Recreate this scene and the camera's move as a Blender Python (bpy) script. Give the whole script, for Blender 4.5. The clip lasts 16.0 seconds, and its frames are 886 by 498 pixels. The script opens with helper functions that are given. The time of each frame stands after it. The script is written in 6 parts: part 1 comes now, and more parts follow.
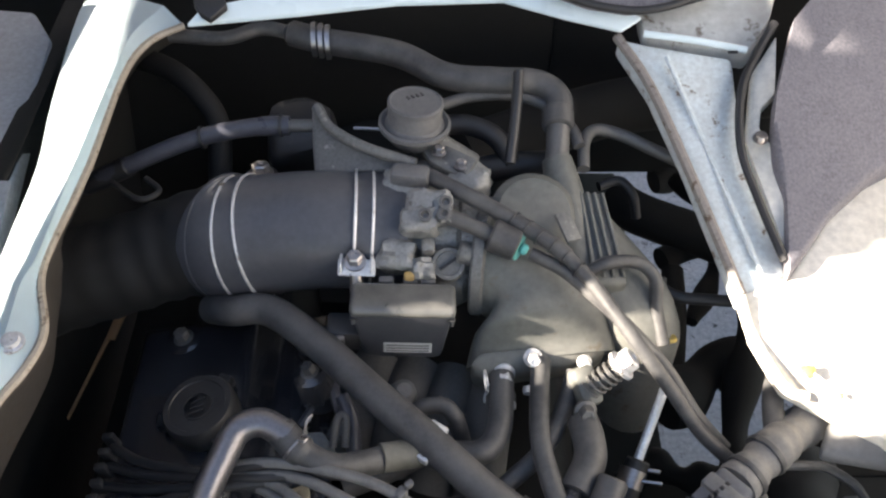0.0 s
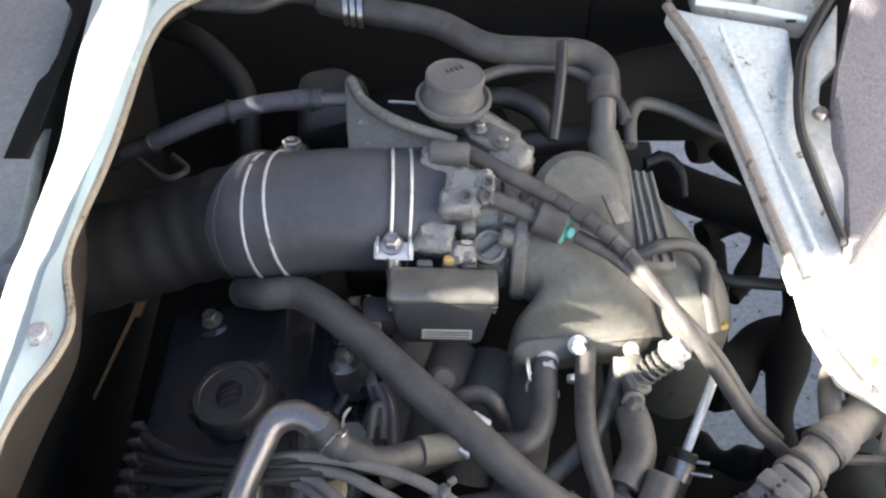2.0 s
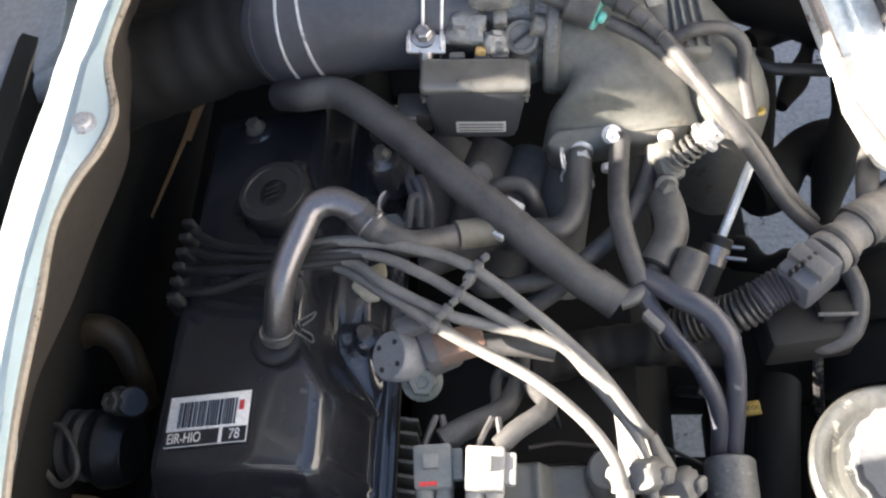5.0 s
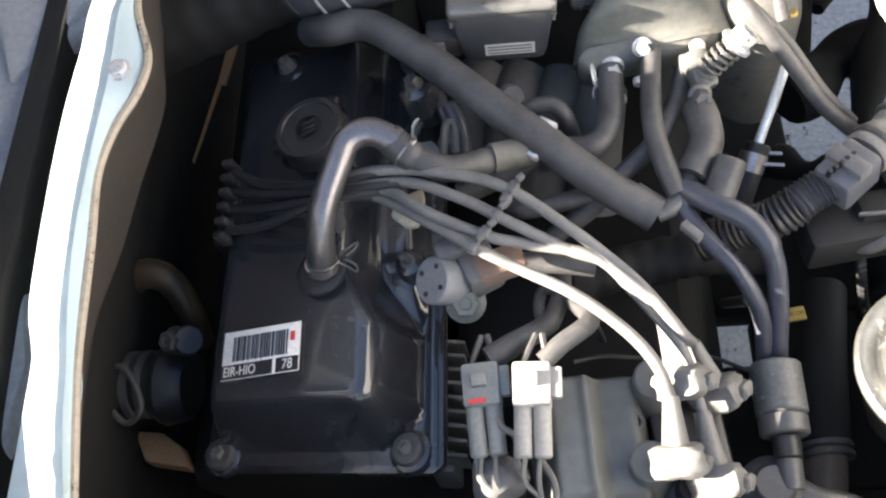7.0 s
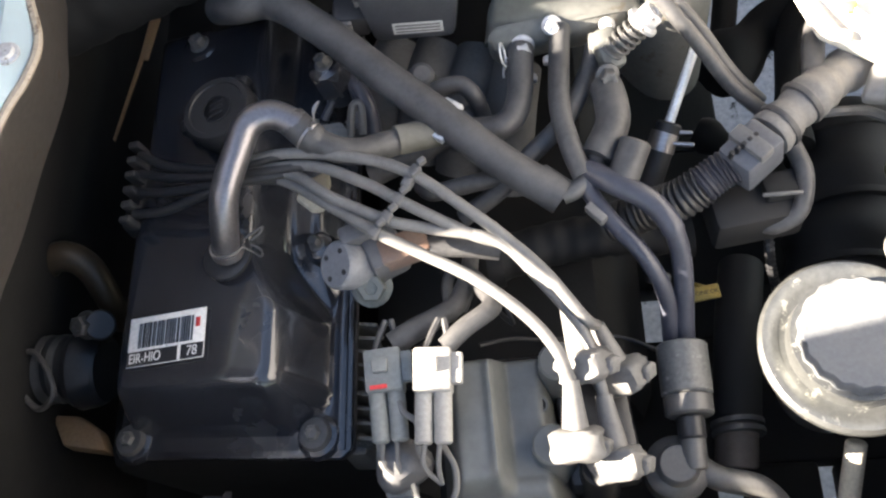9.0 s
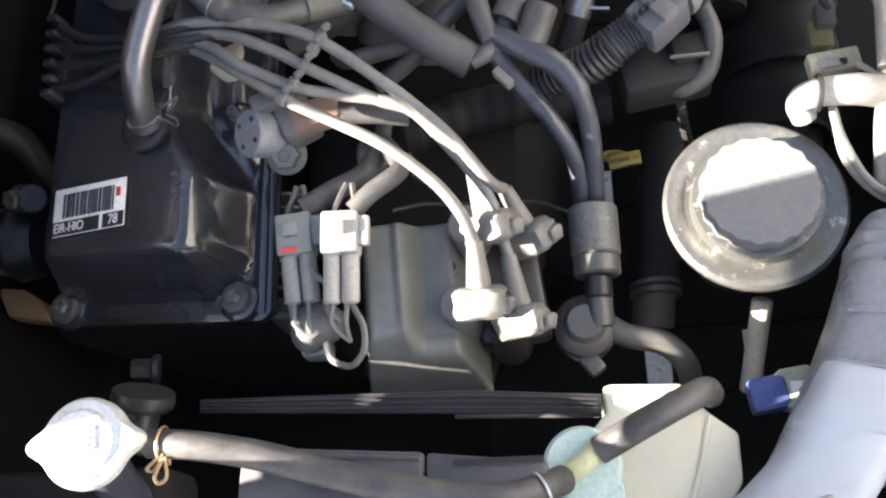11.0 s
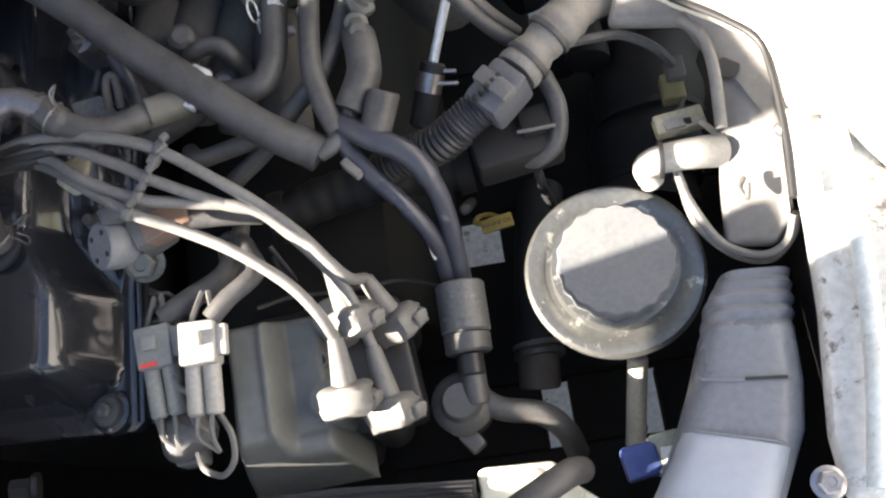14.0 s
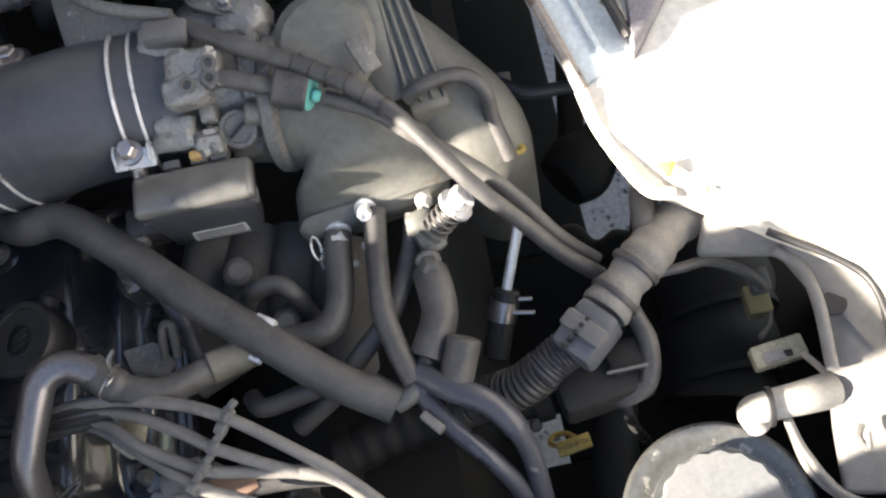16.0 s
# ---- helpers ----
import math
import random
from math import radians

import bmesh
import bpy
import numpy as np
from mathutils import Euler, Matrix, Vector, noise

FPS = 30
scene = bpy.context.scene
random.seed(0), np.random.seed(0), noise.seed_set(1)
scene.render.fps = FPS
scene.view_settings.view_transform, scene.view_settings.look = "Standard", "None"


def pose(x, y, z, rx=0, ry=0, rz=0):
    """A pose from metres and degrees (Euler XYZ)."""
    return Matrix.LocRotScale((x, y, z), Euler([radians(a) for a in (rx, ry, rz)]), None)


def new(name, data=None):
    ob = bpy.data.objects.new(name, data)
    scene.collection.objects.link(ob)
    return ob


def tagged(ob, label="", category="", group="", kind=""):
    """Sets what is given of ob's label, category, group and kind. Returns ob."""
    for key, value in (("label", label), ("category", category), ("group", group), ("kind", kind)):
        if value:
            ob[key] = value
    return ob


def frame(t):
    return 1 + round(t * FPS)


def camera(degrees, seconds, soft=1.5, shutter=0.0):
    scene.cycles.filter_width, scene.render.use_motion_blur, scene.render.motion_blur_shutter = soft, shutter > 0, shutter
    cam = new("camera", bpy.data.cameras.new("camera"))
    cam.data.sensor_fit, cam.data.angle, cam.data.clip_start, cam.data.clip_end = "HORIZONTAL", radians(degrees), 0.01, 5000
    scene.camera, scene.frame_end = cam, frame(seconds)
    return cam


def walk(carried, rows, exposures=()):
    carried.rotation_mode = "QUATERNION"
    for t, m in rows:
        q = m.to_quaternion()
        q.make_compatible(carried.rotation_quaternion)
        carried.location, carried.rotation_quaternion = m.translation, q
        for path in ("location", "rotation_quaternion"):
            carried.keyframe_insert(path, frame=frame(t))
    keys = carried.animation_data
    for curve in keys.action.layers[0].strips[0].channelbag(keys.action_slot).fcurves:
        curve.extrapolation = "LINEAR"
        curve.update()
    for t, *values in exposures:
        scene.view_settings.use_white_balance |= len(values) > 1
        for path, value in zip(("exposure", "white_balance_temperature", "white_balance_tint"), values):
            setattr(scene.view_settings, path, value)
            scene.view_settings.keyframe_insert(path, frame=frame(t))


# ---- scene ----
cam = camera(49.2, 16.0, soft=2.3)
METRES, EYE, TILT, LEAN, TURN = 0.6, 1.4, -48.0, 0.0, 0.0
ROWS = [
    (0.0, 0.0, 0.0, 0.0, 0.0, 0.0, -0.0),
    (0.5, -0.0235, 0.0369, 0.0227, -1.37, -0.06, -1.09),
    (1.0, -0.0128, 0.0681, 0.0288, -1.02, -1.63, -1.64),
    (1.5, -0.0346, 0.0627, 0.03, 0.07, -2.01, -1.33),
    (2.0, -0.0309, 0.0563, 0.0311, 0.9, -2.6, -0.1),
    (2.5, -0.0185, 0.0491, 0.0104, 1.44, -4.49, 0.1),
    (3.0, 0.0008, 0.0331, -0.0125, 2.4, -6.66, 0.45),
    (3.5, 0.0157, 0.0317, -0.0107, 3.39, -7.57, 1.0),
    (4.0, 0.0159, 0.0348, -0.0163, 3.4, -7.85, 0.94),
    (4.5, 0.0115, 0.0271, -0.0273, 3.43, -8.11, 1.76),
    (5.0, 0.0068, 0.027, -0.0659, 4.63, -9.89, 1.87),
    (7.5, 0.0179, 0.0067, -0.0763, 6.56, -13.82, 6.18),
    (8.0, 0.0211, 0.0035, -0.0722, 6.53, -14.23, 6.22),
    (8.5, 0.0419, 0.0168, -0.0643, 5.94, -14.32, 6.99),
    (9.0, 0.0958, 0.0335, -0.0649, 5.07, -15.88, 5.94),
    (11.5, 0.203, 0.005, -0.1094, 5.54, -23.14, 7.15),
    (12.0, 0.1714, 0.018, -0.1318, 6.08, -23.58, 7.72),
    (12.5, 0.1762, 0.0281, -0.1254, 5.72, -23.63, 8.6),
    (13.0, 0.1953, 0.0454, -0.118, 4.82, -23.61, 8.63),
    (13.5, 0.2837, 0.0673, -0.0709, 1.08, -22.7, 9.19),
    (14.0, 0.3225, 0.0622, -0.0226, 0.88, -23.1, 10.92),
    (14.5, 0.3218, 0.074, -0.0075, 0.44, -23.37, 12.23),
    (15.0, 0.3243, 0.1075, 0.022, 0.09, -23.3, 13.84),
    (15.5, 0.309, 0.143, 0.0861, -0.17, -20.74, 14.46),
    (16.0, 0.2599, 0.193, 0.1294, -0.17, -18.35, 12.99),
]
walk(cam, [(t, pose(0, 0, EYE, TILT, LEAN, TURN) @ pose(METRES * x, METRES * y, METRES * z, 90 + pitch, roll, yaw)) for t, x, y, z, yaw, pitch, roll in ROWS], exposures=((0.0, 2.85, 7150, 13), (0.6, 2.95, 7150, 13), (1.3, 3.35, 7150, 13), (3.0, 3.3, 7150, 13), (5.0, 3.25, 7150, 13), (8.0, 3.5, 7150, 13), (9.0, 3.4, 7150, 13), (13.0, 3.35, 7150, 13), (14.0, 3.05, 7150, 13), (15.0, 3.0, 7150, 13), (16.0, 2.9, 7150, 13)))

# ---- light ----
world = bpy.data.worlds.new("sky")
scene.world = world
world.use_nodes = True
SUN_EL, SUN_AZ = 25.0, -100.0          # height, and bearing from +y towards +x
sky = world.node_tree.nodes.new("ShaderNodeTexSky")
sky.sky_type, sky.sun_disc = "NISHITA", False
sky.sun_elevation, sky.sun_rotation = radians(SUN_EL), radians(SUN_AZ)
world.node_tree.links.new(sky.outputs[0], world.node_tree.nodes["Background"].inputs[0])
world.node_tree.nodes["Background"].inputs[1].default_value = 0.052
sun = new("sun", bpy.data.lights.new("sun", "SUN"))
sun.data.energy, sun.data.angle, sun.data.color = 5.0, radians(0.5), (1.0, 0.94, 0.84)
SUN_DIR = Vector((math.sin(radians(SUN_AZ)) * math.cos(radians(SUN_EL)), math.cos(radians(SUN_AZ)) * math.cos(radians(SUN_EL)), math.sin(radians(SUN_EL))))
sun.matrix_world = Matrix.Translation((2, 0, 3)) @ SUN_DIR.to_track_quat("Z", "Y").to_matrix().to_4x4()


# ---- materials ----
def mat(name, col, rough=0.5, metal=0.0, dust=0.0, dust_col=(0.23, 0.22, 0.21), grain=0.15, scale=60.0, bump=0.15, spots=0.0, spot_col=(0.1, 0.07, 0.05), coat=0.0, trans=0.0, sheen=0.0):
    """A surface with fine grain, a dust film in drifts, and spots of wear."""
    m = bpy.data.materials.new(name)
    m.use_nodes = True
    nt = m.node_tree
    n, l = nt.nodes, nt.links
    b = n["Principled BSDF"]
    tc = n.new("ShaderNodeTexCoord")
    geo = n.new("ShaderNodeNewGeometry")
    pos = geo.outputs["Position"]

    def noise_tex(s, d, ro=0.55):
        k = n.new("ShaderNodeTexNoise")
        k.inputs["Scale"].default_value, k.inputs["Detail"].default_value, k.inputs["Roughness"].default_value = s, d, ro
        l.new(pos, k.inputs["Vector"])
        return k.outputs["Fac"]

    def ramp(src, lo, hi):
        r = n.new("ShaderNodeMapRange")
        r.inputs["From Min"].default_value, r.inputs["From Max"].default_value = lo, hi
        l.new(src, r.inputs["Value"])
        return r.outputs["Result"]

    def mix(fac, a, c):
        x = n.new("ShaderNodeMix")
        x.data_type = "RGBA"
        if isinstance(fac, float):
            x.inputs[0].default_value = fac
        else:
            l.new(fac, x.inputs[0])
        for sock, v in ((x.inputs[6], a), (x.inputs[7], c)):
            if isinstance(v, tuple):
                sock.default_value = (*v, 1)
            else:
                l.new(v, sock)
        return x.outputs[2]

    def times(src, k):
        x = n.new("ShaderNodeMath")
        x.operation = "MULTIPLY"
        l.new(src, x.inputs[0])
        x.inputs[1].default_value = k
        return x.outputs[0]

    fine = noise_tex(scale * 6, 6)
    big = noise_tex(scale * 0.55, 5, 0.65)
    dark = tuple(c * (1 - grain) for c in col)
    light = tuple(min(1, c * (1 + grain)) for c in col)
    colour = mix(ramp(fine, 0.3, 0.7), dark, light)
    if dust:
        film = times(ramp(big, 0.33, 0.67), dust)
        colour = mix(film, colour, dust_col)
    if spots:
        sp = noise_tex(scale * 1.7, 8, 0.7)
        colour = mix(ramp(sp, 0.62 - 0.12 * spots, 0.68 - 0.1 * spots), colour, spot_col)
    l.new(colour, b.inputs["Base Color"])
    rr = n.new("ShaderNodeMapRange")
    rr.inputs["To Min"].default_value, rr.inputs["To Max"].default_value = max(0.03, rough - 0.1), min(1, rough + 0.12 + 0.2 * dust)
    l.new(big, rr.inputs["Value"])
    l.new(rr.outputs["Result"], b.inputs["Roughness"])
    b.inputs["Metallic"].default_value = metal
    if coat:
        b.inputs["Coat Weight"].default_value, b.inputs["Coat Roughness"].default_value = coat, 0.07
    if trans:
        b.inputs["Subsurface Weight"].default_value = trans
        b.inputs["Subsurface Radius"].default_value = (0.02, 0.018, 0.012)
        b.inputs["Subsurface Scale"].default_value = 0.5
    if bump:
        bp = n.new("ShaderNodeBump")
        bp.inputs["Strength"].default_value, bp.inputs["Distance"].default_value = bump, 0.0007
        l.new(fine, bp.inputs["Height"])
        l.new(bp.outputs[0], b.inputs["Normal"])
    return m


RUBBER = mat("dusty_rubber", (0.034, 0.034, 0.037), 0.45, dust=0.55, dust_col=(0.135, 0.132, 0.128), bump=0.3, grain=0.25)
RUBBER_DARK = mat("black_rubber", (0.016, 0.016, 0.018), 0.45, dust=0.2, dust_col=(0.06, 0.06, 0.06))
HOSE_BLUE = mat("dark_blue_rubber", (0.038, 0.041, 0.056), 0.28, dust=0.2, dust_col=(0.12, 0.12, 0.14))
PIPE_GREY = mat("grey_pipe", (0.10, 0.098, 0.096), 0.42, 0.3, dust=0.4, dust_col=(0.16, 0.155, 0.15))
STEEL = mat("bare_steel", (0.42, 0.4, 0.4), 0.32, 0.95, dust=0.12)
ZINC = mat("zinc_steel", (0.62, 0.62, 0.63), 0.35, 0.45, dust=0.1, spots=0.2)
CASTING = mat("dusty_cast_aluminium", (0.13, 0.132, 0.13), 0.5, 0.3, dust=0.5, dust_col=(0.18, 0.178, 0.17), bump=0.5, grain=0.25, spots=0.25, spot_col=(0.3, 0.29, 0.28))
CAST_BRIGHT = mat("pitted_cast_aluminium", (0.24, 0.245, 0.245), 0.5, 0.5, dust=0.5, bump=0.7, grain=0.25, spots=0.25, spot_col=(0.14, 0.13, 0.12))
PLENUM = mat("dusty_intake_casting", (0.095, 0.10, 0.093), 0.45, 0.1, dust=0.6, dust_col=(0.2, 0.194, 0.178), bump=0.45, grain=0.2, scale=30, spots=0.15, spot_col=(0.1, 0.085, 0.065))
COVER = mat("black_enamel", (0.010, 0.011, 0.015), 0.2, 0.0, dust=0.32, bump=0.0, scale=14, coat=1.0, dust_col=(0.088, 0.094, 0.108))
PLASTIC = mat("black_plastic", (0.017, 0.017, 0.019), 0.38, dust=0.2, dust_col=(0.08, 0.08, 0.08))
PLASTIC_GREY = mat("grey_plastic", (0.10, 0.10, 0.104), 0.45, dust=0.4, dust_col=(0.17, 0.168, 0.165))
PLASTIC_LIGHT = mat("pale_grey_plastic", (0.33, 0.32, 0.3), 0.5, dust=0.3)
INTAKE = mat("intake_rubber", (0.055, 0.058, 0.07), 0.36, dust=0.25, dust_col=(0.12, 0.12, 0.13), bump=0.08, scale=30)
BODY = mat("pale_blue_body_paint", (0.66, 0.78, 0.83), 0.25, 0.0, dust=0.14, dust_col=(0.5, 0.5, 0.46), scale=9, bump=0.03, grain=0.03)
BODY_WORN = mat("worn_pale_body_paint", (0.58, 0.65, 0.68), 0.42, 0.0, dust=0.4, dust_col=(0.36, 0.33, 0.29), spots=0.22, spot_col=(0.16, 0.12, 0.09), scale=45, bump=0.3)
# near-black: the deep shade of the bay is put into this colour
BAY = mat("shade_black_bay", (0.006, 0.0057, 0.0055), 0.85, dust=0.35, dust_col=(0.015, 0.014, 0.0128), bump=0.4)
BAY_BROWN = mat("dusty_inner_wall", (0.018, 0.015, 0.012), 0.8, dust=0.4, dust_col=(0.045, 0.037, 0.03), bump=0.5)
CARPET = mat("grey_carpet", (0.14, 0.135, 0.155), 0.95, dust=0.35, dust_col=(0.2, 0.19, 0.21), scale=70, bump=0.9, grain=0.3)
# cream strip paint, also holding the sunlit colour of the side cover
PANEL_WHITE = mat("cream_paint_and_sun", (0.78, 0.74, 0.66), 0.5, dust=0.15, dust_col=(0.6, 0.5, 0.35), scale=25)
PANEL_GREY = mat("grey_inner_panel", (0.16, 0.158, 0.155), 0.55, dust=0.5, dust_col=(0.16, 0.15, 0.138), scale=30)
WHITE_PLASTIC = mat("milky_bottle_plastic", (0.8, 0.77, 0.64), 0.35, grain=0.03, dust=0.06, dust_col=(0.5, 0.45, 0.35), trans=0.35, scale=30, bump=0.04)
CAP_BLUE = mat("pale_aqua_plastic", (0.5, 0.66, 0.64), 0.35, dust=0.15, trans=0.15)
TURQUOISE = mat("turquoise_plastic", (0.1, 0.46, 0.43), 0.45, dust=0.3)
ORANGE = mat("faded_orange_plastic", (0.22, 0.13, 0.09), 0.5, dust=0.55, dust_col=(0.17, 0.15, 0.14))
AMBER = mat("amber_plastic", (0.5, 0.32, 0.1), 0.4, dust=0.35)
YELLOW = mat("yellow_zinc", (0.42, 0.3, 0.08), 0.4, 0.4, dust=0.2)
BLUE = mat("blue_plastic", (0.05, 0.09, 0.3), 0.4, dust=0.2)
TAPE = mat("grey_wrapped_tape", (0.16, 0.178, 0.215), 0.26, dust=0.4, dust_col=(0.2, 0.195, 0.205), scale=35, bump=0.2)
LABEL = mat("white_label", (0.78, 0.77, 0.75), 0.5, bump=0.02, dust=0.1, spots=0.15)
LABEL_GREY = mat("grey_label", (0.4, 0.4, 0.39), 0.5, bump=0.02)
INK = mat("black_ink", (0.015, 0.015, 0.017), 0.5, bump=0)
RED = mat("red_ink", (0.6, 0.05, 0.05), 0.5, bump=0)
# tan of the wire clip and foot, and of sunlight in the wall gap
TAN = mat("tan_sun_and_parts", (0.36, 0.22, 0.11), 0.6, dust=0.2)
GROUND = mat("pale_concrete", (0.46, 0.43, 0.43), 0.9, dust=0.3, dust_col=(0.28, 0.265, 0.265), scale=20, bump=0.8, grain=0.25, spots=0.35, spot_col=(0.06, 0.055, 0.05))
CHROME = mat("dull_chrome", (0.8, 0.8, 0.79), 0.3, 0.5, dust=0.08)
SHROUD = mat("shroud_plastic", (0.05, 0.05, 0.062), 0.42, dust=0.4, dust_col=(0.14, 0.14, 0.15))

# plastic taken almost to black, so deep parts carry their shade as colour
NEAR_BLACK = mat("shade_black_plastic", (0.006, 0.006, 0.007), 0.7, dust=0.2, dust_col=(0.02, 0.02, 0.02))


# ---- building tools ----
def smooth(bm, angle=38):
    bm.normal_update()
    for f in bm.faces:
        f.smooth = True
    for e in bm.edges:
        e.smooth = len(e.link_faces) != 2 or e.calc_face_angle(0) < radians(angle)


def mesh_of(name, bm, material):
    bmesh.ops.recalc_face_normals(bm, faces=bm.faces)
    smooth(bm)
    me = bpy.data.meshes.new(name)
    bm.to_mesh(me)
    bm.free()
    me.materials.append(material)
    return me


def part(name, bm, material, parent, label=""):
    """One mesh under a thing or a part; its shape is given in the world."""
    ob = new(name, mesh_of(name, bm, material))
    ob.parent = parent
    top = parent
    off = Vector(top.location)
    while top.parent:
        top = top.parent
        off = Vector(top.location)
    if parent.parent is None:
        ob.matrix_parent_inverse = Matrix.Translation(-off)
    return tagged(ob, label)


def single(name, bm, material, label, category, group="", kind=""):
    """A thing made of one mesh, with its origin at its foot."""
    vs = [v.co for v in bm.verts]
    lo = Vector([min(v[k] for v in vs) for k in range(3)])
    hi = Vector([max(v[k] for v in vs) for k in range(3)])
    base = Vector(((lo.x + hi.x) / 2, (lo.y + hi.y) / 2, lo.z))
    bmesh.ops.translate(bm, verts=bm.verts, vec=-base)
    ob = new(name, mesh_of(name, bm, material))
    ob.location = base
    return tagged(ob, label, category, group, kind)


def thing(name, at, label, category, group="", kind=""):
    ob = new(name)
    ob.empty_display_size = 0.02
    ob.location = at
    return tagged(ob, label, category, group, kind)


def curve_points(pts, n=8):
    """A smooth line through a few bends."""
    p = [Vector(q) for q in pts]
    if len(p) == 2:
        return [p[0].lerp(p[1], i / n) for i in range(n + 1)]
    p = [2 * p[0] - p[1]] + p + [2 * p[-1] - p[-2]]
    out = []
    for i in range(1, len(p) - 2):
        a, b, c, d = p[i - 1:i + 3]
        for k in range(n):
            t = k / n
            out.append(0.5 * ((2 * b) + (c - a) * t + (2 * a - 5 * b + 4 * c - d) * t * t + (3 * b - a - 3 * c + d) * t ** 3))
    out.append(p[-2])
    return out


def tube(pts, r, bm=None, seg=14, n=8, line=None, caps=True):
    """A round hose along pts; r is a number or a function of the way along, 0 to 1."""
    bm = bm or bmesh.new()
    line = line or curve_points(pts, n)
    tang = [(line[min(i + 1, len(line) - 1)] - line[max(i - 1, 0)]).normalized() for i in range(len(line))]
    side = tang[0].orthogonal().normalized()
    total = sum((line[i + 1] - line[i]).length for i in range(len(line) - 1)) or 1
    run, rings = 0.0, []
    for i, c in enumerate(line):
        if i:
            run += (line[i] - line[i - 1]).length
        side = (side - tang[i] * side.dot(tang[i])).normalized()
        up = tang[i].cross(side)
        rad = r(run / total) if callable(r) else r
        rings.append([bm.verts.new(c + (side * math.cos(a) + up * math.sin(a)) * rad) for a in (2 * math.pi * k / seg for k in range(seg))])
    for a, b in zip(rings, rings[1:]):
        for k in range(seg):
            bm.faces.new((a[k], a[(k + 1) % seg], b[(k + 1) % seg], b[k]))
    if caps:
        bm.faces.new(rings[0][::-1])
        bm.faces.new(rings[-1])
    return bm


def ribbed(base, depth, count):
    return lambda t: base + depth * (0.5 + 0.5 * math.sin(2 * math.pi * count * t)) ** 0.6


def frame_at(origin, axis, hint=(0, 1, 0)):
    """A pose whose z runs along axis."""
    z = Vector(axis).normalized()
    x = Vector(hint).cross(z)
    if x.length < 1e-4:
        x = Vector((1, 0, 0)).cross(z)
    x.normalize()
    y = z.cross(x)
    return Matrix.Translation(origin) @ Matrix((x, y, z)).transposed().to_4x4()


def lathe(profile, m=Matrix(), seg=32, bm=None, wave=None):
    """Turns (radius, height) pairs about the z axis of m."""
    bm = bm or bmesh.new()
    rings = []
    for r, h in profile:
        if r < 1e-5:
            rings.append([bm.verts.new(m @ Vector((0, 0, h)))])
        else:
            ring = []
            for k in range(seg):
                a = 2 * math.pi * k / seg
                q = r * (wave(a, h) if wave else 1)
                ring.append(bm.verts.new(m @ Vector((q * math.cos(a), q * math.sin(a), h))))
            rings.append(ring)
    for a, b in zip(rings, rings[1:]):
        if len(a) == 1 and len(b) == 1:
            continue
        for k in range(seg):
            j = (k + 1) % seg
            if len(a) == 1:
                bm.faces.new((a[0], b[j], b[k]))
            elif len(b) == 1:
                bm.faces.new((a[k], a[j], b[0]))
            else:
                bm.faces.new((a[k], a[j], b[j], b[k]))
    for ring in (rings[0], rings[-1]):
        if len(ring) > 1:
            bm.faces.new(ring)
    return bm


def cyl(a, b, r, r2=None, seg=20, bm=None, edge=0.0015):
    a, b = Vector(a), Vector(b)
    h = (b - a).length
    r2 = r if r2 is None else r2
    e = min(edge, r * 0.4, r2 * 0.4, h * 0.3)
    return lathe([(0, 0), (r - e, 0), (r, e), (r2, h - e), (r2 - e, h), (0, h)], frame_at(a, b - a), seg, bm)


def rbox(size, m=Matrix(), bevel=0.003, bm=None, seg=2, taper=1.0):
    """A box with rounded edges, centred on m; taper narrows its top."""
    t = bmesh.new()
    bmesh.ops.create_cube(t, size=1)
    for v in t.verts:
        k = taper if v.co.z > 0 else 1
        v.co = Vector((v.co.x * size[0] * k, v.co.y * size[1] * k, v.co.z * size[2]))
    if bevel:
        bmesh.ops.bevel(t, geom=t.edges[:], offset=min(bevel, min(size) * 0.45), segments=seg, profile=0.5, affect="EDGES", clamp_overlap=True)
    bmesh.ops.transform(t, matrix=m, verts=t.verts)
    return join(bm, t)


def join(bm, t):
    if bm is None:
        return t
    me = bpy.data.meshes.new("tmp")
    t.to_mesh(me)
    t.free()
    bm.from_mesh(me)
    bpy.data.meshes.remove(me)
    return bm


def plate(outline, thick, down=(0, 0, -1), bevel=0.002, bm=None):
    """A sheet with a given outline in space, thick along down, with soft edges."""
    t = bmesh.new()
    vs = [t.verts.new(p) for p in outline]
    f = t.faces.new(vs)
    g = bmesh.ops.extrude_face_region(t, geom=[f])
    new_vs = [v for v in g["geom"] if isinstance(v, bmesh.types.BMVert)]
    bmesh.ops.translate(t, verts=new_vs, vec=Vector(down).normalized() * thick)
    if bevel:
        bmesh.ops.bevel(t, geom=t.edges[:], offset=bevel, segments=2, profile=0.5, affect="EDGES", clamp_overlap=True)
    return join(bm, t)


def loft(sections, seg=36):
    """A skin over rounded sections: centre, half width, half height and squareness of each."""
    bm = bmesh.new()
    rings = []
    for c, u, v, sq in sections:
        ring = []
        for k in range(seg):
            a = 2 * math.pi * k / seg
            ca, sa = math.cos(a), math.sin(a)
            ring.append(bm.verts.new(Vector(c) + Vector(u) * math.copysign(abs(ca) ** sq, ca) + Vector(v) * math.copysign(abs(sa) ** sq, sa)))
        rings.append(ring)
    for a, b in zip(rings, rings[1:]):
        for k in range(seg):
            bm.faces.new((a[k], a[(k + 1) % seg], b[(k + 1) % seg], b[k]))
    bm.faces.new(rings[0][::-1])
    bm.faces.new(rings[-1])
    return bm


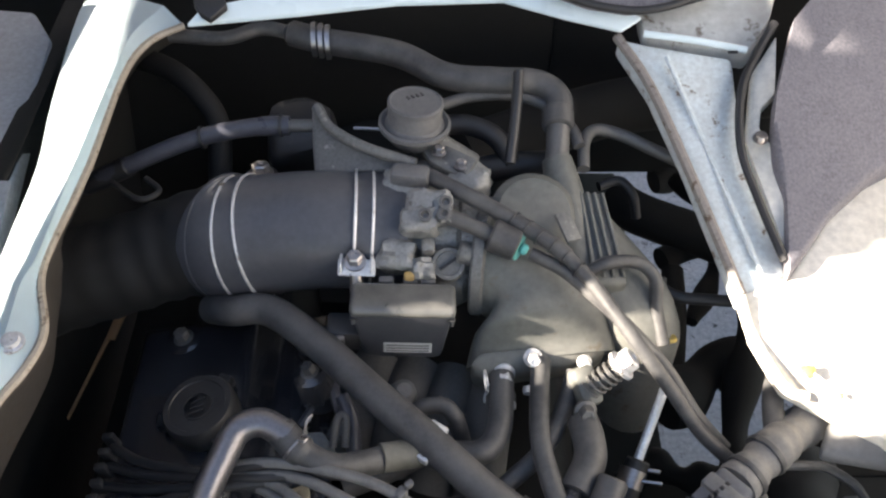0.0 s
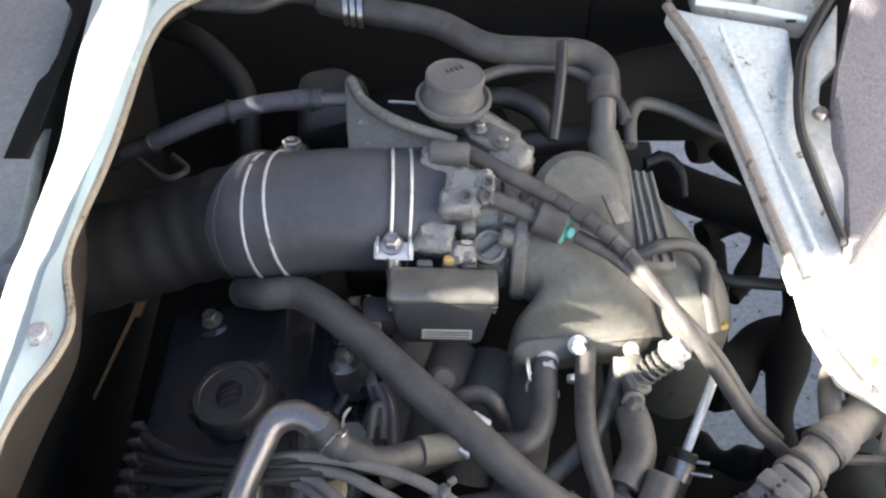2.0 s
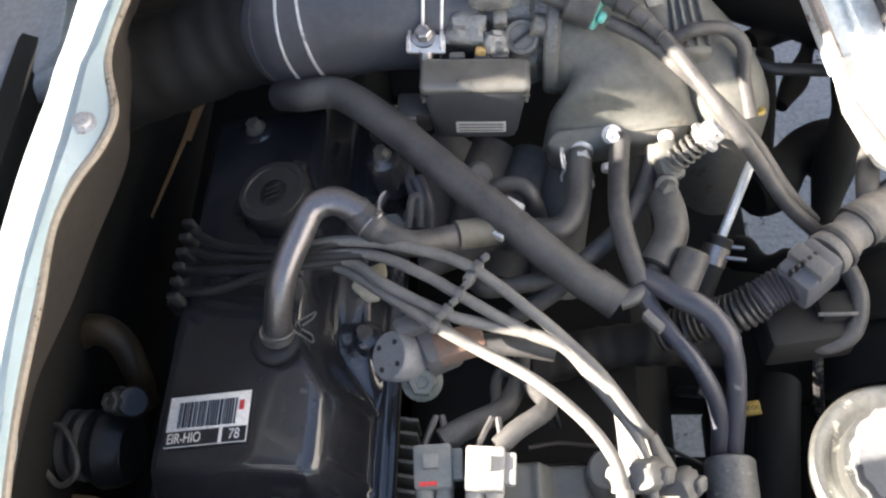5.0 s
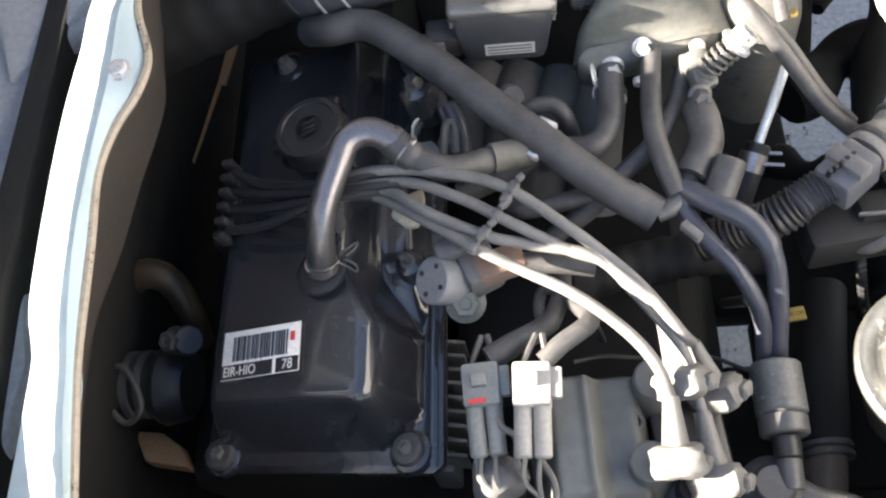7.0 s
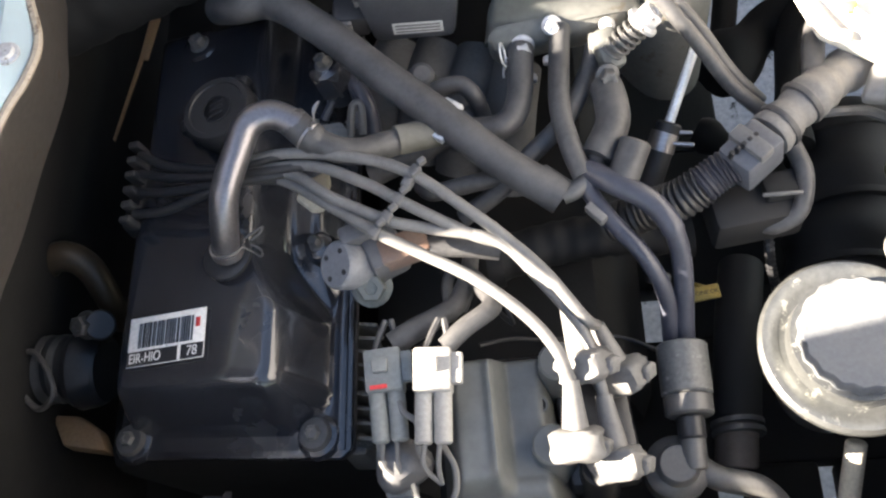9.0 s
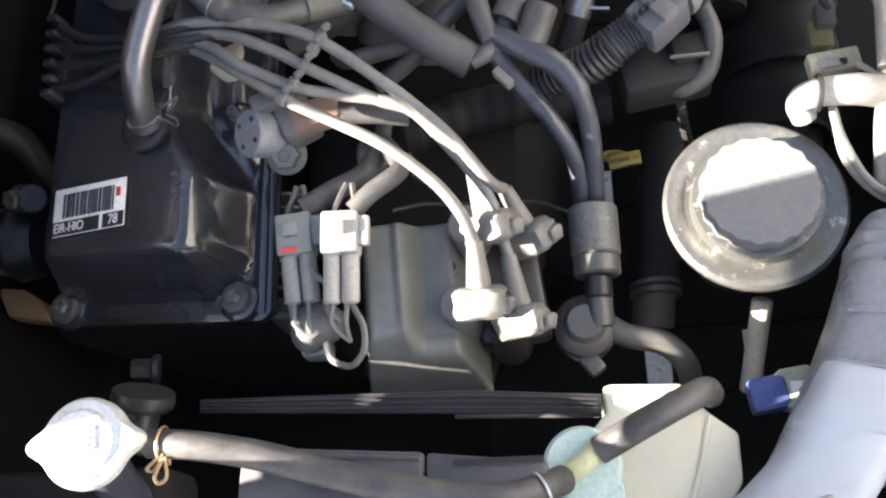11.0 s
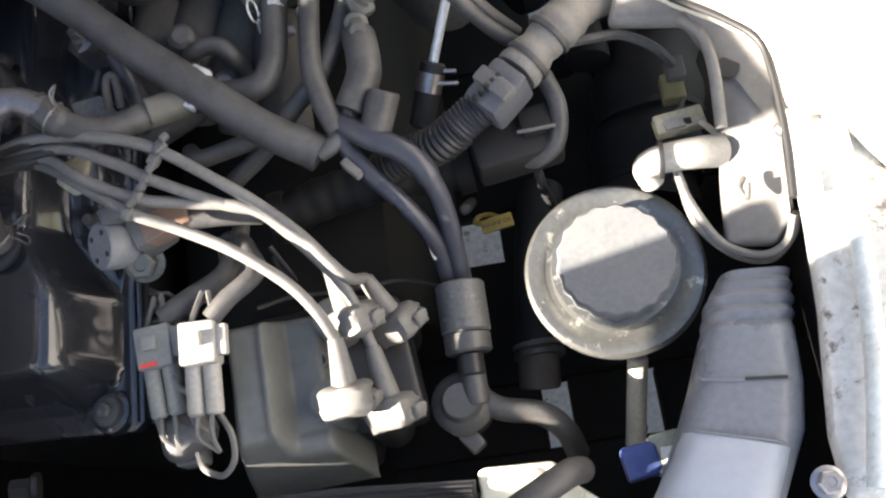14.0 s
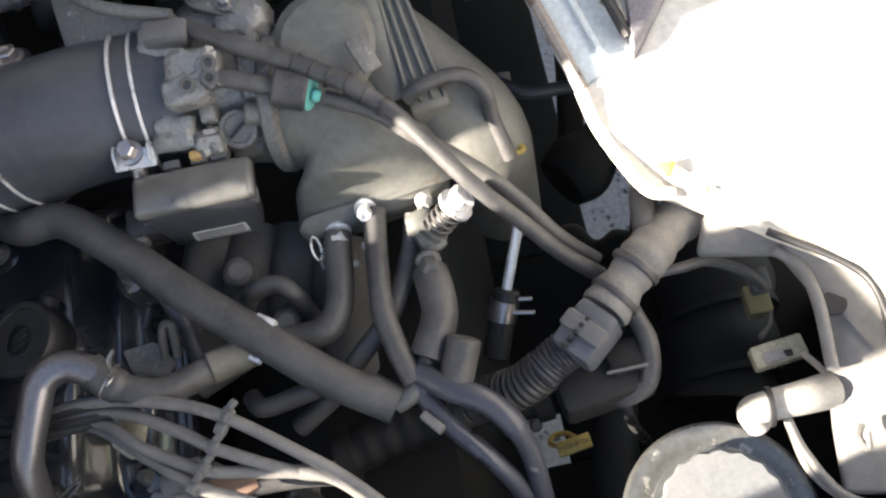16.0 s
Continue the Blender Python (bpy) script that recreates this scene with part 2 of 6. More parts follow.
def smooth_sections(keys, n=6):
    """Sections blended between a few given ones."""
    out = []
    line = [curve_points([k[i] for k in keys], n) for i in range(3)]
    for j in range(len(line[0])):
        t = j / n
        i = min(int(t), len(keys) - 2)
        out.append((line[0][j], line[1][j], line[2][j], keys[i][3] + (keys[i + 1][3] - keys[i][3]) * (t - i)))
    return out


def dome(outline, rise, skirt, rings=9, n=3, power=2.4):
    """A casting swollen up inside an outline, with a wall below it."""
    bm = bmesh.new()
    edge = curve_points(list(outline) + [outline[0]], n)[:-1]
    mid = sum(edge, Vector()) / len(edge)
    loops = [[bm.verts.new(p - Vector((0, 0, skirt))) for p in edge]]
    for k in range(rings):
        f = math.cos(0.5 * math.pi * k / rings)
        h = rise * (1 - f ** power) ** (1 / power)
        loops.append([bm.verts.new(mid.lerp(p, f) + Vector((0, 0, h))) for p in edge])
    tip = bm.verts.new(mid + Vector((0, 0, rise)))
    m = len(edge)
    for a, b in zip(loops, loops[1:]):
        for k in range(m):
            bm.faces.new((a[k], a[(k + 1) % m], b[(k + 1) % m], b[k]))
    for k in range(m):
        bm.faces.new((loops[-1][k], loops[-1][(k + 1) % m], tip))
    return bm


def lump(size, m, amp=0.12, seed=0, bm=None):
    """A rough cast knob: a rounded block with an uneven skin."""
    t = bmesh.new()
    bmesh.ops.create_cube(t, size=1)
    bmesh.ops.subdivide_edges(t, edges=t.edges[:], cuts=5, use_grid_fill=True)
    for v in t.verts:
        p = v.co * 2
        q = Vector(p) / (abs(p.x) ** 5 + abs(p.y) ** 5 + abs(p.z) ** 5) ** 0.2
        q *= 1 + amp * noise.noise(q * 2.2 + Vector((seed * 3.7, seed, 0)))
        v.co = Vector((q.x * size[0], q.y * size[1], q.z * size[2])) / 2
    bmesh.ops.transform(t, matrix=m, verts=t.verts)
    return join(bm, t)


def hexagon(m, r, h, bm=None):
    """A bolt head with a flange below."""
    bm = lathe([(0, 0), (r * 1.35, 0), (r * 1.35, h * 0.2), (r * 1.05, h * 0.28)], m, 18, bm)
    return lathe([(0, h * 0.2), (r, h * 0.22), (r, h * 0.88), (r * 0.82, h), (r * 0.45, h), (r * 0.4, h * 0.9), (0, h * 0.9)], m, 6, bm)


def ring_clip(at, axis, r, name_parent, material=None, label="thin steel spring clip"):
    """A sprung wire clip with two bent ears."""
    m = frame_at(at, axis)
    bm = tube([m @ Vector((r * math.cos(a), r * math.sin(a), 0)) for a in [k * 0.55 for k in range(12)]], 0.0009, seg=6, n=3)
    for s in (-1, 1):
        tube([m @ Vector((r * 0.9, s * r * 0.3, 0)), m @ Vector((r * 1.5, s * r * 0.5, 0.003 * s)), m @ Vector((r * 2.1, s * r * 0.9, 0.004 * s)), m @ Vector((r * 2.0, s * r * 0.35, 0.004 * s)), m @ Vector((r * 1.4, s * r * 0.15, 0))], 0.0008, bm, seg=6, n=4)
    return part("spring_clip", bm, material or ZINC, name_parent, label)


def band(at, axis, r, width, parent, material=None, name="clamp_band", label=""):
    m = frame_at(at, axis)
    w = width / 2
    return part(name, lathe([(r, -w), (r + 0.0012, -w), (r + 0.0016, 0), (r + 0.0012, w), (r, w)], m, 28), material or ZINC, parent, label)


def hose_thing(name, pts, r, material, label, category="hose", seg=14, n=8, group=""):
    return single(name, tube(pts, r, seg=seg, n=n), material, label, category, group)


def letters(text, m, size, material, parent, name="lettering"):
    cu = bpy.data.curves.new(name, "FONT")
    cu.body, cu.size, cu.extrude, cu.align_x, cu.align_y = text, size, 0.0001, "CENTER", "CENTER"
    tmp = bpy.data.objects.new("tmp", cu)
    scene.collection.objects.link(tmp)
    me = bpy.data.meshes.new_from_object(tmp.evaluated_get(bpy.context.evaluated_depsgraph_get()))
    bpy.data.objects.remove(tmp)
    bm = bmesh.new()
    bm.from_mesh(me)
    bmesh.ops.transform(bm, matrix=m, verts=bm.verts)
    return part(name, bm, material, parent)


# ---- the setting ----
g = bmesh.new()
bmesh.ops.create_grid(g, x_segments=60, y_segments=60, size=40)
for v in g.verts:
    v.co.z = 0.006 * noise.noise(v.co * 0.8)
single("ground", g, GROUND, "pale speckled concrete ground under the van", "ground", kind="structure")


def sheet(name, outline, thick, down, material, label, category, kind="structure", bevel=0.003):
    return single(name, plate(outline, thick, down, bevel), material, label, category, kind=kind)


# engine bay walls, their near-black colour standing in for deep shade
sheet("wall_rear", [(-0.7, 0.86, 0.93), (0.12, 0.86, 0.93), (0.12, 0.9, 0.42), (-0.7, 0.9, 0.42)], 0.02, (0, 1, 0), BAY, "near-black steel bulkhead behind the engine", "bulkhead")
sheet("wall_rear_side", [(0.12, 0.86, 0.93), (0.7, 0.86, 0.93), (0.7, 0.885, 0.56), (0.12, 0.885, 0.56)], 0.02, (0, 1, 0), BAY, "near-black bulkhead above an open gap", "bulkhead")
sheet("wall_left", [(-0.33, -0.3, 0.89), (-0.33, 0.86, 0.89), (-0.40, 0.86, 0.35), (-0.40, -0.3, 0.35)], 0.02, (-1, 0, 0), BAY, "near-black steel inner wall of the engine bay", "inner wall")
sheet("floor_pan_left", [(-0.9, -0.6, 0.34), (0.06, -0.6, 0.34), (0.06, 0.9, 0.34), (-0.9, 0.9, 0.34)], 0.02, (0, 0, -1), BAY, "near-black floor pan added to close off the ground", "floor pan")
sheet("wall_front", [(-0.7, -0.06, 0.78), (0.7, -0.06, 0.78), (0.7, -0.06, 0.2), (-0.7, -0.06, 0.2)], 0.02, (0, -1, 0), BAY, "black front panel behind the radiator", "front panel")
# unseen cabin shell, added to shape skylight and bounced sun over the bay
CABIN = mat("unseen_shell_grey", (0.4, 0.4, 0.41), 0.8, dust=0.2, scale=20)
sheet("roof", [(-0.95, 0.95, 1.95), (0.95, 0.95, 1.95), (0.95, 2.2, 1.95), (-0.95, 2.2, 1.95)], 0.04, (0, 0, 1), CABIN, "unseen pale roof added to close the cabin", "roof")
sheet("wall_cabin_rear", [(-0.95, 1.6, 0.93), (0.95, 1.6, 0.93), (0.95, 1.7, 1.95), (-0.95, 1.7, 1.95)], 0.04, (0, 1, 0), CABIN, "unseen grey rear wall added to close the cabin", "cabin wall")
# unseen mask, its gaps placed to let sun onto the rail and carpet
dpl = thing("sun_mask", (-0.95, 0.9, 0.93), "unseen grey panels with gaps that let patches of sun through", "door pillar", kind="structure")
for y0, y1, z0, z1 in ((0.27, 0.405, 0.93, 1.205), (0.27, 0.405, 1.275, 1.95), (0.6, 1.62, 0.93, 1.95), (0.5, 0.6, 0.93, 1.205), (0.5, 0.6, 1.275, 1.95), (0.405, 0.5, 0.93, 1.205), (0.405, 0.5, 1.275, 1.522), (0.405, 0.5, 1.558, 1.95)):
    part("mask_panel", rbox((0.05, y1 - y0, z1 - z0), pose(-0.975, (y0 + y1) / 2, (z0 + z1) / 2), 0), CABIN, dpl)
sheet("cabin_floor_rear", [(-0.95, 0.86, 0.93), (0.95, 0.86, 0.93), (0.95, 1.65, 0.93), (-0.95, 1.65, 0.93)], 0.03, (0, 0, -1), CARPET, "unseen grey floor added to close the cabin", "floor")
# unseen panels and a cut sheet, added only to shape the sun on the bay
BLOCKER = mat("blocker_grey", (0.12, 0.12, 0.125), 0.6, dust=0.3, scale=25)
seat = thing("sun_blocker", (-0.6, 0.3, 0.9), "unseen grey panels added to shape the sun over the engine bay", "seat")
part("base", plate([(-0.40, y, z) for y, z in ((0.016, 0.85), (0.016, 0.90), (0.16, 0.925), (0.23, 0.938), (0.31, 0.95), (0.39, 0.958), (0.45, 0.962), (0.53, 0.962), (0.56, 0.964), (0.69, 0.975), (0.69, 0.85))], 0.40, (-1, 0, 0), 0), BLOCKER, seat)
part("shade_panel", plate([(-0.40, y, z) for y, z in ((0.016, 0.929), (0.116, 0.941), (0.18, 0.953), (0.264, 0.967), (0.326, 0.976), (0.384, 0.978), (0.424, 0.984), (0.55, 0.998), (0.69, 1.014), (0.69, 1.029), (0.318, 1.029), (0.287, 1.118), (0.199, 1.118), (0.199, 0.966), (0.016, 0.966))], 0.012, (-1, 0, 0), 0), BLOCKER, seat)
sheet("sun_cut_sheet", [(-0.42, -0.5, 0.85), (-0.42, -0.041, 0.85), (-0.42, -0.036, 1.042), (-0.42, -0.052, 1.042), (-0.42, -0.052, 1.030), (-0.42, -0.100, 1.030), (-0.42, -0.100, 1.062), (-0.42, 0.010, 1.066), (-0.42, 0.050, 1.060), (-0.42, 0.084, 1.052), (-0.42, 0.084, 1.135), (-0.42, 0.03, 1.135), (-0.42, 0.03, 1.5), (-0.42, -0.5, 1.5)], 0.02, (-1, 0, 0), CABIN, "unseen grey sheet cut to shape the sun on the bay", "door")
# unseen, added to keep low sun from passing under the rail
sheet("unseen_body_side", [(-0.92, -1.2, 0.94), (-0.92, 2.0, 0.94), (-0.92, 2.0, 0.25), (-0.92, -1.2, 0.25)], 0.03, (-1, 0, 0), BODY, "unseen pale blue body side added to block low sun", "body side")
# unseen, added so its sunlit face throws light back into the bay
sheet("bounce_wall", [(0.95, -1.0, 0.92), (0.95, 1.65, 0.92), (0.95, 1.65, 1.95), (0.95, -1.0, 1.95)], 0.04, (1, 0, 0), mat("pale_bounce", (0.33, 0.34, 0.36), 0.7, dust=0.2, scale=20), "unseen pale wall added to bounce sun into the bay", "cabin wall")
# further unseen strips that trim the patches of sun
part("shade_strip", plate([(-0.40, y, z) for y, z in ((0.198, 0.985), (0.193, 1.012), (0.150, 1.02), (0.135, 1.06), (0.135, 1.157), (0.229, 1.157), (0.265, 1.06), (0.265, 0.985))], 0.012, (-1, 0, 0), 0), BLOCKER, seat)

part("shade_bar", rbox((0.02, 0.42, 0.15), pose(-0.41, 0.569, 1.127), 0.006), BLOCKER, seat)
part("shade_lip", rbox((0.012, 0.068, 0.042), pose(-0.406, 0.066, 0.957), 0.003), BLOCKER, seat)

# ---- engine ----
blk = thing("engine_block", (-0.12, 0.4, 0.2), "near-black cast iron engine block under the covers", "engine")
# block shapes in the same shade-darkened black
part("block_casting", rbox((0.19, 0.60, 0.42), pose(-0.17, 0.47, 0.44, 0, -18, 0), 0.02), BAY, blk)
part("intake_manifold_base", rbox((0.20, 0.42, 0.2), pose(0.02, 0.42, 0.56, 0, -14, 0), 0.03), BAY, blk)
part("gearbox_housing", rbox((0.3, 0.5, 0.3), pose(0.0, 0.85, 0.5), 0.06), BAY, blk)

# valve cover, leaning with the engine
CV = Matrix.Translation((-0.155, 0.3, 0.772)) @ Euler((0, radians(-11.0), 0)).to_matrix().to_4x4()
vc = thing("valve_cover", (-0.18, 0.33, 0.7), "glossy black enamelled valve cover with a barcode label", "valve cover")


def cover_shape():
    """A pressed dome with steep sides that narrows behind, a lower shelf beside it, and a flat rim."""
    bm = bmesh.new()
    x0, x1, y1 = -0.126, 0.053, 0.228
    nx, ny = 90, 150

    def smin(vals, k):
        return -k * math.log(sum(math.exp(-v / k) for v in vals))

    def ease(a, b, v):
        v = max(0.0, min(1.0, (v - a) / (b - a)))
        return v * v * (3 - 2 * v)

    grid = []
    for j in range(ny + 1):
        row = []
        for i in range(nx + 1):
            x = x0 + (x1 - x0) * i / nx
            y0 = -0.143 - 0.09 * (x + 0.036)
            y = y0 + (y1 - y0) * j / ny
            right = 0.043 - 0.024 * ease(-0.065, -0.005, y)
            top = 0.0582 - 0.004 * ease(0.0, 0.09, y)
            qx, qy = x - (right - 0.034), y0 + 0.045 - y
            inside = 0.034 - math.hypot(max(qx, 0), max(qy, 0)) - min(max(qx, qy), 0)
            low = smin([(x - x0 - 0.008) * 3.0, inside * 3.0, (y1 - y - 0.010) * 2.6, top], 0.0065)
            shelf = smin([(x - x0 - 0.008) * 3.0, (x1 - x - 0.008) * 3.0, (y + 0.055) * 0.5, (y1 - y - 0.010) * 2.6, 0.022], 0.006)
            bead = 0.0016 * math.exp(-((x1 - x - 0.004) / 0.003) ** 2)
            h = -0.056 - smin([-max(low, 0), -max(shelf, 0)], 0.004) - 0.0027 + bead
            row.append(bm.verts.new(CV @ Vector((x, y, h))))
        grid.append(row)
    for j in range(ny):
        for i in range(nx):
            bm.faces.new((grid[j][i], grid[j][i + 1], grid[j + 1][i + 1], grid[j + 1][i]))
    return bm


RIM = [(-0.131, -0.139), (0.049, -0.156), (0.057, -0.150), (0.057, 0.228), (0.052, 0.233), (-0.126, 0.233), (-0.131, 0.228)]
part("cover_shell", cover_shape(), COVER, vc)
part("flange", plate([CV @ Vector((x, y, -0.0585)) for x, y in RIM], 0.007, (0, 0, -1), 0.0025), COVER, vc, "black pressed flange")
part("gasket", plate([CV @ Vector((x * 0.985, y * 0.985, -0.0655)) for x, y in RIM], 0.006, (0, 0, -1), 0.001), RUBBER_DARK, vc)
for x, y, z in ((0.034, -0.140, -0.052), (-0.116, -0.128, -0.055), (0.040, 0.180, -0.034)):
    m = CV @ pose(x, y, z)
    boss = part("flange_boss", lathe([(0, -0.008), (0.0165, -0.006), (0.0150, 0.0), (0.012, 0.0015), (0, 0.0015)], m, 28), COVER, vc)
    b = part("flange_bolt_washer", lathe([(0.0055, 0), (0.0115, 0), (0.012, 0.003), (0.0105, 0.006), (0.0075, 0.0065)], m, 24), RUBBER, vc, "dusty rubber seal washer")
    part("bolt", hexagon(m, 0.0058, 0.010), PIPE_GREY, b)
for at, r in (((-0.213, 0.480, 0.752), 0.0075), (tuple(CV @ Vector((0.039, -0.006, -0.035))), 0.0052), ((-0.101, 0.426, 0.781), 0.0065)):
    m = Matrix.Translation(at) @ CV.to_3x3().to_4x4()
    boss = part("bolt_seat", lathe([(0, -0.03), (r * 2.5, -0.03), (r * 2.3, 0), (r * 2.1, 0.004), (r * 1.5, 0.006), (0, 0.006)], m, 24), COVER, vc)
    part("bolt", hexagon(m @ pose(0, 0, 0.004), r * 0.85, 0.010), PIPE_GREY, boss, "dull steel hexagon bolt")

# barcode label, wrapped flat on the dome
LB = CV @ pose(-0.057, -0.0755, 0.0022, 0, 0, 1)
lab = part("label", rbox((0.0605, 0.0365, 0.0006), LB, 0.0002), LABEL, vc, "white barcode label")
part("label_strip", rbox((0.0597, 0.0105, 0.0006), LB @ pose(0, -0.0125, 0.0006), 0), INK, lab)
part("label_gap", rbox((0.0022, 0.0105, 0.0006), LB @ pose(0.0115, -0.0125, 0.001), 0), LABEL, lab)
x = -0.022
rnd = random.Random(4)
while x < 0.021:
    w = rnd.choice((0.0006, 0.0006, 0.0011, 0.0017))
    part("barcode_bar", rbox((w, 0.0185, 0.0005), LB @ pose(x + w / 2, 0.0043, 0.0006), 0), INK, lab)
    x += w + rnd.choice((0.0007, 0.0007, 0.0012))
part("red_mark", rbox((0.0035, 0.007, 0.0005), LB @ pose(0.0245, 0.008, 0.0006), 0.0008), RED, lab)
letters("EIR-HIO", LB @ pose(-0.0155, -0.0127, 0.0011) @ Matrix.Diagonal((0.72, 1, 1, 1)), 0.0102, LABEL, lab)
letters("78", LB @ pose(0.0215, -0.0127, 0.0011) @ Matrix.Diagonal((0.8, 1, 1, 1)), 0.0105, LABEL, lab)

# oil filler cap
OC = Matrix.Translation((-0.184, 0.397, 0.785)) @ CV.to_3x3().to_4x4()
oil = thing("oil_filler_cap", OC @ Vector((0, 0, -0.04)), "black plastic oil filler cap on the valve cover", "oil cap")
part("cap_skirt", lathe([(0.0, -0.036), (0.027, -0.036), (0.027, -0.02), (0.0285, -0.018), (0.0285, -0.003), (0.0265, 0), (0.0225, 0.0), (0.0218, -0.0012), (0, -0.0012)], OC, 40), PLASTIC, oil)
for a in (-55, 65, 185, 125):
    m = OC @ pose(0, 0, -0.014, 0, 0, a)
    part("grip_lobe", rbox((0.014, 0.013, 0.011), m @ pose(0.029, 0, 0), 0.003), PLASTIC, oil)
part("cap_emblem", lathe([(0.0125, -0.0012), (0.0125, -0.0004), (0.0105, -0.0004), (0.0105, -0.0012)], OC, 30), PLASTIC, oil, "worn moulded emblem ring")
for y in (-0.005, 0, 0.005):
    part("emblem_bar", rbox((0.011, 0.0018, 0.001), OC @ pose(0, y, -0.0008, 0, 0, 20), 0.0003), PLASTIC, oil)

# breather pipe out of the valve cover
br = thing("breather_pipe", (-0.160, 0.279, 0.773), "bent dark steel breather pipe with spring clips", "pipe")
part("grommet", lathe([(0.0, 0), (0.0185, 0), (0.0185, 0.003), (0.016, 0.0045), (0.011, 0.0045), (0, 0.0045)], Matrix.Translation((-0.168, 0.278, 0.773)) @ CV.to_3x3().to_4x4(), 28), RUBBER_DARK, br, "black rubber grommet")
part("metal_pipe", tube([(-0.169, 0.279, 0.770), (-0.164, 0.282, 0.792), (-0.157, 0.301, 0.819), (-0.145, 0.327, 0.833), (-0.137, 0.343, 0.838), (-0.122, 0.349, 0.838), (-0.104, 0.342, 0.832)], 0.0098, n=10, seg=18), mat("gunmetal_pipe", (0.2, 0.19, 0.2), 0.3, 0.8, dust=0.15), br)
part("pipe_collar", lathe([(0.0098, 0), (0.0118, 0), (0.0118, 0.006), (0.0098, 0.006)], frame_at((-0.166, 0.279, 0.779), (0, 0.2, 1)), 24), STEEL, br)
part("rubber_hose", tube([(-0.110, 0.346, 0.833), (-0.094, 0.333, 0.826), (-0.072, 0.327, 0.818), (-0.047, 0.337, 0.808), (-0.027, 0.347, 0.800), (0.005, 0.353, 0.790), (0.029, 0.355, 0.790), (0.041, 0.374, 0.790), (0.045, 0.420, 0.790)], lambda t: 0.0108 if t < 0.1 else 0.0092, n=10, seg=16), RUBBER, br, "dusty grey rubber hose")
ring_clip((-0.099, 0.337, 0.829), (-1, 0.7, 0.5), 0.0112, br, STEEL)
ring_clip((-0.164, 0.281, 0.787), (0, 0.3, 1), 0.0115, br, PIPE_GREY)
part("green_sleeve", tube([(-0.043, 0.339, 0.808), (-0.017, 0.348, 0.800)], 0.0104, seg=16), mat("olive_sleeve", (0.07, 0.07, 0.055), 0.6, dust=0.4), br, "olive stained sleeve")

# large intake hose
ih = thing("intake_hose", (-0.11, 0.515, 0.78), "thick ribbed black rubber air intake hose with wire clamps", "intake hose")
A, B = Vector((-0.158, 0.521, 0.835)), Vector((-0.046, 0.521, 0.842))
IH = curve_points([(-0.171, 0.526, 0.831), A, (-0.104, 0.519, 0.846), B, (-0.030, 0.521, 0.840)], 12)
part("hose_body", tube(None, lambda t: 0.0480 - 0.0035 * t + 0.0016 * (t > 0.80 or t < 0.24) + 0.0014 * math.exp(-((t - 0.77) / 0.012) ** 2) + 0.0012 * math.exp(-((t - 0.28) / 0.012) ** 2) + 0.0014 * (t < 0.03), seg=48, line=IH), INTAKE, ih)


def hose_ring(x, r, name="clamp_wire"):
    k = min(range(1, len(IH) - 1), key=lambda i: abs(IH[i].x - x))
    axis = IH[k + 1] - IH[k - 1]
    at = IH[k] + axis * ((x - IH[k].x) / axis.x)
    return band(at, axis, r, 0.0022, ih, ZINC, name, "bright thin clamp wire")


for x, r in ((-0.160, 0.0492), (-0.145, 0.0490), (-0.070, 0.0470), (-0.057, 0.0468)):
    hose_ring(x, r)
cb = Vector((-0.064, 0.470, 0.857))
CB = Matrix.Translation(cb) @ pose(0, 0, 0, 35, 0, -3)
cl = part("clamp_block", rbox((0.028, 0.013, 0.007), CB, 0.0015), ZINC, ih, "bright zinc clamp screw block")
part("screw_head", hexagon(CB @ pose(-0.001, 0.004, 0.003, -25, 0, 0), 0.0062, 0.010), STEEL, cl)
part("screw_shank", tube([cb + Vector((0, -0.004, -0.003)), cb + Vector((0.0, -0.012, -0.014)), cb + Vector((0.001, -0.016, -0.026))], lambda t: 0.0052 if t < 0.8 else 0.0038), STEEL, cl)
for x in (-0.0115, 0.0115):
    part("wire_eye", tube([CB @ Vector((x, 0.006, -0.004)), CB @ Vector((x, 0.009, 0.003)), CB @ Vector((x, 0.002, 0.006)), CB @ Vector((x, -0.004, 0.003))], 0.0012, seg=6), ZINC, cl)
part("stop_bolt", hexagon(Matrix.Translation((-0.146, 0.566, 0.862)) @ pose(0, 0, 0, -15, 0, 0), 0.0075, 0.009), STEEL, ih)
part("stop_bolt_lug", lathe([(0, -0.012), (0.014, -0.012), (0.013, 0), (0, 0.001)], Matrix.Translation((-0.146, 0.566, 0.862)) @ pose(0, 0, 0, -15, 0, 0), 18), PLASTIC, ih)
# its dark inlet box
ib = thing("air_inlet_duct", (-0.28, 0.5, 0.72), "matt black plastic air inlet duct", "air duct")
part("duct_body", tube([A + Vector((-0.010, 0.004, -0.003)), A + Vector((-0.06, 0.004, -0.018)), A + Vector((-0.11, -0.004, -0.032)), A + Vector((-0.17, -0.008, -0.046))], lambda t: 0.046 - 0.006 * math.sin(t * 3) + 0.001 * math.sin(40 * t), seg=32), NEAR_BLACK, ib)
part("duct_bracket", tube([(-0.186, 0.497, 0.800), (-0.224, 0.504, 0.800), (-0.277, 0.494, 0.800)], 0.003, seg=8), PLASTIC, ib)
part("duct_lug", tube([(-0.260, 0.548, 0.870), (-0.233, 0.524, 0.875), (-0.219, 0.533, 0.875), (-0.234, 0.552, 0.870)], 0.0024, seg=8), NEAR_BLACK, ib)

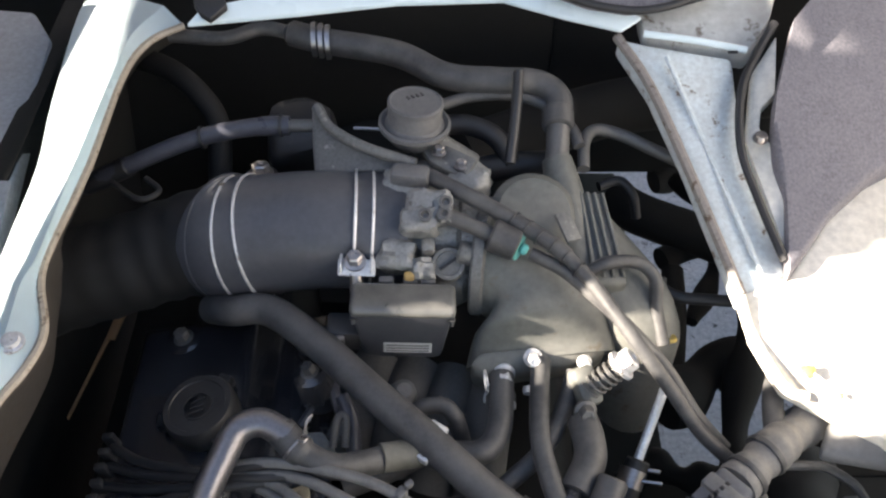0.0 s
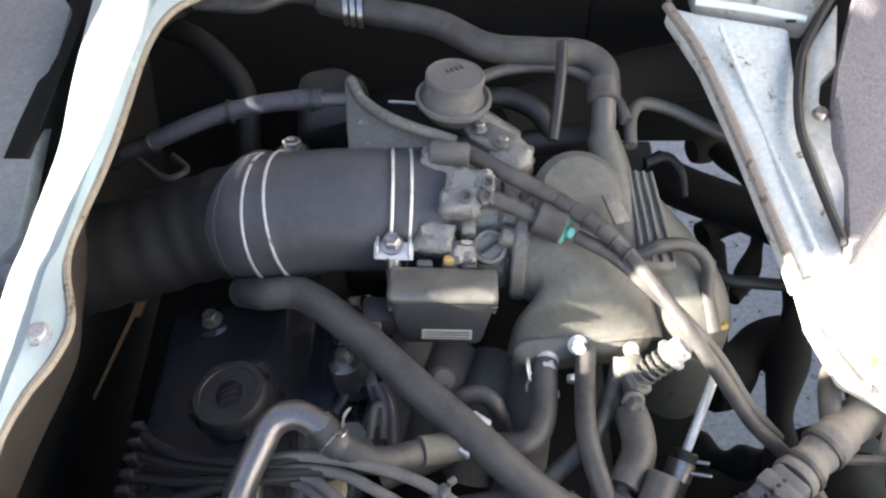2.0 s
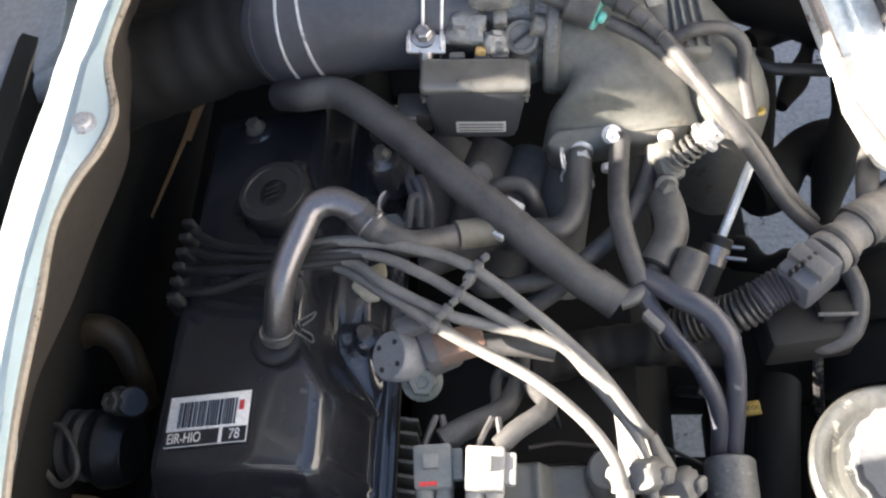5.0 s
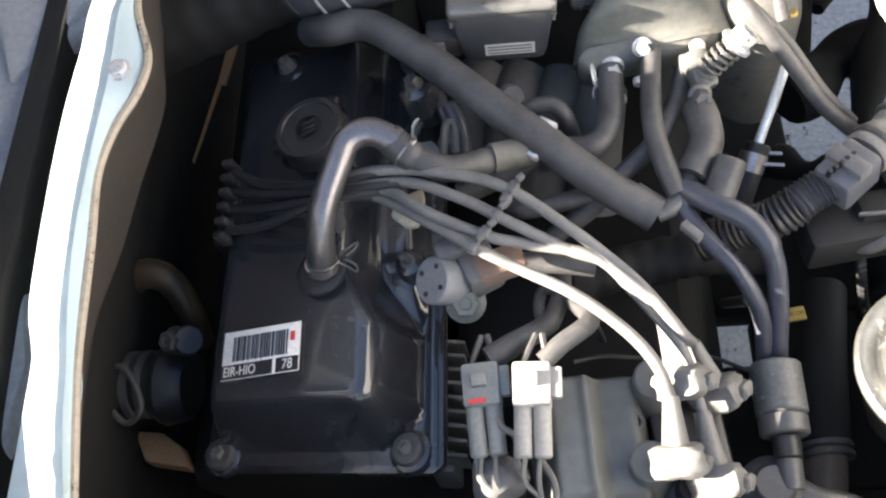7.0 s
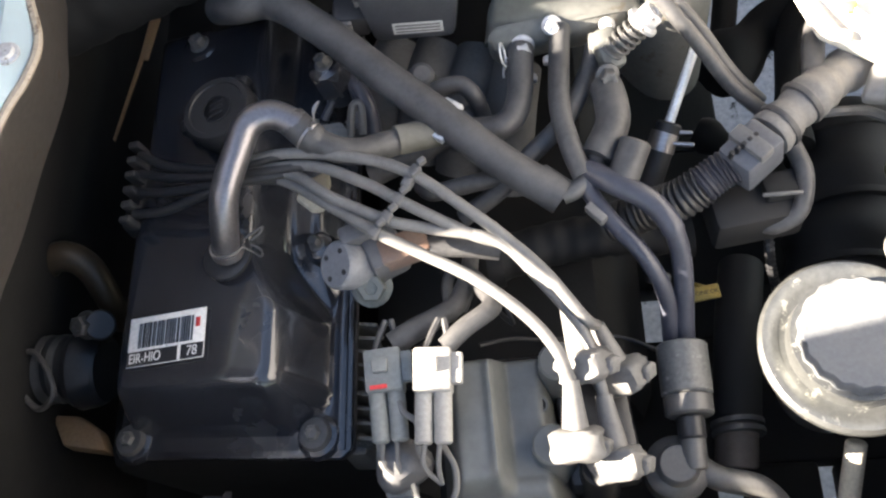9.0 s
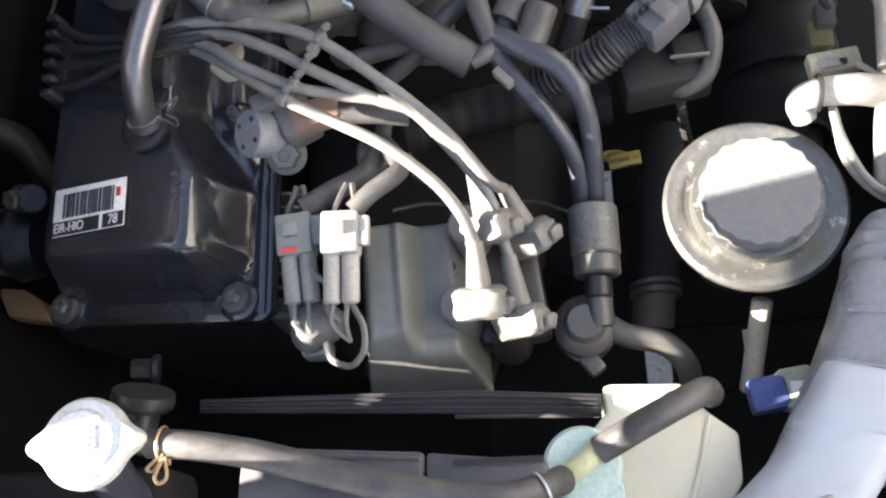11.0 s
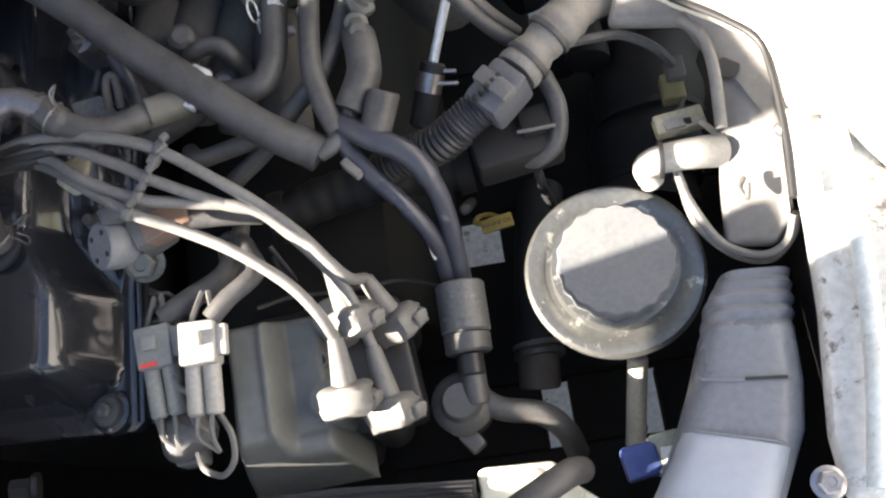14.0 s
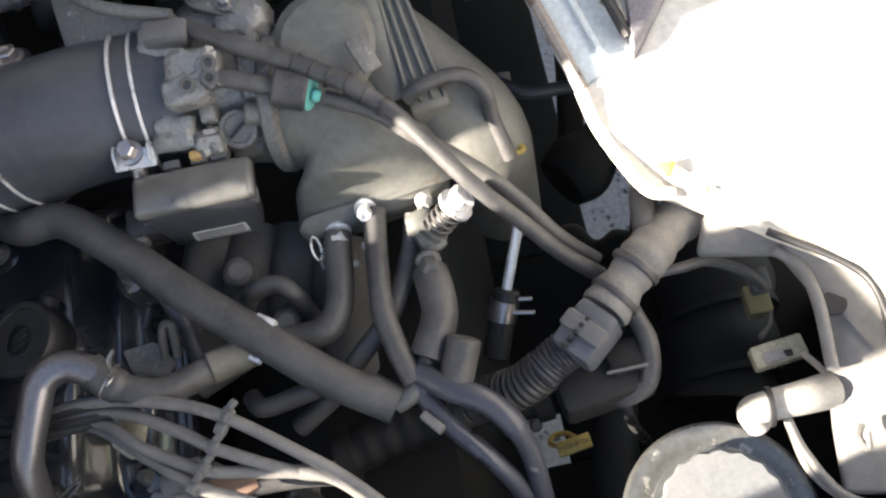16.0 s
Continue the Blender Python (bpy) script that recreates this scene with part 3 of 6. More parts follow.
# throttle body
tb = thing("throttle_unit", (0.0, 0.5, 0.76), "dusty pitted cast aluminium throttle body", "throttle body")
part("barrel", lathe([(0.036, 0), (0.044, 0.002), (0.044, 0.012), (0.036, 0.018), (0.036, 0.05), (0.041, 0.054), (0.041, 0.066), (0.03, 0.068)], frame_at(B + Vector((0.006, 0, -0.002)), (1, -0.02, -0.02)), 36), CAST_BRIGHT, tb)
part("valve_block", lump((0.056, 0.078, 0.062), pose(-0.004, 0.535, 0.848, 8, 0, -4), 0.14, 1), CAST_BRIGHT, tb)
part("lug_block", lump((0.030, 0.046, 0.045), pose(0.008, 0.494, 0.826, 20, 0, -6), 0.08, 2), CASTING, tb)
part("shaft_boss", cyl((0.011, 0.482, 0.862), (0.027, 0.480, 0.858), 0.0085), CASTING, tb)
part("stop_lug", rbox((0.010, 0.012, 0.016), Matrix.Translation((-0.011, 0.486, 0.862)) @ pose(0, 0, 0, 20, 0, 0), 0.002), CAST_BRIGHT, tb)
sc = Vector((0.004, 0.479, 0.850)) + Vector((0, -0.004, 0.006))
lug = part("idle_screw_boss", lathe([(0, -0.02), (0.0135, -0.02), (0.0135, -0.001), (0.012, 0.001), (0.0095, 0.001), (0.009, -0.001), (0, -0.001)], frame_at(sc, (0.0, -0.62, 0.78)), 26), CASTING, tb)
part("screw_slot", rbox((0.015, 0.0022, 0.002), frame_at(sc, (0.0, -0.62, 0.78)) @ pose(0, 0, 0.0005, 0, 0, 35), 0), INK, lug)
part("flange_ring", lathe([(0.02, 0), (0.045, 0), (0.047, 0.002), (0.047, 0.009), (0.044, 0.011), (0.02, 0.011)], frame_at((0.025, 0.505, 0.832), (1, -0.15, 0)), 36), CASTING, tb)
for k, (p, e) in enumerate((((-0.010, 0.505, 0.888), (0.032, 0.022, 0.016)), ((-0.017, 0.493, 0.882), (0.028, 0.020, 0.020)), ((0.000, 0.500, 0.888), (0.014, 0.022, 0.016)), ((-0.034, 0.519, 0.878), (0.024, 0.03, 0.014)), ((-0.030, 0.531, 0.884), (0.028, 0.022, 0.016)), ((-0.034, 0.484, 0.852), (0.028, 0.024, 0.036)), ((-0.016, 0.473, 0.848), (0.018, 0.018, 0.03)), ((0.020, 0.545, 0.872), (0.034, 0.026, 0.03)))):
    part("casting_lug", lump(e, Matrix.Translation(p) @ pose(0, 0, 0, 25, 0, rnd.uniform(-12, 12)), 0.30, k + 3), CAST_BRIGHT, tb)
for p in ((0.002, 0.499, 0.896), (-0.013, 0.489, 0.893), (0.001, 0.491, 0.892)):
    part("screw", lathe([(0, 0), (0.0048, 0), (0.0052, 0.003), (0.003, 0.0035), (0.002, 0.001), (0, 0.001)], Matrix.Translation(p) @ pose(0, 0, 0, 25, 0, 0), 14), PIPE_GREY, tb)
for a in (20, 110, 200, 290):
    part("flange_nut", hexagon(frame_at((0.024, 0.505, 0.832), (1, -0.15, 0)) @ pose(0, 0, 0, 0, 0, a) @ pose(0.041, 0, 0.010), 0.005, 0.006), CASTING, tb)

# sensor box
sb = thing("sensor_box", (-0.022, 0.466, 0.780), "black plastic sensor box with a clear lid and grey label", "sensor box")
SB = Matrix.Translation((-0.030, 0.441, 0.826)) @ pose(0, 0, 0, 0, 2, 0)
part("box_body", rbox((0.060, 0.022, 0.058), SB, 0.006, taper=1.25), mat("blue_black_box", (0.035, 0.038, 0.046), 0.3, dust=0.25, dust_col=(0.12, 0.12, 0.125), coat=0.3), sb)
part("box_lid", rbox((0.077, 0.029, 0.010), SB @ pose(0, 0.001, 0.027), 0.0045, seg=3), mat("smoked_lid", (0.06, 0.061, 0.06), 0.25, dust=0.65, dust_col=(0.2, 0.195, 0.18), coat=0.8, scale=30), sb, "smoked shiny lid")
part("box_label", rbox((0.036, 0.0008, 0.011), SB @ pose(0.004, -0.0122, -0.012, -3, 0, 0), 0), LABEL_GREY, sb, "grey rating label")
for k in range(3):
    part("label_line", rbox((0.032, 0.0008, 0.0012), SB @ pose(0.004, -0.0127, -0.0088 - 0.0032 * k, -3), 0), PLASTIC_GREY, sb)
part("lid_seam", rbox((0.0765, 0.0285, 0.0016), SB @ pose(0, 0.001, 0.0215), 0.0004), PLASTIC, sb)
for x in (-0.036, 0.036):
    part("lid_hook", rbox((0.003, 0.010, 0.012), SB @ pose(x, -0.006, 0.018), 0.001), PLASTIC_GREY, sb)
part("amber_plug", rbox((0.008, 0.006, 0.008), SB @ pose(0.004, 0.022, 0.029), 0.002), AMBER, sb, "small amber plug")
part("socket", rbox((0.026, 0.022, 0.020), SB @ pose(-0.044, 0.002, -0.012), 0.003), PLASTIC, sb)
part("socket_latch", rbox((0.008, 0.004, 0.010), SB @ pose(-0.047, -0.0105, -0.008), 0.001), PLASTIC_GREY, sb)
part("socket_wire", tube([SB @ Vector((-0.055, 0.002, -0.014)), SB @ Vector((-0.068, 0.006, -0.020)), SB @ Vector((-0.074, 0.022, -0.035))], 0.0045, seg=10), RUBBER_DARK, sb)
for x in (-0.013, 0.005, 0.018):
    part("top_clip", rbox((0.011, 0.006, 0.008), SB @ pose(x, 0.021, 0.024), 0.0015), PLASTIC_GREY, sb)

# intake plenum
pl = thing("intake_plenum", (0.09, 0.5, 0.72), "dusty grey cast intake plenum with cast ribs", "intake plenum")
part("elbow_casting", loft(smooth_sections([
    ((0.026, 0.504, 0.829), (0.002, 0.041, 0), (0, 0, 0.041), 1.0),
    ((0.048, 0.499, 0.824), (0.010, 0.042, 0), (0.004, 0, 0.042), 1.0),
    ((0.066, 0.484, 0.813), (0.034, 0.031, 0.002), (0.006, -0.006, 0.041), 0.95),
    ((0.074, 0.464, 0.801), (0.050, 0.014, 0.003), (0.0, -0.014, 0.038), 0.85),
    ((0.076, 0.450, 0.787), (0.056, 0.007, 0.003), (0.0, -0.012, 0.022), 0.65),
    ((0.076, 0.440, 0.781), (0.058, 0.006, 0.003), (0.0, -0.010, 0.019), 0.6)])), PLENUM, pl)
part("chamber", dome([(0.052, 0.530, 0.825), (0.064, 0.556, 0.828), (0.088, 0.574, 0.830), (0.106, 0.568, 0.828), (0.126, 0.552, 0.822), (0.152, 0.524, 0.810), (0.180, 0.488, 0.795), (0.186, 0.455, 0.785), (0.170, 0.438, 0.780), (0.142, 0.440, 0.785), (0.112, 0.470, 0.800), (0.080, 0.505, 0.815)], 0.040, 0.10), PLENUM, pl)
part("front_flange", plate([(0.019, 0.424, 0.800), (0.028, 0.431, 0.806), (0.066, 0.434, 0.808), (0.116, 0.444, 0.806), (0.128, 0.440, 0.800), (0.112, 0.428, 0.796), (0.067, 0.423, 0.794), (0.027, 0.417, 0.792)], 0.03, (0, 0.25, -1), 0.005), PLENUM, pl)
RP = [Vector(p) for p in ((0.106, 0.541, 0.868), (0.126, 0.541, 0.866), (0.140, 0.469, 0.840), (0.113, 0.466, 0.843))]
rib_panel = part("rib_panel", plate(RP, 0.03, (0, 0.1, -1), 0.004), PLENUM, pl)
for k in (0.06, 0.32, 0.60, 0.90):
    a, b = RP[0].lerp(RP[1], k), RP[3].lerp(RP[2], k)
    part("cast_rib", tube([a.lerp(b, 0.03) + Vector((0, 0, 0.001)), a.lerp(b, 0.5) + Vector((0, 0, 0.002)), b.lerp(a, 0.06) + Vector((0, 0, 0.001))], 0.0015, seg=8), PLENUM, rib_panel)
part("chamber_spine", tube([(0.091, 0.572, 0.872), (0.095, 0.552, 0.862), (0.099, 0.525, 0.848), (0.106, 0.490, 0.825)], lambda t: 0.012 + 0.012 * t, seg=24), PLENUM, pl)
part("round_cover", lathe([(0, -0.03), (0.034, -0.03), (0.034, 0.004), (0.028, 0.010), (0, 0.012)], frame_at((0.069, 0.518, 0.862), (0.1, -0.45, 0.85)), 32), PLENUM, pl)
part("tag", rbox((0.013, 0.024, 0.003), Matrix.Translation((0.093, 0.495, 0.875)) @ pose(0, 0, 0, 20, 10, 25), 0.001), CASTING, pl)

# big diagonal hose over the engine
chs = thing("coolant_hose", (-0.056, 0.409, 0.790), "long thick dusty grey rubber hose lying across the engine", "hose")
part("hose_body", tube([(-0.182, 0.477, 0.800), (-0.162, 0.463, 0.815), (-0.132, 0.459, 0.820), (-0.093, 0.427, 0.822), (-0.053, 0.389, 0.818), (-0.008, 0.351, 0.808), (0.030, 0.320, 0.796), (0.066, 0.298, 0.784)], 0.0122, n=10, seg=20), RUBBER, chs)
part("hose_cuff", tube([(0.049, 0.310, 0.789), (0.066, 0.298, 0.784)], 0.0128, seg=20), RUBBER, chs)
for p, a in (((-0.015, 0.343, 0.806), 35), ((-0.004, 0.359, 0.812), 35)):
    part("hose_clip", rbox((0.014, 0.009, 0.006), Matrix.Translation(p) @ pose(0, 0, 0, 0, 0, -a), 0.001), ZINC, chs, "bright clip ear")

# distributor housing
ds = thing("ignition_distributor", (0.03, 0.14, 0.64), "dusty grey plastic distributor with rounded housing", "distributor")
DS = Matrix.Translation((-0.005, 0.156, 0.757)) @ pose(0, 0, 0, 0, 0, 3)
DIST = mat("grey_green_plastic", (0.12, 0.128, 0.125), 0.34, dust=0.45, dust_col=(0.2, 0.2, 0.19), scale=24)


def distributor_shape():
    """A moulded cap: a high flat back, a ridge, a lower side and a sloping nose, all with soft corners."""
    bm = bmesh.new()
    nx, ny = 60, 84
    x0, x1, y0, y1 = -0.027, 0.063, -0.064, 0.058

    def smin(vals, k):
        return -k * math.log(sum(math.exp(-v / k) for v in vals))

    def ease(a, b, v):
        v = max(0.0, min(1.0, (v - a) / (b - a)))
        return v * v * (3 - 2 * v)

    grid = []
    for j in range(ny + 1):
        row = []
        for i in range(nx + 1):
            x, y = x0 + (x1 - x0) * i / nx, y0 + (y1 - y0) * j / ny
            top = 0.090 - 0.024 * ease(0.016, 0.027, x) * ease(-0.053, -0.034, y) - 0.030 * ease(-0.036, -0.055, y) + 0.003 * math.exp(-((x - 0.016) / 0.0035) ** 2) * ease(-0.05, -0.03, y)
            h = smin([(x - x0) * 5, (x1 - x) * 5, (y - y0) * 5, (y1 - y) * 5, top], 0.006)
            row.append(bm.verts.new(DS @ Vector((x, y, h - 0.086 + 0.0012 * noise.noise(Vector((x, y, 0)) * 45)))))
        grid.append(row)
    for j in range(ny):
        for i in range(nx):
            bm.faces.new((grid[j][i], grid[j][i + 1], grid[j + 1][i + 1], grid[j + 1][i]))
    return bm


part("housing", distributor_shape(), DIST, ds)
for x, y, z in ((0.037, 0.032, -0.022), (0.046, 0.012, -0.022)):
    rec = part("cap_recess", lathe([(0.0, -0.004), (0.0045, -0.004), (0.0050, 0.0012), (0.0062, 0.0014), (0.0072, -0.004)], DS @ pose(x, y, z), 20), DIST, ds)
    part("recess_floor", lathe([(0, -0.001), (0.0045, -0.001), (0.0045, 0.0004), (0, 0.0004)], DS @ pose(x, y, z), 16), NEAR_BLACK, rec)
for x, y in ((0.052, -0.019), (0.062, 0.036)):
    part("lead_tower", cyl(DS @ Vector((x, y, -0.055)), DS @ Vector((x, y, -0.006)), 0.016, 0.0135, seg=24), DIST, ds)
for x, y in ((0.080, -0.032), (0.096, 0.030)):
    part("lead_tower", cyl(DS @ Vector((x, y, -0.085)), DS @ Vector((x, y, -0.022)), 0.015, 0.0125, seg=24), PLASTIC, ds)
part("side_bracket", plate([DS @ Vector(p) for p in ((0.055, 0.062, -0.035), (0.105, 0.052, -0.04), (0.110, -0.036, -0.045), (0.060, -0.040, -0.045))], 0.03, (0, 0, -1), 0.006), PLASTIC, ds)
part("lower_skirt", rbox((0.10, 0.13, 0.06), DS @ pose(0.017, 0.009, -0.110), 0.02), PLASTIC, ds)

# fuel damper with banjo union
dm = thing("fuel_filter_union", (0.135, 0.17, 0.6), "dark metal hose coupling above a banjo union", "hose fitting")
d0, d1 = Vector((0.140, 0.215, 0.710)), Vector((0.135, 0.163, 0.710))
part("collar", cyl(d0, d0 + Vector((0.0, -0.036, -0.002)), 0.0175, seg=28), CASTING, dm)
part("collar_ring", cyl(d0 + Vector((0, -0.036, -0.002)), d0 + Vector((0, -0.05, -0.003)), 0.0165, seg=28), PIPE_GREY, dm)
part("neck", cyl(d0 + Vector((0, -0.05, -0.003)), d0 + Vector((0, -0.066, -0.004)), 0.0095), PLASTIC, dm)
part("neck_lower", cyl(d0 + Vector((0, -0.062, -0.006)), d0 + Vector((0, -0.084, -0.012)), 0.009), PIPE_GREY, dm)
bj = Vector((0.129, 0.134, 0.700))
part("banjo", lathe([(0, -0.03), (0.021, -0.03), (0.022, -0.006), (0.019, -0.002), (0.015, 0), (0.014, 0.004), (0.012, 0.006), (0, 0.006)], Matrix.Translation(bj), 26), PIPE_GREY, dm)
part("outlet_pipe", tube([bj + Vector((0.015, 0, -0.01)), (0.157, 0.126, 0.690), (0.182, 0.120, 0.685), (0.197, 0.108, 0.670), (0.203, 0.095, 0.640)], 0.0085), PIPE_GREY, dm)
part("tail_lug", rbox((0.013, 0.018, 0.010), Matrix.Translation((0.132, 0.109, 0.685)) @ pose(0, 0, 0, 0, 0, 35), 0.003), PIPE_GREY, dm)

# reservoir with a screw cap
rs = thing("fluid_reservoir", (0.247, 0.2, 0.62), "round metal fluid reservoir with a dark scalloped cap", "reservoir")
RS = Matrix.Translation((0.247, 0.2, 0.725))
TIN = mat("stained_tin", (0.2, 0.205, 0.2), 0.3, 0.75, dust=0.4, dust_col=(0.11, 0.108, 0.1), spots=0.3, spot_col=(0.5, 0.49, 0.44), scale=40)
part("can", lathe([(0, -0.09), (0.03, -0.09), (0.036, -0.08), (0.046, -0.03), (0.054, -0.006), (0.058, 0.0), (0.0605, 0.003), (0.0605, 0.007), (0.058, 0.010), (0.053, 0.0100), (0.048, 0.0070), (0.043, 0.0065), (0.042, 0.02), (0, 0.02)], RS, 56), TIN, rs)
part("screw_cap", lathe([(0, 0.016), (0.038, 0.016), (0.038, 0.03), (0.0365, 0.032), (0.0, 0.032)], RS, 72, wave=lambda a, h: 1 + 0.025 * math.cos(18 * a)), mat("grey_cap", (0.12, 0.128, 0.14), 0.45, dust=0.35, dust_col=(0.18, 0.178, 0.17)), rs, "dark grey scalloped cap")
# light on the stem is put into this cream colour
part("stem", cyl((0.257, 0.154, 0.660), (0.246, 0.095, 0.620), 0.0075), mat("lit_cream_stem", (0.6, 0.56, 0.46), 0.5, dust=0.25), rs)

# overflow bottle, radiator, belt
ob = thing("overflow_bottle", (0.191, 0.065, 0.550), "milky yellowed plastic overflow bottle with aqua cap", "overflow bottle")
part("bottle_body", plate([(0.136, 0.082, 0.735), (0.141, 0.084, 0.735), (0.185, 0.082, 0.735), (0.199, 0.064, 0.735), (0.217, 0.049, 0.735), (0.216, 0.019, 0.735), (0.197, -0.009, 0.735), (0.113, -0.004, 0.735), (0.126, 0.053, 0.735), (0.137, 0.066, 0.735)], 0.12, (0, 0, -1), 0.008), WHITE_PLASTIC, ob)
part("bottle_shoulder", rbox((0.040, 0.016, 0.02), Matrix.Translation((0.160, 0.074, 0.728)) @ pose(0, 0, 0, 0, 0, -3), 0.007, seg=3), WHITE_PLASTIC, ob)
part("bottle_seam", tube([(0.200, 0.060, 0.7365), (0.192, 0.030, 0.7365), (0.180, -0.004, 0.7365)], 0.0016, seg=8), WHITE_PLASTIC, ob)
part("bottle_cap", lathe([(0, -0.012), (0.0235, -0.012), (0.0235, 0.0), (0.021, 0.004), (0, 0.005)], Matrix.Translation((0.120, 0.030, 0.765)), 40), CAP_BLUE, ob, "pale aqua cap")
part("cap_tab", lathe([(0, -0.006), (0.0105, -0.006), (0.0115, -0.004), (0.0115, 0.0), (0.0105, 0.001), (0, 0.001)], Matrix.Translation((0.132, 0.014, 0.762)), 24), CAP_BLUE, ob)
part("vent_hose", tube([(0.130, 0.037, 0.775), (0.159, 0.051, 0.785), (0.192, 0.068, 0.775), (0.202, 0.073, 0.740)], 0.0085), RUBBER, ob)
part("cap_spout", tube([(0.106, 0.022, 0.772), (0.119, 0.029, 0.775), (0.130, 0.038, 0.775)], 0.0065), mat("clear_spout", (0.5, 0.5, 0.3), 0.3), ob)
rd = thing("radiator", (0.0, 0.0, 0.4), "dark radiator and shroud with a silver pressure cap", "radiator")
RC = Matrix.Translation((-0.159, 0.047, 0.840))
cap = part("pressure_cap", lathe([(0, -0.012), (0.024, -0.012), (0.0262, -0.01), (0.0262, -0.004), (0.024, 0), (0.019, 0.001), (0.017, 0.004), (0, 0.005)], RC, 72, wave=lambda a, h: 1 + (0.36 * abs(math.cos(a - 0.05)) ** 34 if h < 0.0005 else 0)), CHROME, rd, "silver eared radiator cap")
part("cap_plate", rbox((0.018, 0.014, 0.001), RC @ pose(0.002, 0.001, 0.0052, 0, 0, 3), 0.0003), LABEL_GREY, cap, "grey stamped plate")
for k in range(3):
    part("stamp_bar", rbox((0.013, 0.0016, 0.0006), RC @ pose(0.002, 0.005 - 0.004 * k, 0.0059, 0, 0, 3), 0), PIPE_GREY, cap)
part("clip_loop", tube([(-0.114, 0.040, 0.830), (-0.120, 0.036, 0.828), (-0.125, 0.032, 0.826), (-0.121, 0.031, 0.826), (-0.114, 0.037, 0.830)], 0.0011, seg=6, n=5), TAN, rd, "tan wire clip ear")
part("clip_loop", tube([(-0.114, 0.037, 0.830), (-0.120, 0.028, 0.826), (-0.118, 0.024, 0.825), (-0.113, 0.027, 0.826), (-0.113, 0.038, 0.830)], 0.0011, seg=6, n=5), TAN, rd, "tan wire clip ear")
ring_clip((0.097, 0.014, 0.798), (1, 0.5, -0.3), 0.0098, rd)
for p, w in (((0.073, 0.031, 0.800), 0.052), ((0.069, -0.005, 0.800), 0.058)):
    part("shroud_slot", rbox((w, 0.0035, 0.001), Matrix.Translation(p), 0), INK, rd)
part("shroud_rib", tube([(-0.077, 0.041, 0.801), (-0.025, 0.038, 0.801), (0.028, 0.034, 0.801)], 0.0012, seg=6), SHROUD, rd)
part("top_tank", rbox((0.16, 0.05, 0.06), Matrix.Translation((-0.220, 0.019, 0.730)), 0.012), NEAR_BLACK, rd, "black radiator top tank")
part("filler_neck", cyl((-0.158, 0.044, 0.828), (-0.166, 0.006, 0.720), 0.0135, 0.0125, seg=28), HOSE_BLUE, rd)
part("neck_stub", cyl((-0.139, 0.049, 0.822), (-0.109, 0.046, 0.823), 0.0065), PIPE_GREY, rd)
part("shroud_plate", plate([(-0.079, 0.046, 0.800), (0.030, 0.038, 0.800), (0.027, -0.015, 0.800), (-0.082, -0.009, 0.800)], 0.01, (0, 0, -1), 0.003), SHROUD, rd, "dark grey fan shroud")
part("shroud_plate_side", plate([(0.031, 0.038, 0.797), (0.101, 0.030, 0.797), (0.096, -0.019, 0.797), (0.028, -0.015, 0.797)], 0.01, (0, 0, -1), 0.003), SHROUD, rd)
ring_clip((-0.117, 0.046, 0.824), (1, -0.05, 0), 0.0098, rd, mat("tan_clip", (0.45, 0.3, 0.16), 0.4, 0.5))
part("overflow_hose", tube([(-0.126, 0.047, 0.823), (-0.097, 0.044, 0.825), (-0.059, 0.037, 0.820), (-0.016, 0.025, 0.814), (0.027, 0.015, 0.814), (0.069, 0.009, 0.812), (0.093, 0.013, 0.800), (0.108, 0.021, 0.778)], 0.0086, n=10), RUBBER, rd, "grey rubber overflow hose")
belt = thing("fan_belt", (0.0, 0.07, 0.6), "black ribbed drive belt", "belt")
part("belt_return", plate([(0.036, 0.076, 0.700), (0.136, 0.072, 0.700), (0.135, 0.069, 0.700), (0.036, 0.073, 0.700)], 0.004, (0, 0, -1), 0.001), RUBBER, belt)
part("belt_run", plate([(-0.131, 0.088, 0.740), (-0.04, 0.086, 0.742), (0.05, 0.084, 0.742), (0.135, 0.077, 0.740), (0.134, 0.065, 0.740), (0.05, 0.069, 0.740), (-0.04, 0.074, 0.740), (-0.131, 0.079, 0.740)], 0.004, (0, 0, -1), 0.001), RUBBER_DARK, belt)
for k in (0.3, 0.55, 0.8):
    part("belt_rib", tube([Vector((x, a + (b - a) * k, 0.7425)) for x, a, b in ((-0.128, 0.088, 0.079), (-0.04, 0.086, 0.074), (0.05, 0.084, 0.069), (0.132, 0.077, 0.065))], 0.0009, seg=6), RUBBER_DARK, belt)

# ---- body ----
lr = thing("body_rail", (-0.27, 0.3, 0.9), "pale blue painted steel body rail beside the engine", "body rail")
def ribbon(a, b, thick=0.004):
    """A bent strip between two edges."""
    bm = bmesh.new()
    va, vb = [bm.verts.new(p) for p in a], [bm.verts.new(p) for p in b]
    for k in range(len(va) - 1):
        bm.faces.new((va[k], va[k + 1], vb[k + 1], vb[k]))
    bmesh.ops.solidify(bm, geom=bm.faces[:], thickness=thick)
    return bm


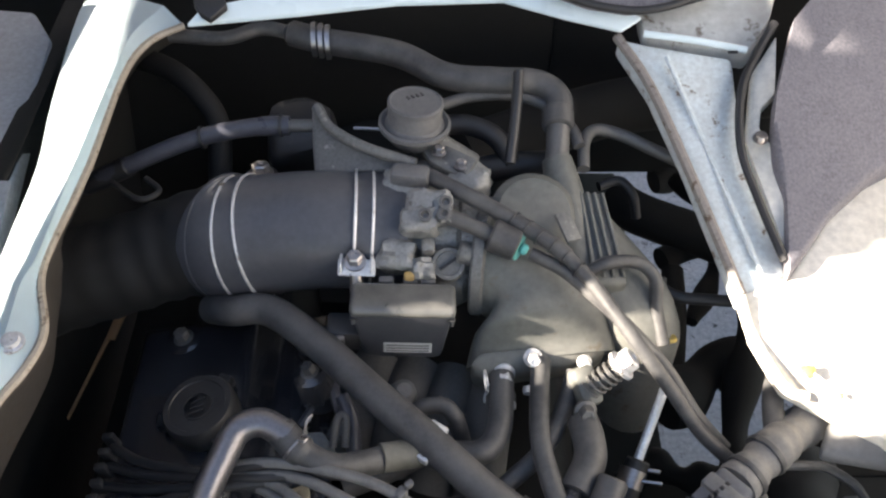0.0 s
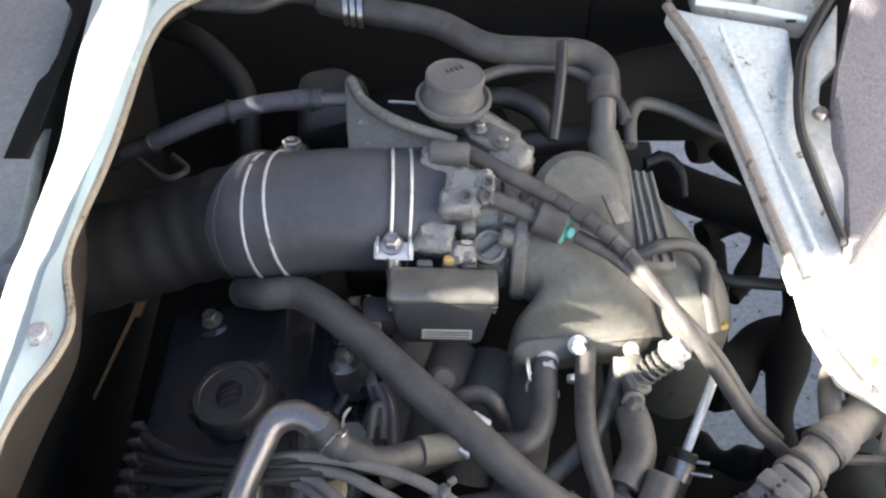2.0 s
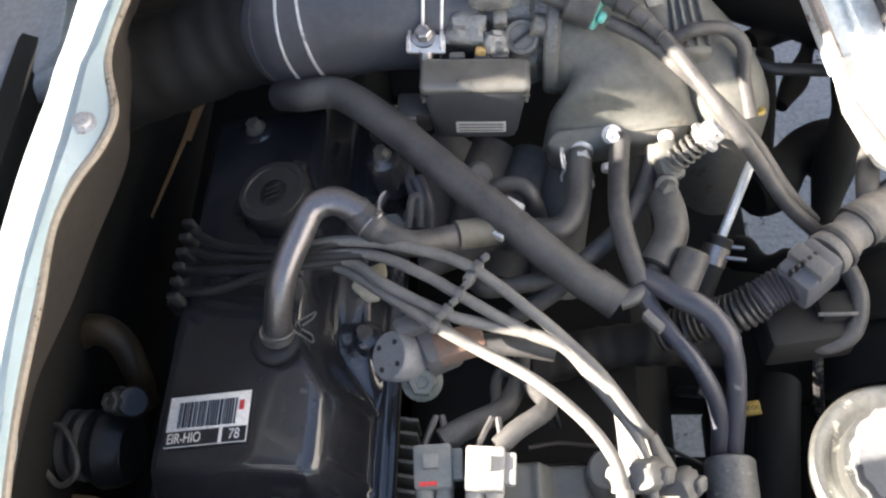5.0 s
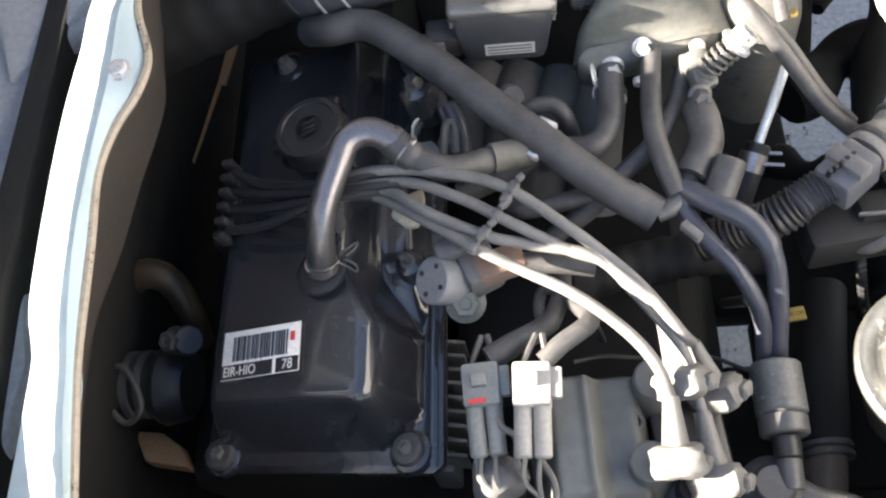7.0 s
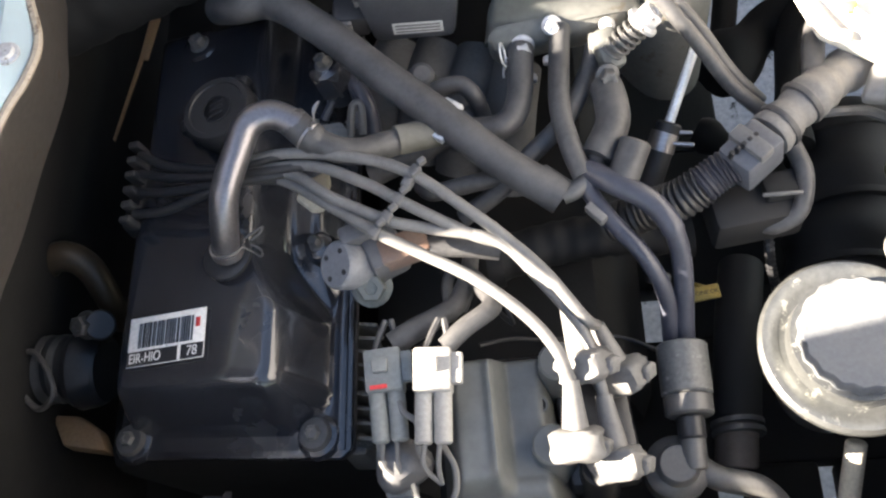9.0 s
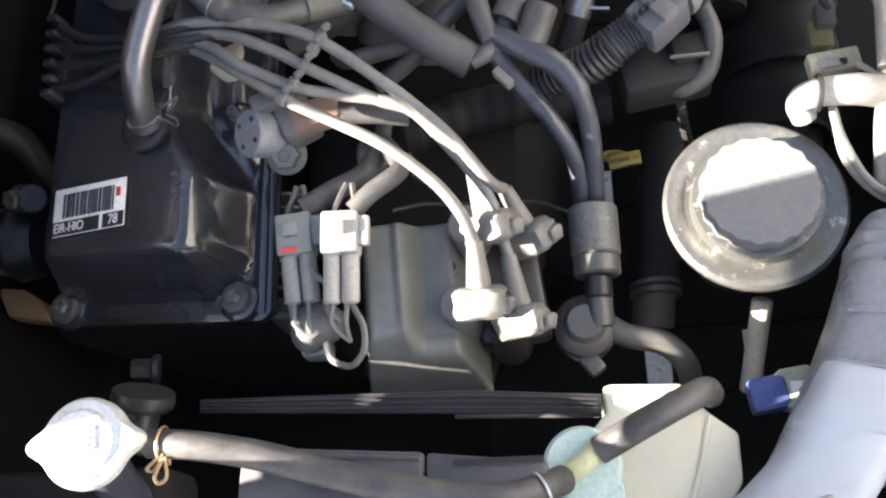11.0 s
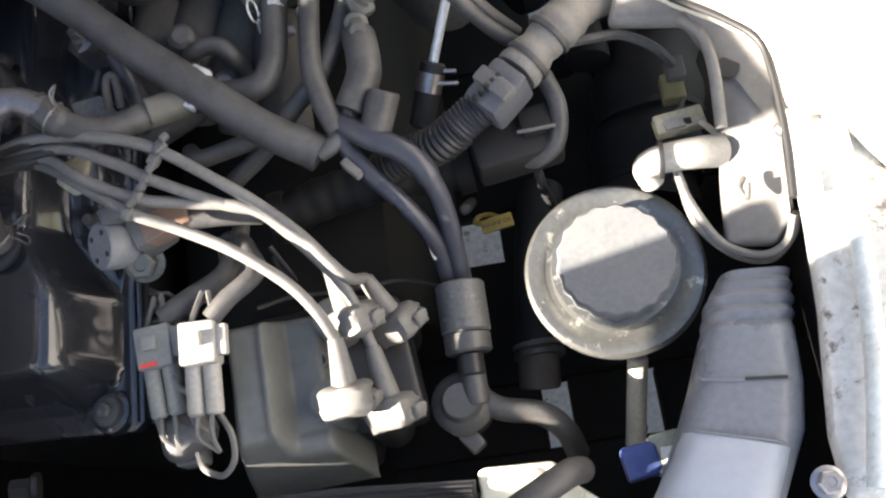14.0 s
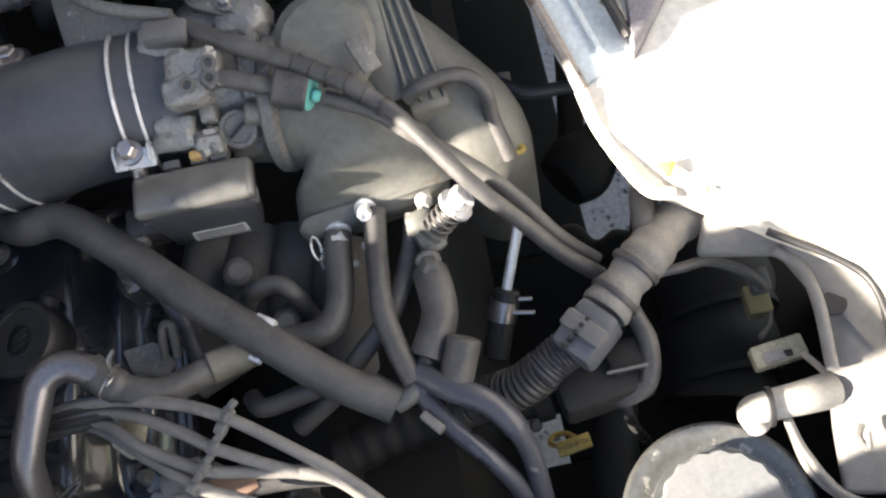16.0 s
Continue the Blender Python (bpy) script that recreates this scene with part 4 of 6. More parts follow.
RAIL_OUT = [(-0.297, 0.732, 0.926), (-0.309, 0.701, 0.924), (-0.302, 0.584, 0.921), (-0.295, 0.515, 0.918), (-0.296, 0.456, 0.916), (-0.297, 0.428, 0.914), (-0.299, 0.408, 0.913), (-0.299, 0.383, 0.912), (-0.301, 0.359, 0.911), (-0.304, 0.330, 0.908), (-0.306, 0.291, 0.904), (-0.308, 0.246, 0.898), (-0.309, 0.205, 0.891), (-0.305, 0.178, 0.884), (-0.307, 0.146, 0.878), (-0.311, 0.091, 0.869)]
RAIL_CREST = [(-0.236, 0.700, 0.930), (-0.255, 0.663, 0.928), (-0.261, 0.611, 0.925), (-0.266, 0.522, 0.922), (-0.269, 0.447, 0.920), (-0.271, 0.424, 0.918), (-0.275, 0.406, 0.917), (-0.274, 0.374, 0.916), (-0.274, 0.348, 0.915), (-0.277, 0.322, 0.912), (-0.280, 0.285, 0.908), (-0.283, 0.246, 0.902), (-0.282, 0.201, 0.895), (-0.280, 0.168, 0.888), (-0.279, 0.137, 0.882), (-0.274, 0.091, 0.873)]
RAIL_IN = [(-0.219, 0.687, 0.919), (-0.245, 0.666, 0.917), (-0.258, 0.625, 0.914), (-0.261, 0.522, 0.911), (-0.268, 0.452, 0.909), (-0.270, 0.431, 0.907), (-0.267, 0.410, 0.906), (-0.255, 0.374, 0.905), (-0.259, 0.347, 0.904), (-0.271, 0.323, 0.901), (-0.279, 0.292, 0.897), (-0.278, 0.247, 0.891), (-0.279, 0.205, 0.884), (-0.280, 0.172, 0.877), (-0.278, 0.140, 0.871), (-0.275, 0.094, 0.862)]
RAIL_LOW = [(-0.253, 0.799, 0.830), (-0.277, 0.774, 0.828), (-0.300, 0.729, 0.825), (-0.304, 0.608, 0.822), (-0.308, 0.535, 0.820), (-0.301, 0.508, 0.818), (-0.299, 0.492, 0.817), (-0.292, 0.446, 0.816), (-0.286, 0.409, 0.815), (-0.290, 0.378, 0.812), (-0.298, 0.342, 0.808), (-0.307, 0.292, 0.802), (-0.320, 0.244, 0.795), (-0.324, 0.209, 0.788), (-0.325, 0.170, 0.782), (-0.323, 0.115, 0.773)]
part("rail_top", ribbon(curve_points(RAIL_OUT, 4), curve_points(RAIL_CREST, 4), 0.006), BODY, lr)
part("rail_slope", ribbon(curve_points(RAIL_CREST, 4), curve_points(RAIL_IN, 4), 0.006), BODY, lr)
part("rail_outer_wall", ribbon(curve_points(RAIL_OUT, 4), [p + Vector((0.006, 0, -0.05)) for p in curve_points(RAIL_OUT, 4)], 0.004), BODY, lr)
part("rail_lip", tube(RAIL_IN, 0.0032, seg=8, n=5), mat("worn_brown_lip", (0.36, 0.31, 0.25), 0.45, dust=0.3, dust_col=(0.2, 0.16, 0.12), spots=0.3, scale=50), lr, "worn brownish lip")
# mottled wall, browner and darker than the rail paint
part("rail_inner_wall", ribbon(curve_points(RAIL_IN, 4), curve_points(RAIL_LOW, 4)), mat("mottled_inner_wall", (0.085, 0.077, 0.072), 0.6, dust=0.5, dust_col=(0.14, 0.122, 0.108), spots=0.2, scale=30), lr, "mottled brown inner wall")
bolt_at = (-0.269, 0.360, 0.912)
part("rail_bolt", lathe([(0, 0), (0.0085, 0), (0.0085, 0.0015), (0.006, 0.002), (0.0055, 0.005), (0, 0.0055)], Matrix.Translation(bolt_at), 18), ZINC, lr)
rr = thing("body_pillar", (0.25, 0.55, 0.85), "pale painted steel flange with chipped worn paint", "body flange")
part("flange_face", plate([(0.144, 0.668, 0.921), (0.168, 0.660, 0.920), (0.235, 0.641, 0.920), (0.234, 0.586, 0.900), (0.260, 0.471, 0.845), (0.220, 0.453, 0.843), (0.189, 0.554, 0.884), (0.166, 0.620, 0.909)], 0.02, (0, 0, -1), 0.004), BODY_WORN, rr)
part("edge_lip", tube([(0.144, 0.667, 0.922), (0.166, 0.619, 0.910), (0.189, 0.553, 0.885), (0.221, 0.454, 0.845)], 0.0042, seg=8), mat("bare_worn_edge", (0.25, 0.22, 0.2), 0.6, 0.2, dust=0.4, spots=0.4), rr, "bare worn metal edge")
part("door_seal", tube([(0.266, 0.654, 0.945), (0.251, 0.633, 0.930), (0.235, 0.602, 0.918), (0.229, 0.556, 0.900), (0.239, 0.521, 0.880), (0.254, 0.474, 0.860)], 0.0036, seg=8), INK, rr, "thin black rubber seal")
part("inner_strip", plate([(0.270, 0.653, 0.935), (0.247, 0.623, 0.918), (0.236, 0.568, 0.895), (0.257, 0.487, 0.860), (0.264, 0.533, 0.880), (0.255, 0.558, 0.898), (0.246, 0.573, 0.905), (0.250, 0.591, 0.910), (0.261, 0.599, 0.918)], 0.01, (0, 0, -1), 0.002), PANEL_WHITE, rr, "cream painted strip")
part("strip_bolt", lathe([(0, 0), (0.006, 0), (0.006, 0.002), (0.0045, 0.005), (0, 0.0055)], Matrix.Translation((0.244, 0.561, 0.903)), 14), STEEL, rr)
part("groove", tube([(0.181, 0.640, 0.922), (0.206, 0.567, 0.890), (0.237, 0.471, 0.852)], 0.0022, seg=8), BODY_WORN, rr)
part("cross_bar", plate([(-0.211, 0.671, 0.932), (-0.124, 0.685, 0.932), (-0.040, 0.701, 0.932), (0.051, 0.706, 0.932), (0.101, 0.681, 0.932), (0.146, 0.663, 0.932), (0.163, 0.672, 0.938), (0.124, 0.690, 0.945), (0.051, 0.722, 0.945), (-0.040, 0.722, 0.945), (-0.124, 0.702, 0.945), (-0.198, 0.680, 0.942)], 0.004, (0, 0, -1), 0.001), BODY, rr)
upper = part("upper_panel", plate([(0.166, 0.666, 0.927), (0.249, 0.646, 0.922), (0.267, 0.669, 0.940), (0.289, 0.729, 0.950), (0.164, 0.747, 0.950), (0.163, 0.683, 0.935)], 0.02, (0, 0, -1), 0.004), mat("soiled_body_paint", (0.44, 0.46, 0.46), 0.5, dust=0.7, dust_col=(0.24, 0.22, 0.2), spots=0.4, spot_col=(0.13, 0.11, 0.09), scale=22, bump=0.3), rr, "soiled pale painted panel")
part("panel_fold", tube([(0.164, 0.660, 0.930), (0.205, 0.652, 0.929), (0.246, 0.643, 0.926)], 0.003, seg=8), BODY, upper)
part("panel_slot", rbox((0.008, 0.002, 0.002), Matrix.Translation((0.233, 0.638, 0.928)), 0.0005), INK, upper)
part("trim_edge", tube([(0.081, 0.689, 0.955), (0.117, 0.674, 0.950), (0.149, 0.667, 0.948), (0.176, 0.667, 0.950), (0.218, 0.679, 0.956)], 0.0035, seg=10), RUBBER_DARK, upper, "black rubber trim edge")
part("trim_panel", plate([(0.082, 0.695, 0.952), (0.118, 0.678, 0.948), (0.150, 0.672, 0.946), (0.177, 0.673, 0.948), (0.219, 0.684, 0.954), (0.223, 0.722, 0.970), (0.083, 0.722, 0.970)], 0.008, (0, 0, -1), 0.002), CARPET, upper, "grey trim panel")
part("dark_tab", plate([(-0.206, 0.699, 0.950), (-0.181, 0.690, 0.948), (-0.177, 0.679, 0.945), (-0.190, 0.667, 0.940), (-0.199, 0.673, 0.942), (-0.205, 0.682, 0.945)], 0.006, (0, 0, -1), 0.001), PLASTIC, rr, "dark plastic tab")
# sunlit carpet is given this cream colour; its outline follows the sun's edge
wp = thing("side_cover", (0.4, 0.4, 0.8), "cream cover panel with the sun on the carpet put into its colour", "cover panel")
part("cover_face", plate([(0.219, 0.455, 0.845), (0.257, 0.467, 0.850), (0.305, 0.528, 0.860), (0.341, 0.560, 0.865), (0.62, 0.62, 0.87), (0.75, 0.3, 0.83), (0.431, 0.169, 0.825), (0.381, 0.250, 0.825), (0.358, 0.258, 0.820), (0.358, 0.291, 0.820), (0.352, 0.312, 0.820), (0.262, 0.387, 0.810), (0.245, 0.393, 0.815), (0.226, 0.429, 0.830)], 0.015, (0, 0, -1), 0.004), PANEL_WHITE, wp)
part("cover_edge", tube([(0.219, 0.452, 0.847), (0.226, 0.428, 0.832), (0.245, 0.392, 0.817), (0.262, 0.386, 0.812)], 0.004, seg=8), PANEL_WHITE, wp, "rolled cream edge")
for p, r in (((0.258, 0.393, 0.836), 0.005), ((0.266, 0.408, 0.824), 0.003), ((0.285, 0.386, 0.822), 0.0025), ((0.278, 0.376, 0.830), 0.002)):
    part("rust_spot", lathe([(0, 0.001), (r * 0.6, 0.0012), (r, 0.0004), (r, -0.002)], Matrix.Translation(p), 10, wave=lambda a, h: 1 + 0.3 * math.sin(3 * a)), mat("ochre_rust", (0.5, 0.36, 0.1), 0.8), wp, "ochre rust spot")
cp = thing("floor_carpet", (0.4, 0.7, 0.85), "grey felt floor carpet beside the opening", "carpet")
part("carpet_sheet", plate([(0.277, 0.647, 0.955), (0.255, 0.584, 0.930), (0.252, 0.566, 0.920), (0.253, 0.549, 0.905), (0.260, 0.522, 0.885), (0.254, 0.461, 0.861), (0.298, 0.517, 0.872), (0.332, 0.546, 0.880), (0.6, 0.7, 0.9), (0.5, 0.95, 0.97)], 0.02, (0, 0, -1), 0.004), CARPET, cp)
MAT_BLUE = mat("grey_blue_mat", (0.3, 0.31, 0.34), 0.8, dust=0.3, scale=40)
cl2 = thing("floor_carpet", (-0.36, 0.4, 0.9), "grey felt floor carpet beside the opening", "carpet")
part("carpet_sheet", plate([(-0.367, 0.384, 0.885), (-0.316, 0.433, 0.885), (-0.338, 0.630, 0.890), (-0.342, 0.701, 0.895), (-0.365, 0.736, 0.900), (-0.503, 0.754, 0.900)], 0.02, (0, 0, -1), 0.004), MAT_BLUE, cl2)
part("carpet_sheet_front", plate([(-0.382, 0.522, 0.900), (-0.320, 0.520, 0.900), (-0.310, 0.443, 0.900), (-0.338, 0.421, 0.885), (-0.343, 0.275, 0.870), (-0.324, 0.184, 0.860), (-0.337, 0.132, 0.850), (-0.490, 0.139, 0.850), (-0.591, 0.493, 0.880)], 0.02, (0, 0, -1), 0.003), MAT_BLUE, cl2)

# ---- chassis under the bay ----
ch = thing("chassis_frame", (0.4, 0.3, 0.46), "near-black chassis plates added below the engine to close off the ground", "chassis")
# plates and tubes added to blacken the depth, with gaps onto the ground
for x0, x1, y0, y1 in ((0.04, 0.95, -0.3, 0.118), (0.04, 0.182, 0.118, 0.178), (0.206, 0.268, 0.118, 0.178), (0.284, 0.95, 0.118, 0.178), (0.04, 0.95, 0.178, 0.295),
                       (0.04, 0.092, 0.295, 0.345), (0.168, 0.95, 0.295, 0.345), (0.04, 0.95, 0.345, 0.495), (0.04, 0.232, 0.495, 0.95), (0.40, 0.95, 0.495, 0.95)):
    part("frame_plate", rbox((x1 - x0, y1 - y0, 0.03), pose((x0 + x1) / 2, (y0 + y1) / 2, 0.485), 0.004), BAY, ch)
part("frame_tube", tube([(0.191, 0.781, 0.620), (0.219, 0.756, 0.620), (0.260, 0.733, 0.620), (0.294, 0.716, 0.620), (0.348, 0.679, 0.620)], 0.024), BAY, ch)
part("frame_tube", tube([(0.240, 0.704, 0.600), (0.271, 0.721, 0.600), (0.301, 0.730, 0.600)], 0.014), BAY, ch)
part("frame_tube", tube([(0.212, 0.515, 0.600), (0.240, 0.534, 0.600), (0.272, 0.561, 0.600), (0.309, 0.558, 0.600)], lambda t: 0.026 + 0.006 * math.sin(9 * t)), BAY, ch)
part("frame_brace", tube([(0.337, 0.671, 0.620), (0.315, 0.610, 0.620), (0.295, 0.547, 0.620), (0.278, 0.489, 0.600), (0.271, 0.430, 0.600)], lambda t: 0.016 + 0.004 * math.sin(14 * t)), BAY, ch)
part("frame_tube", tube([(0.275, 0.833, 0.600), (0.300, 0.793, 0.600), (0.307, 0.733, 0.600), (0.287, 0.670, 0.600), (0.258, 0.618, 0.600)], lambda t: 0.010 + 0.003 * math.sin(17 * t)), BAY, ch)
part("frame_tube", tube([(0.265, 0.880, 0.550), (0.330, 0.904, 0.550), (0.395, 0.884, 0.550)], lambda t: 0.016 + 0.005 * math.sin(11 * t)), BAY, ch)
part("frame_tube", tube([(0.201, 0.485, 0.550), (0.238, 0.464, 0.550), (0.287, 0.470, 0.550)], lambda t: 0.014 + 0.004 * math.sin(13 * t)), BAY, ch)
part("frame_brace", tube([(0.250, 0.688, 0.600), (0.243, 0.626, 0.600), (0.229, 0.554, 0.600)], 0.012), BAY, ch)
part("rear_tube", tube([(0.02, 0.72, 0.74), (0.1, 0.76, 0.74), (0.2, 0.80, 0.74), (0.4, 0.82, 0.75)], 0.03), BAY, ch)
# sunlight in the narrow gap, drawn as thin tan plates
tr = thing("sunlit_gap_strip", (-0.339, 0.597, 0.600), "tan strip standing for sunlight seen in the gap by the wall", "strip")
part("strip_wide", plate([(-0.333, 0.631, 0.620), (-0.322, 0.632, 0.620), (-0.329, 0.581, 0.620), (-0.338, 0.583, 0.620)], 0.003, (0, 0, -1), 0.0005), TAN, tr)
part("strip_narrow", plate([(-0.338, 0.583, 0.620), (-0.334, 0.582, 0.620), (-0.351, 0.488, 0.620), (-0.353, 0.490, 0.620)], 0.003, (0, 0, -1), 0.0003), TAN, tr)

# ---- ignition leads ----
lead_group = "ignition leads"
LEADS = (
    ([(-0.242, 0.367, 0.775), (-0.211, 0.347, 0.787), (-0.159, 0.330, 0.806), (-0.118, 0.330, 0.818), (-0.066, 0.317, 0.826), (-0.029, 0.300, 0.828), (0.009, 0.274, 0.815), (0.028, 0.260, 0.806), (0.051, 0.238, 0.798), (0.074, 0.211, 0.782), (0.082, 0.216, 0.755)]),
    ([(-0.243, 0.353, 0.772), (-0.210, 0.339, 0.785), (-0.155, 0.325, 0.805), (-0.102, 0.321, 0.815), (-0.062, 0.300, 0.822), (-0.036, 0.283, 0.822), (0.005, 0.264, 0.808), (0.031, 0.257, 0.798), (0.050, 0.237, 0.794), (0.063, 0.224, 0.778)]),
    ([(-0.243, 0.338, 0.770), (-0.208, 0.328, 0.784), (-0.158, 0.319, 0.804), (-0.119, 0.321, 0.808), (-0.085, 0.295, 0.815), (-0.047, 0.274, 0.816), (-0.021, 0.269, 0.810), (0.022, 0.259, 0.805), (0.047, 0.237, 0.790), (0.072, 0.204, 0.777), (0.082, 0.168, 0.757)]),
    ([(-0.244, 0.321, 0.768), (-0.211, 0.316, 0.781), (-0.159, 0.321, 0.801), (-0.126, 0.321, 0.800), (-0.085, 0.290, 0.810), (-0.054, 0.266, 0.815), (-0.026, 0.253, 0.806), (0.009, 0.232, 0.805), (0.039, 0.208, 0.797), (0.055, 0.188, 0.789), (0.062, 0.173, 0.775)]),
)
BOOTS = (((0.082, 0.216, 0.755), (0.097, 0.186, 0.733)), ((0.063, 0.224, 0.778), (0.072, 0.184, 0.762)), ((0.082, 0.168, 0.757), (0.088, 0.125, 0.742)), ((0.062, 0.173, 0.775), (0.063, 0.134, 0.760)))
LEAD = mat("grey_lead_jacket", (0.115, 0.113, 0.11), 0.45, dust=0.5, dust_col=(0.23, 0.223, 0.212), bump=0.3)
for pts, (b0, b1) in zip(LEADS, BOOTS):
    th = thing("ignition_lead", pts[0], "dusty grey ignition lead with a rubber boot", "ignition lead", lead_group)
    # first stretch of each lead takes the darker rubber
    part("lead_tail", tube(pts[:4], 0.0036, seg=10, n=8), RUBBER_DARK, th, "darker lead jacket near the comb")
    part("lead", tube(pts[2:], 0.0039, seg=10, n=8), LEAD, th)
    b0, b1 = Vector(b0), Vector(b1)
    ax = (b1 - b0).normalized()
    boot = part("boot", lathe([(0, 0), (0.0052, 0), (0.0062, 0.01), (0.0085, 0.03), (0.0095, 0.045), (0.0095, (b1 - b0).length), (0, (b1 - b0).length)], frame_at(b0, ax), 18), LEAD, th)
    m = frame_at(b1 - ax * 0.004, ax)
    part("boot_collar", lump((0.033, 0.029, 0.021), m @ pose(0, 0, 0.002), 0.18, b0.x * 400), LEAD, boot)
    part("boot_ear", lump((0.014, 0.012, 0.011), m @ pose(-0.014, 0.004, 0.004, 0, 20, 15), 0.15, 31), LEAD, boot)
lc = thing("lead_comb", (-0.261, 0.359, 0.741), "black plastic comb holding the ignition leads", "lead holder")
part("comb_base", plate([(-0.252, 0.383, 0.756), (-0.246, 0.379, 0.757), (-0.250, 0.320, 0.752), (-0.264, 0.322, 0.748)], 0.02, (0, 0, -1), 0.002), PLASTIC, lc)
for k in range(6):
    a = Vector((-0.243, 0.372, 0.776)).lerp(Vector((-0.247, 0.315, 0.767)), k / 5)
    part("comb_tooth", rbox((0.009, 0.0055, 0.016), Matrix.Translation(a) @ CV.to_3x3().to_4x4() @ pose(-0.001, 0, 0.0), 0.0015), PLASTIC, lc)
sp = thing("lead_separator", (-0.041, 0.302, 0.790), "grey plastic separator clips between the leads", "lead separator")
for c in ((-0.027, 0.301, 0.829), (-0.032, 0.294, 0.827), (-0.039, 0.284, 0.824), (-0.047, 0.274, 0.820), (-0.055, 0.265, 0.818)):
    cc = part("clip_body", rbox((0.0085, 0.007, 0.008), Matrix.Translation(c) @ pose(0, 0, 0, 0, 0, 60), 0.002), PLASTIC_GREY, sp)
    part("clip_nib", rbox((0.006, 0.004, 0.005), Matrix.Translation(c) @ pose(0.005, 0.004, 0.005, 0, 0, 40), 0.001), PLASTIC_GREY, cc)
tg = thing("lead_tag", (-0.103, 0.323, 0.780), "faded cream plastic tag on the leads", "tag")
part("tag_plate", plate([(-0.111, 0.320, 0.797), (-0.093, 0.327, 0.797), (-0.091, 0.318, 0.797), (-0.095, 0.297, 0.797), (-0.103, 0.296, 0.797), (-0.115, 0.307, 0.797)], 0.006, (0, 0, -1), 0.002), mat("cream_tag", (0.4, 0.36, 0.27), 0.6, dust=0.4), tg)

# ---- pressure regulator and plugs ----
rg = thing("pressure_regulator", (-0.076, 0.279, 0.740), "grey round regulator with an orange plug", "pressure regulator")
r0, r1 = Vector((-0.087, 0.257, 0.787)), Vector((-0.061, 0.268, 0.785))
ax = (r1 - r0).normalized()
rm = frame_at(r0 + Vector((0, 0, 0.004)), (r1 - r0) + Vector((0, 0, -0.03)))
can = part("regulator_can", lathe([(0, 0), (0.0150, 0), (0.0165, 0.002), (0.0165, 0.012), (0.0155, 0.03), (0.012, 0.036), (0, 0.036)], rm, 30), mat("blue_grey_can", (0.17, 0.18, 0.2), 0.45, dust=0.3), rg)
for a in (45, 135, 225, 315):
    part("vent_hole", lathe([(0, -0.0006), (0.0019, -0.0006), (0.0019, 0.001), (0, 0.001)], rm @ pose(0, 0, 0, 0, 0, a) @ pose(0.0105, 0, 0), 10), INK, can)
part("regulator_body", rbox((0.026, 0.03, 0.026), Matrix.Translation(r1) @ pose(0.006, 0, -0.004, 0, 0, 25), 0.005), PLASTIC_GREY, rg)
part("orange_plug", rbox((0.034, 0.02, 0.016), Matrix.Translation((-0.041, 0.267, 0.787)) @ pose(0, 0, 0, 0, 0, 18), 0.003), ORANGE, rg, "faded orange plug")
part("plug_sleeve", tube([(-0.032, 0.267, 0.787), (-0.005, 0.267, 0.785), (0.022, 0.265, 0.780)], 0.0075), RUBBER, rg)
part("hex_nut", hexagon(frame_at((-0.067, 0.251, 0.765), (0.1, -0.5, 0.9)), 0.0105, 0.014), mat("green_zinc_nut", (0.12, 0.135, 0.125), 0.4, 0.4, dust=0.5, dust_col=(0.14, 0.14, 0.135)), rg)
part("upper_clip", rbox((0.03, 0.014, 0.012), Matrix.Translation((-0.069, 0.278, 0.795)) @ pose(0, 0, 0, 0, 0, 20), 0.003), PLASTIC_GREY, rg)


def plug(at, rz, material, label, cx):
    th = thing("wiring_plug", Vector(at) - Vector((0, 0, 0.03)), label, "wiring plug", "wiring plugs on the distributor")
    m = Matrix.Translation(at) @ pose(0, 0, 0, 6, 0, rz)
    part("shell", rbox((0.024, 0.028, 0.018), m, 0.002), material, th)
    part("locking_tab", rbox((0.008, 0.02, 0.007), m @ pose(0.015, 0.001, 0.003), 0.0015), material, th)
    part("latch", rbox((0.01, 0.009, 0.005), m @ pose(-0.001, 0.002, 0.011), 0.001), material, th)
    for x in (-0.006, 0.006):
        part("barrel", cyl(m @ Vector((x, -0.012, -0.001)), m @ Vector((x, -0.045, -0.003)), 0.0058), material, th)
        part("wire", tube([m @ Vector((x, 0.012, 0)), m @ Vector((x + 0.003, 0.02, 0.001)), m @ Vector((cx + 0.3 * x, 0.034, 0.0))], 0.0022, seg=6), RUBBER, th)
    for x in (-0.005, 0.004):
        part("tail_wire", tube([m @ Vector((x, -0.044, -0.002)), m @ Vector((x - 0.001, -0.058, -0.004)), m @ Vector((0.004, -0.068, -0.012))], 0.0017, seg=6), LEAD, th)
    return th


PLUG_GREY = mat("sage_grey_plastic", (0.18, 0.195, 0.195), 0.45, dust=0.3)
p1 = plug((-0.056, 0.186, 0.775), 4, PLUG_GREY, "sage grey wiring plug with a red stripe", 0.005)
part("red_stripe", rbox((0.011, 0.0026, 0.001), Matrix.Translation((-0.058, 0.173, 0.785)) @ pose(0, 0, 0, 0, 0, 4), 0), RED, p1)
p2 = plug((-0.023, 0.181, 0.785), -2, PLASTIC_LIGHT, "pale grey wiring plug in the sun", 0.005)
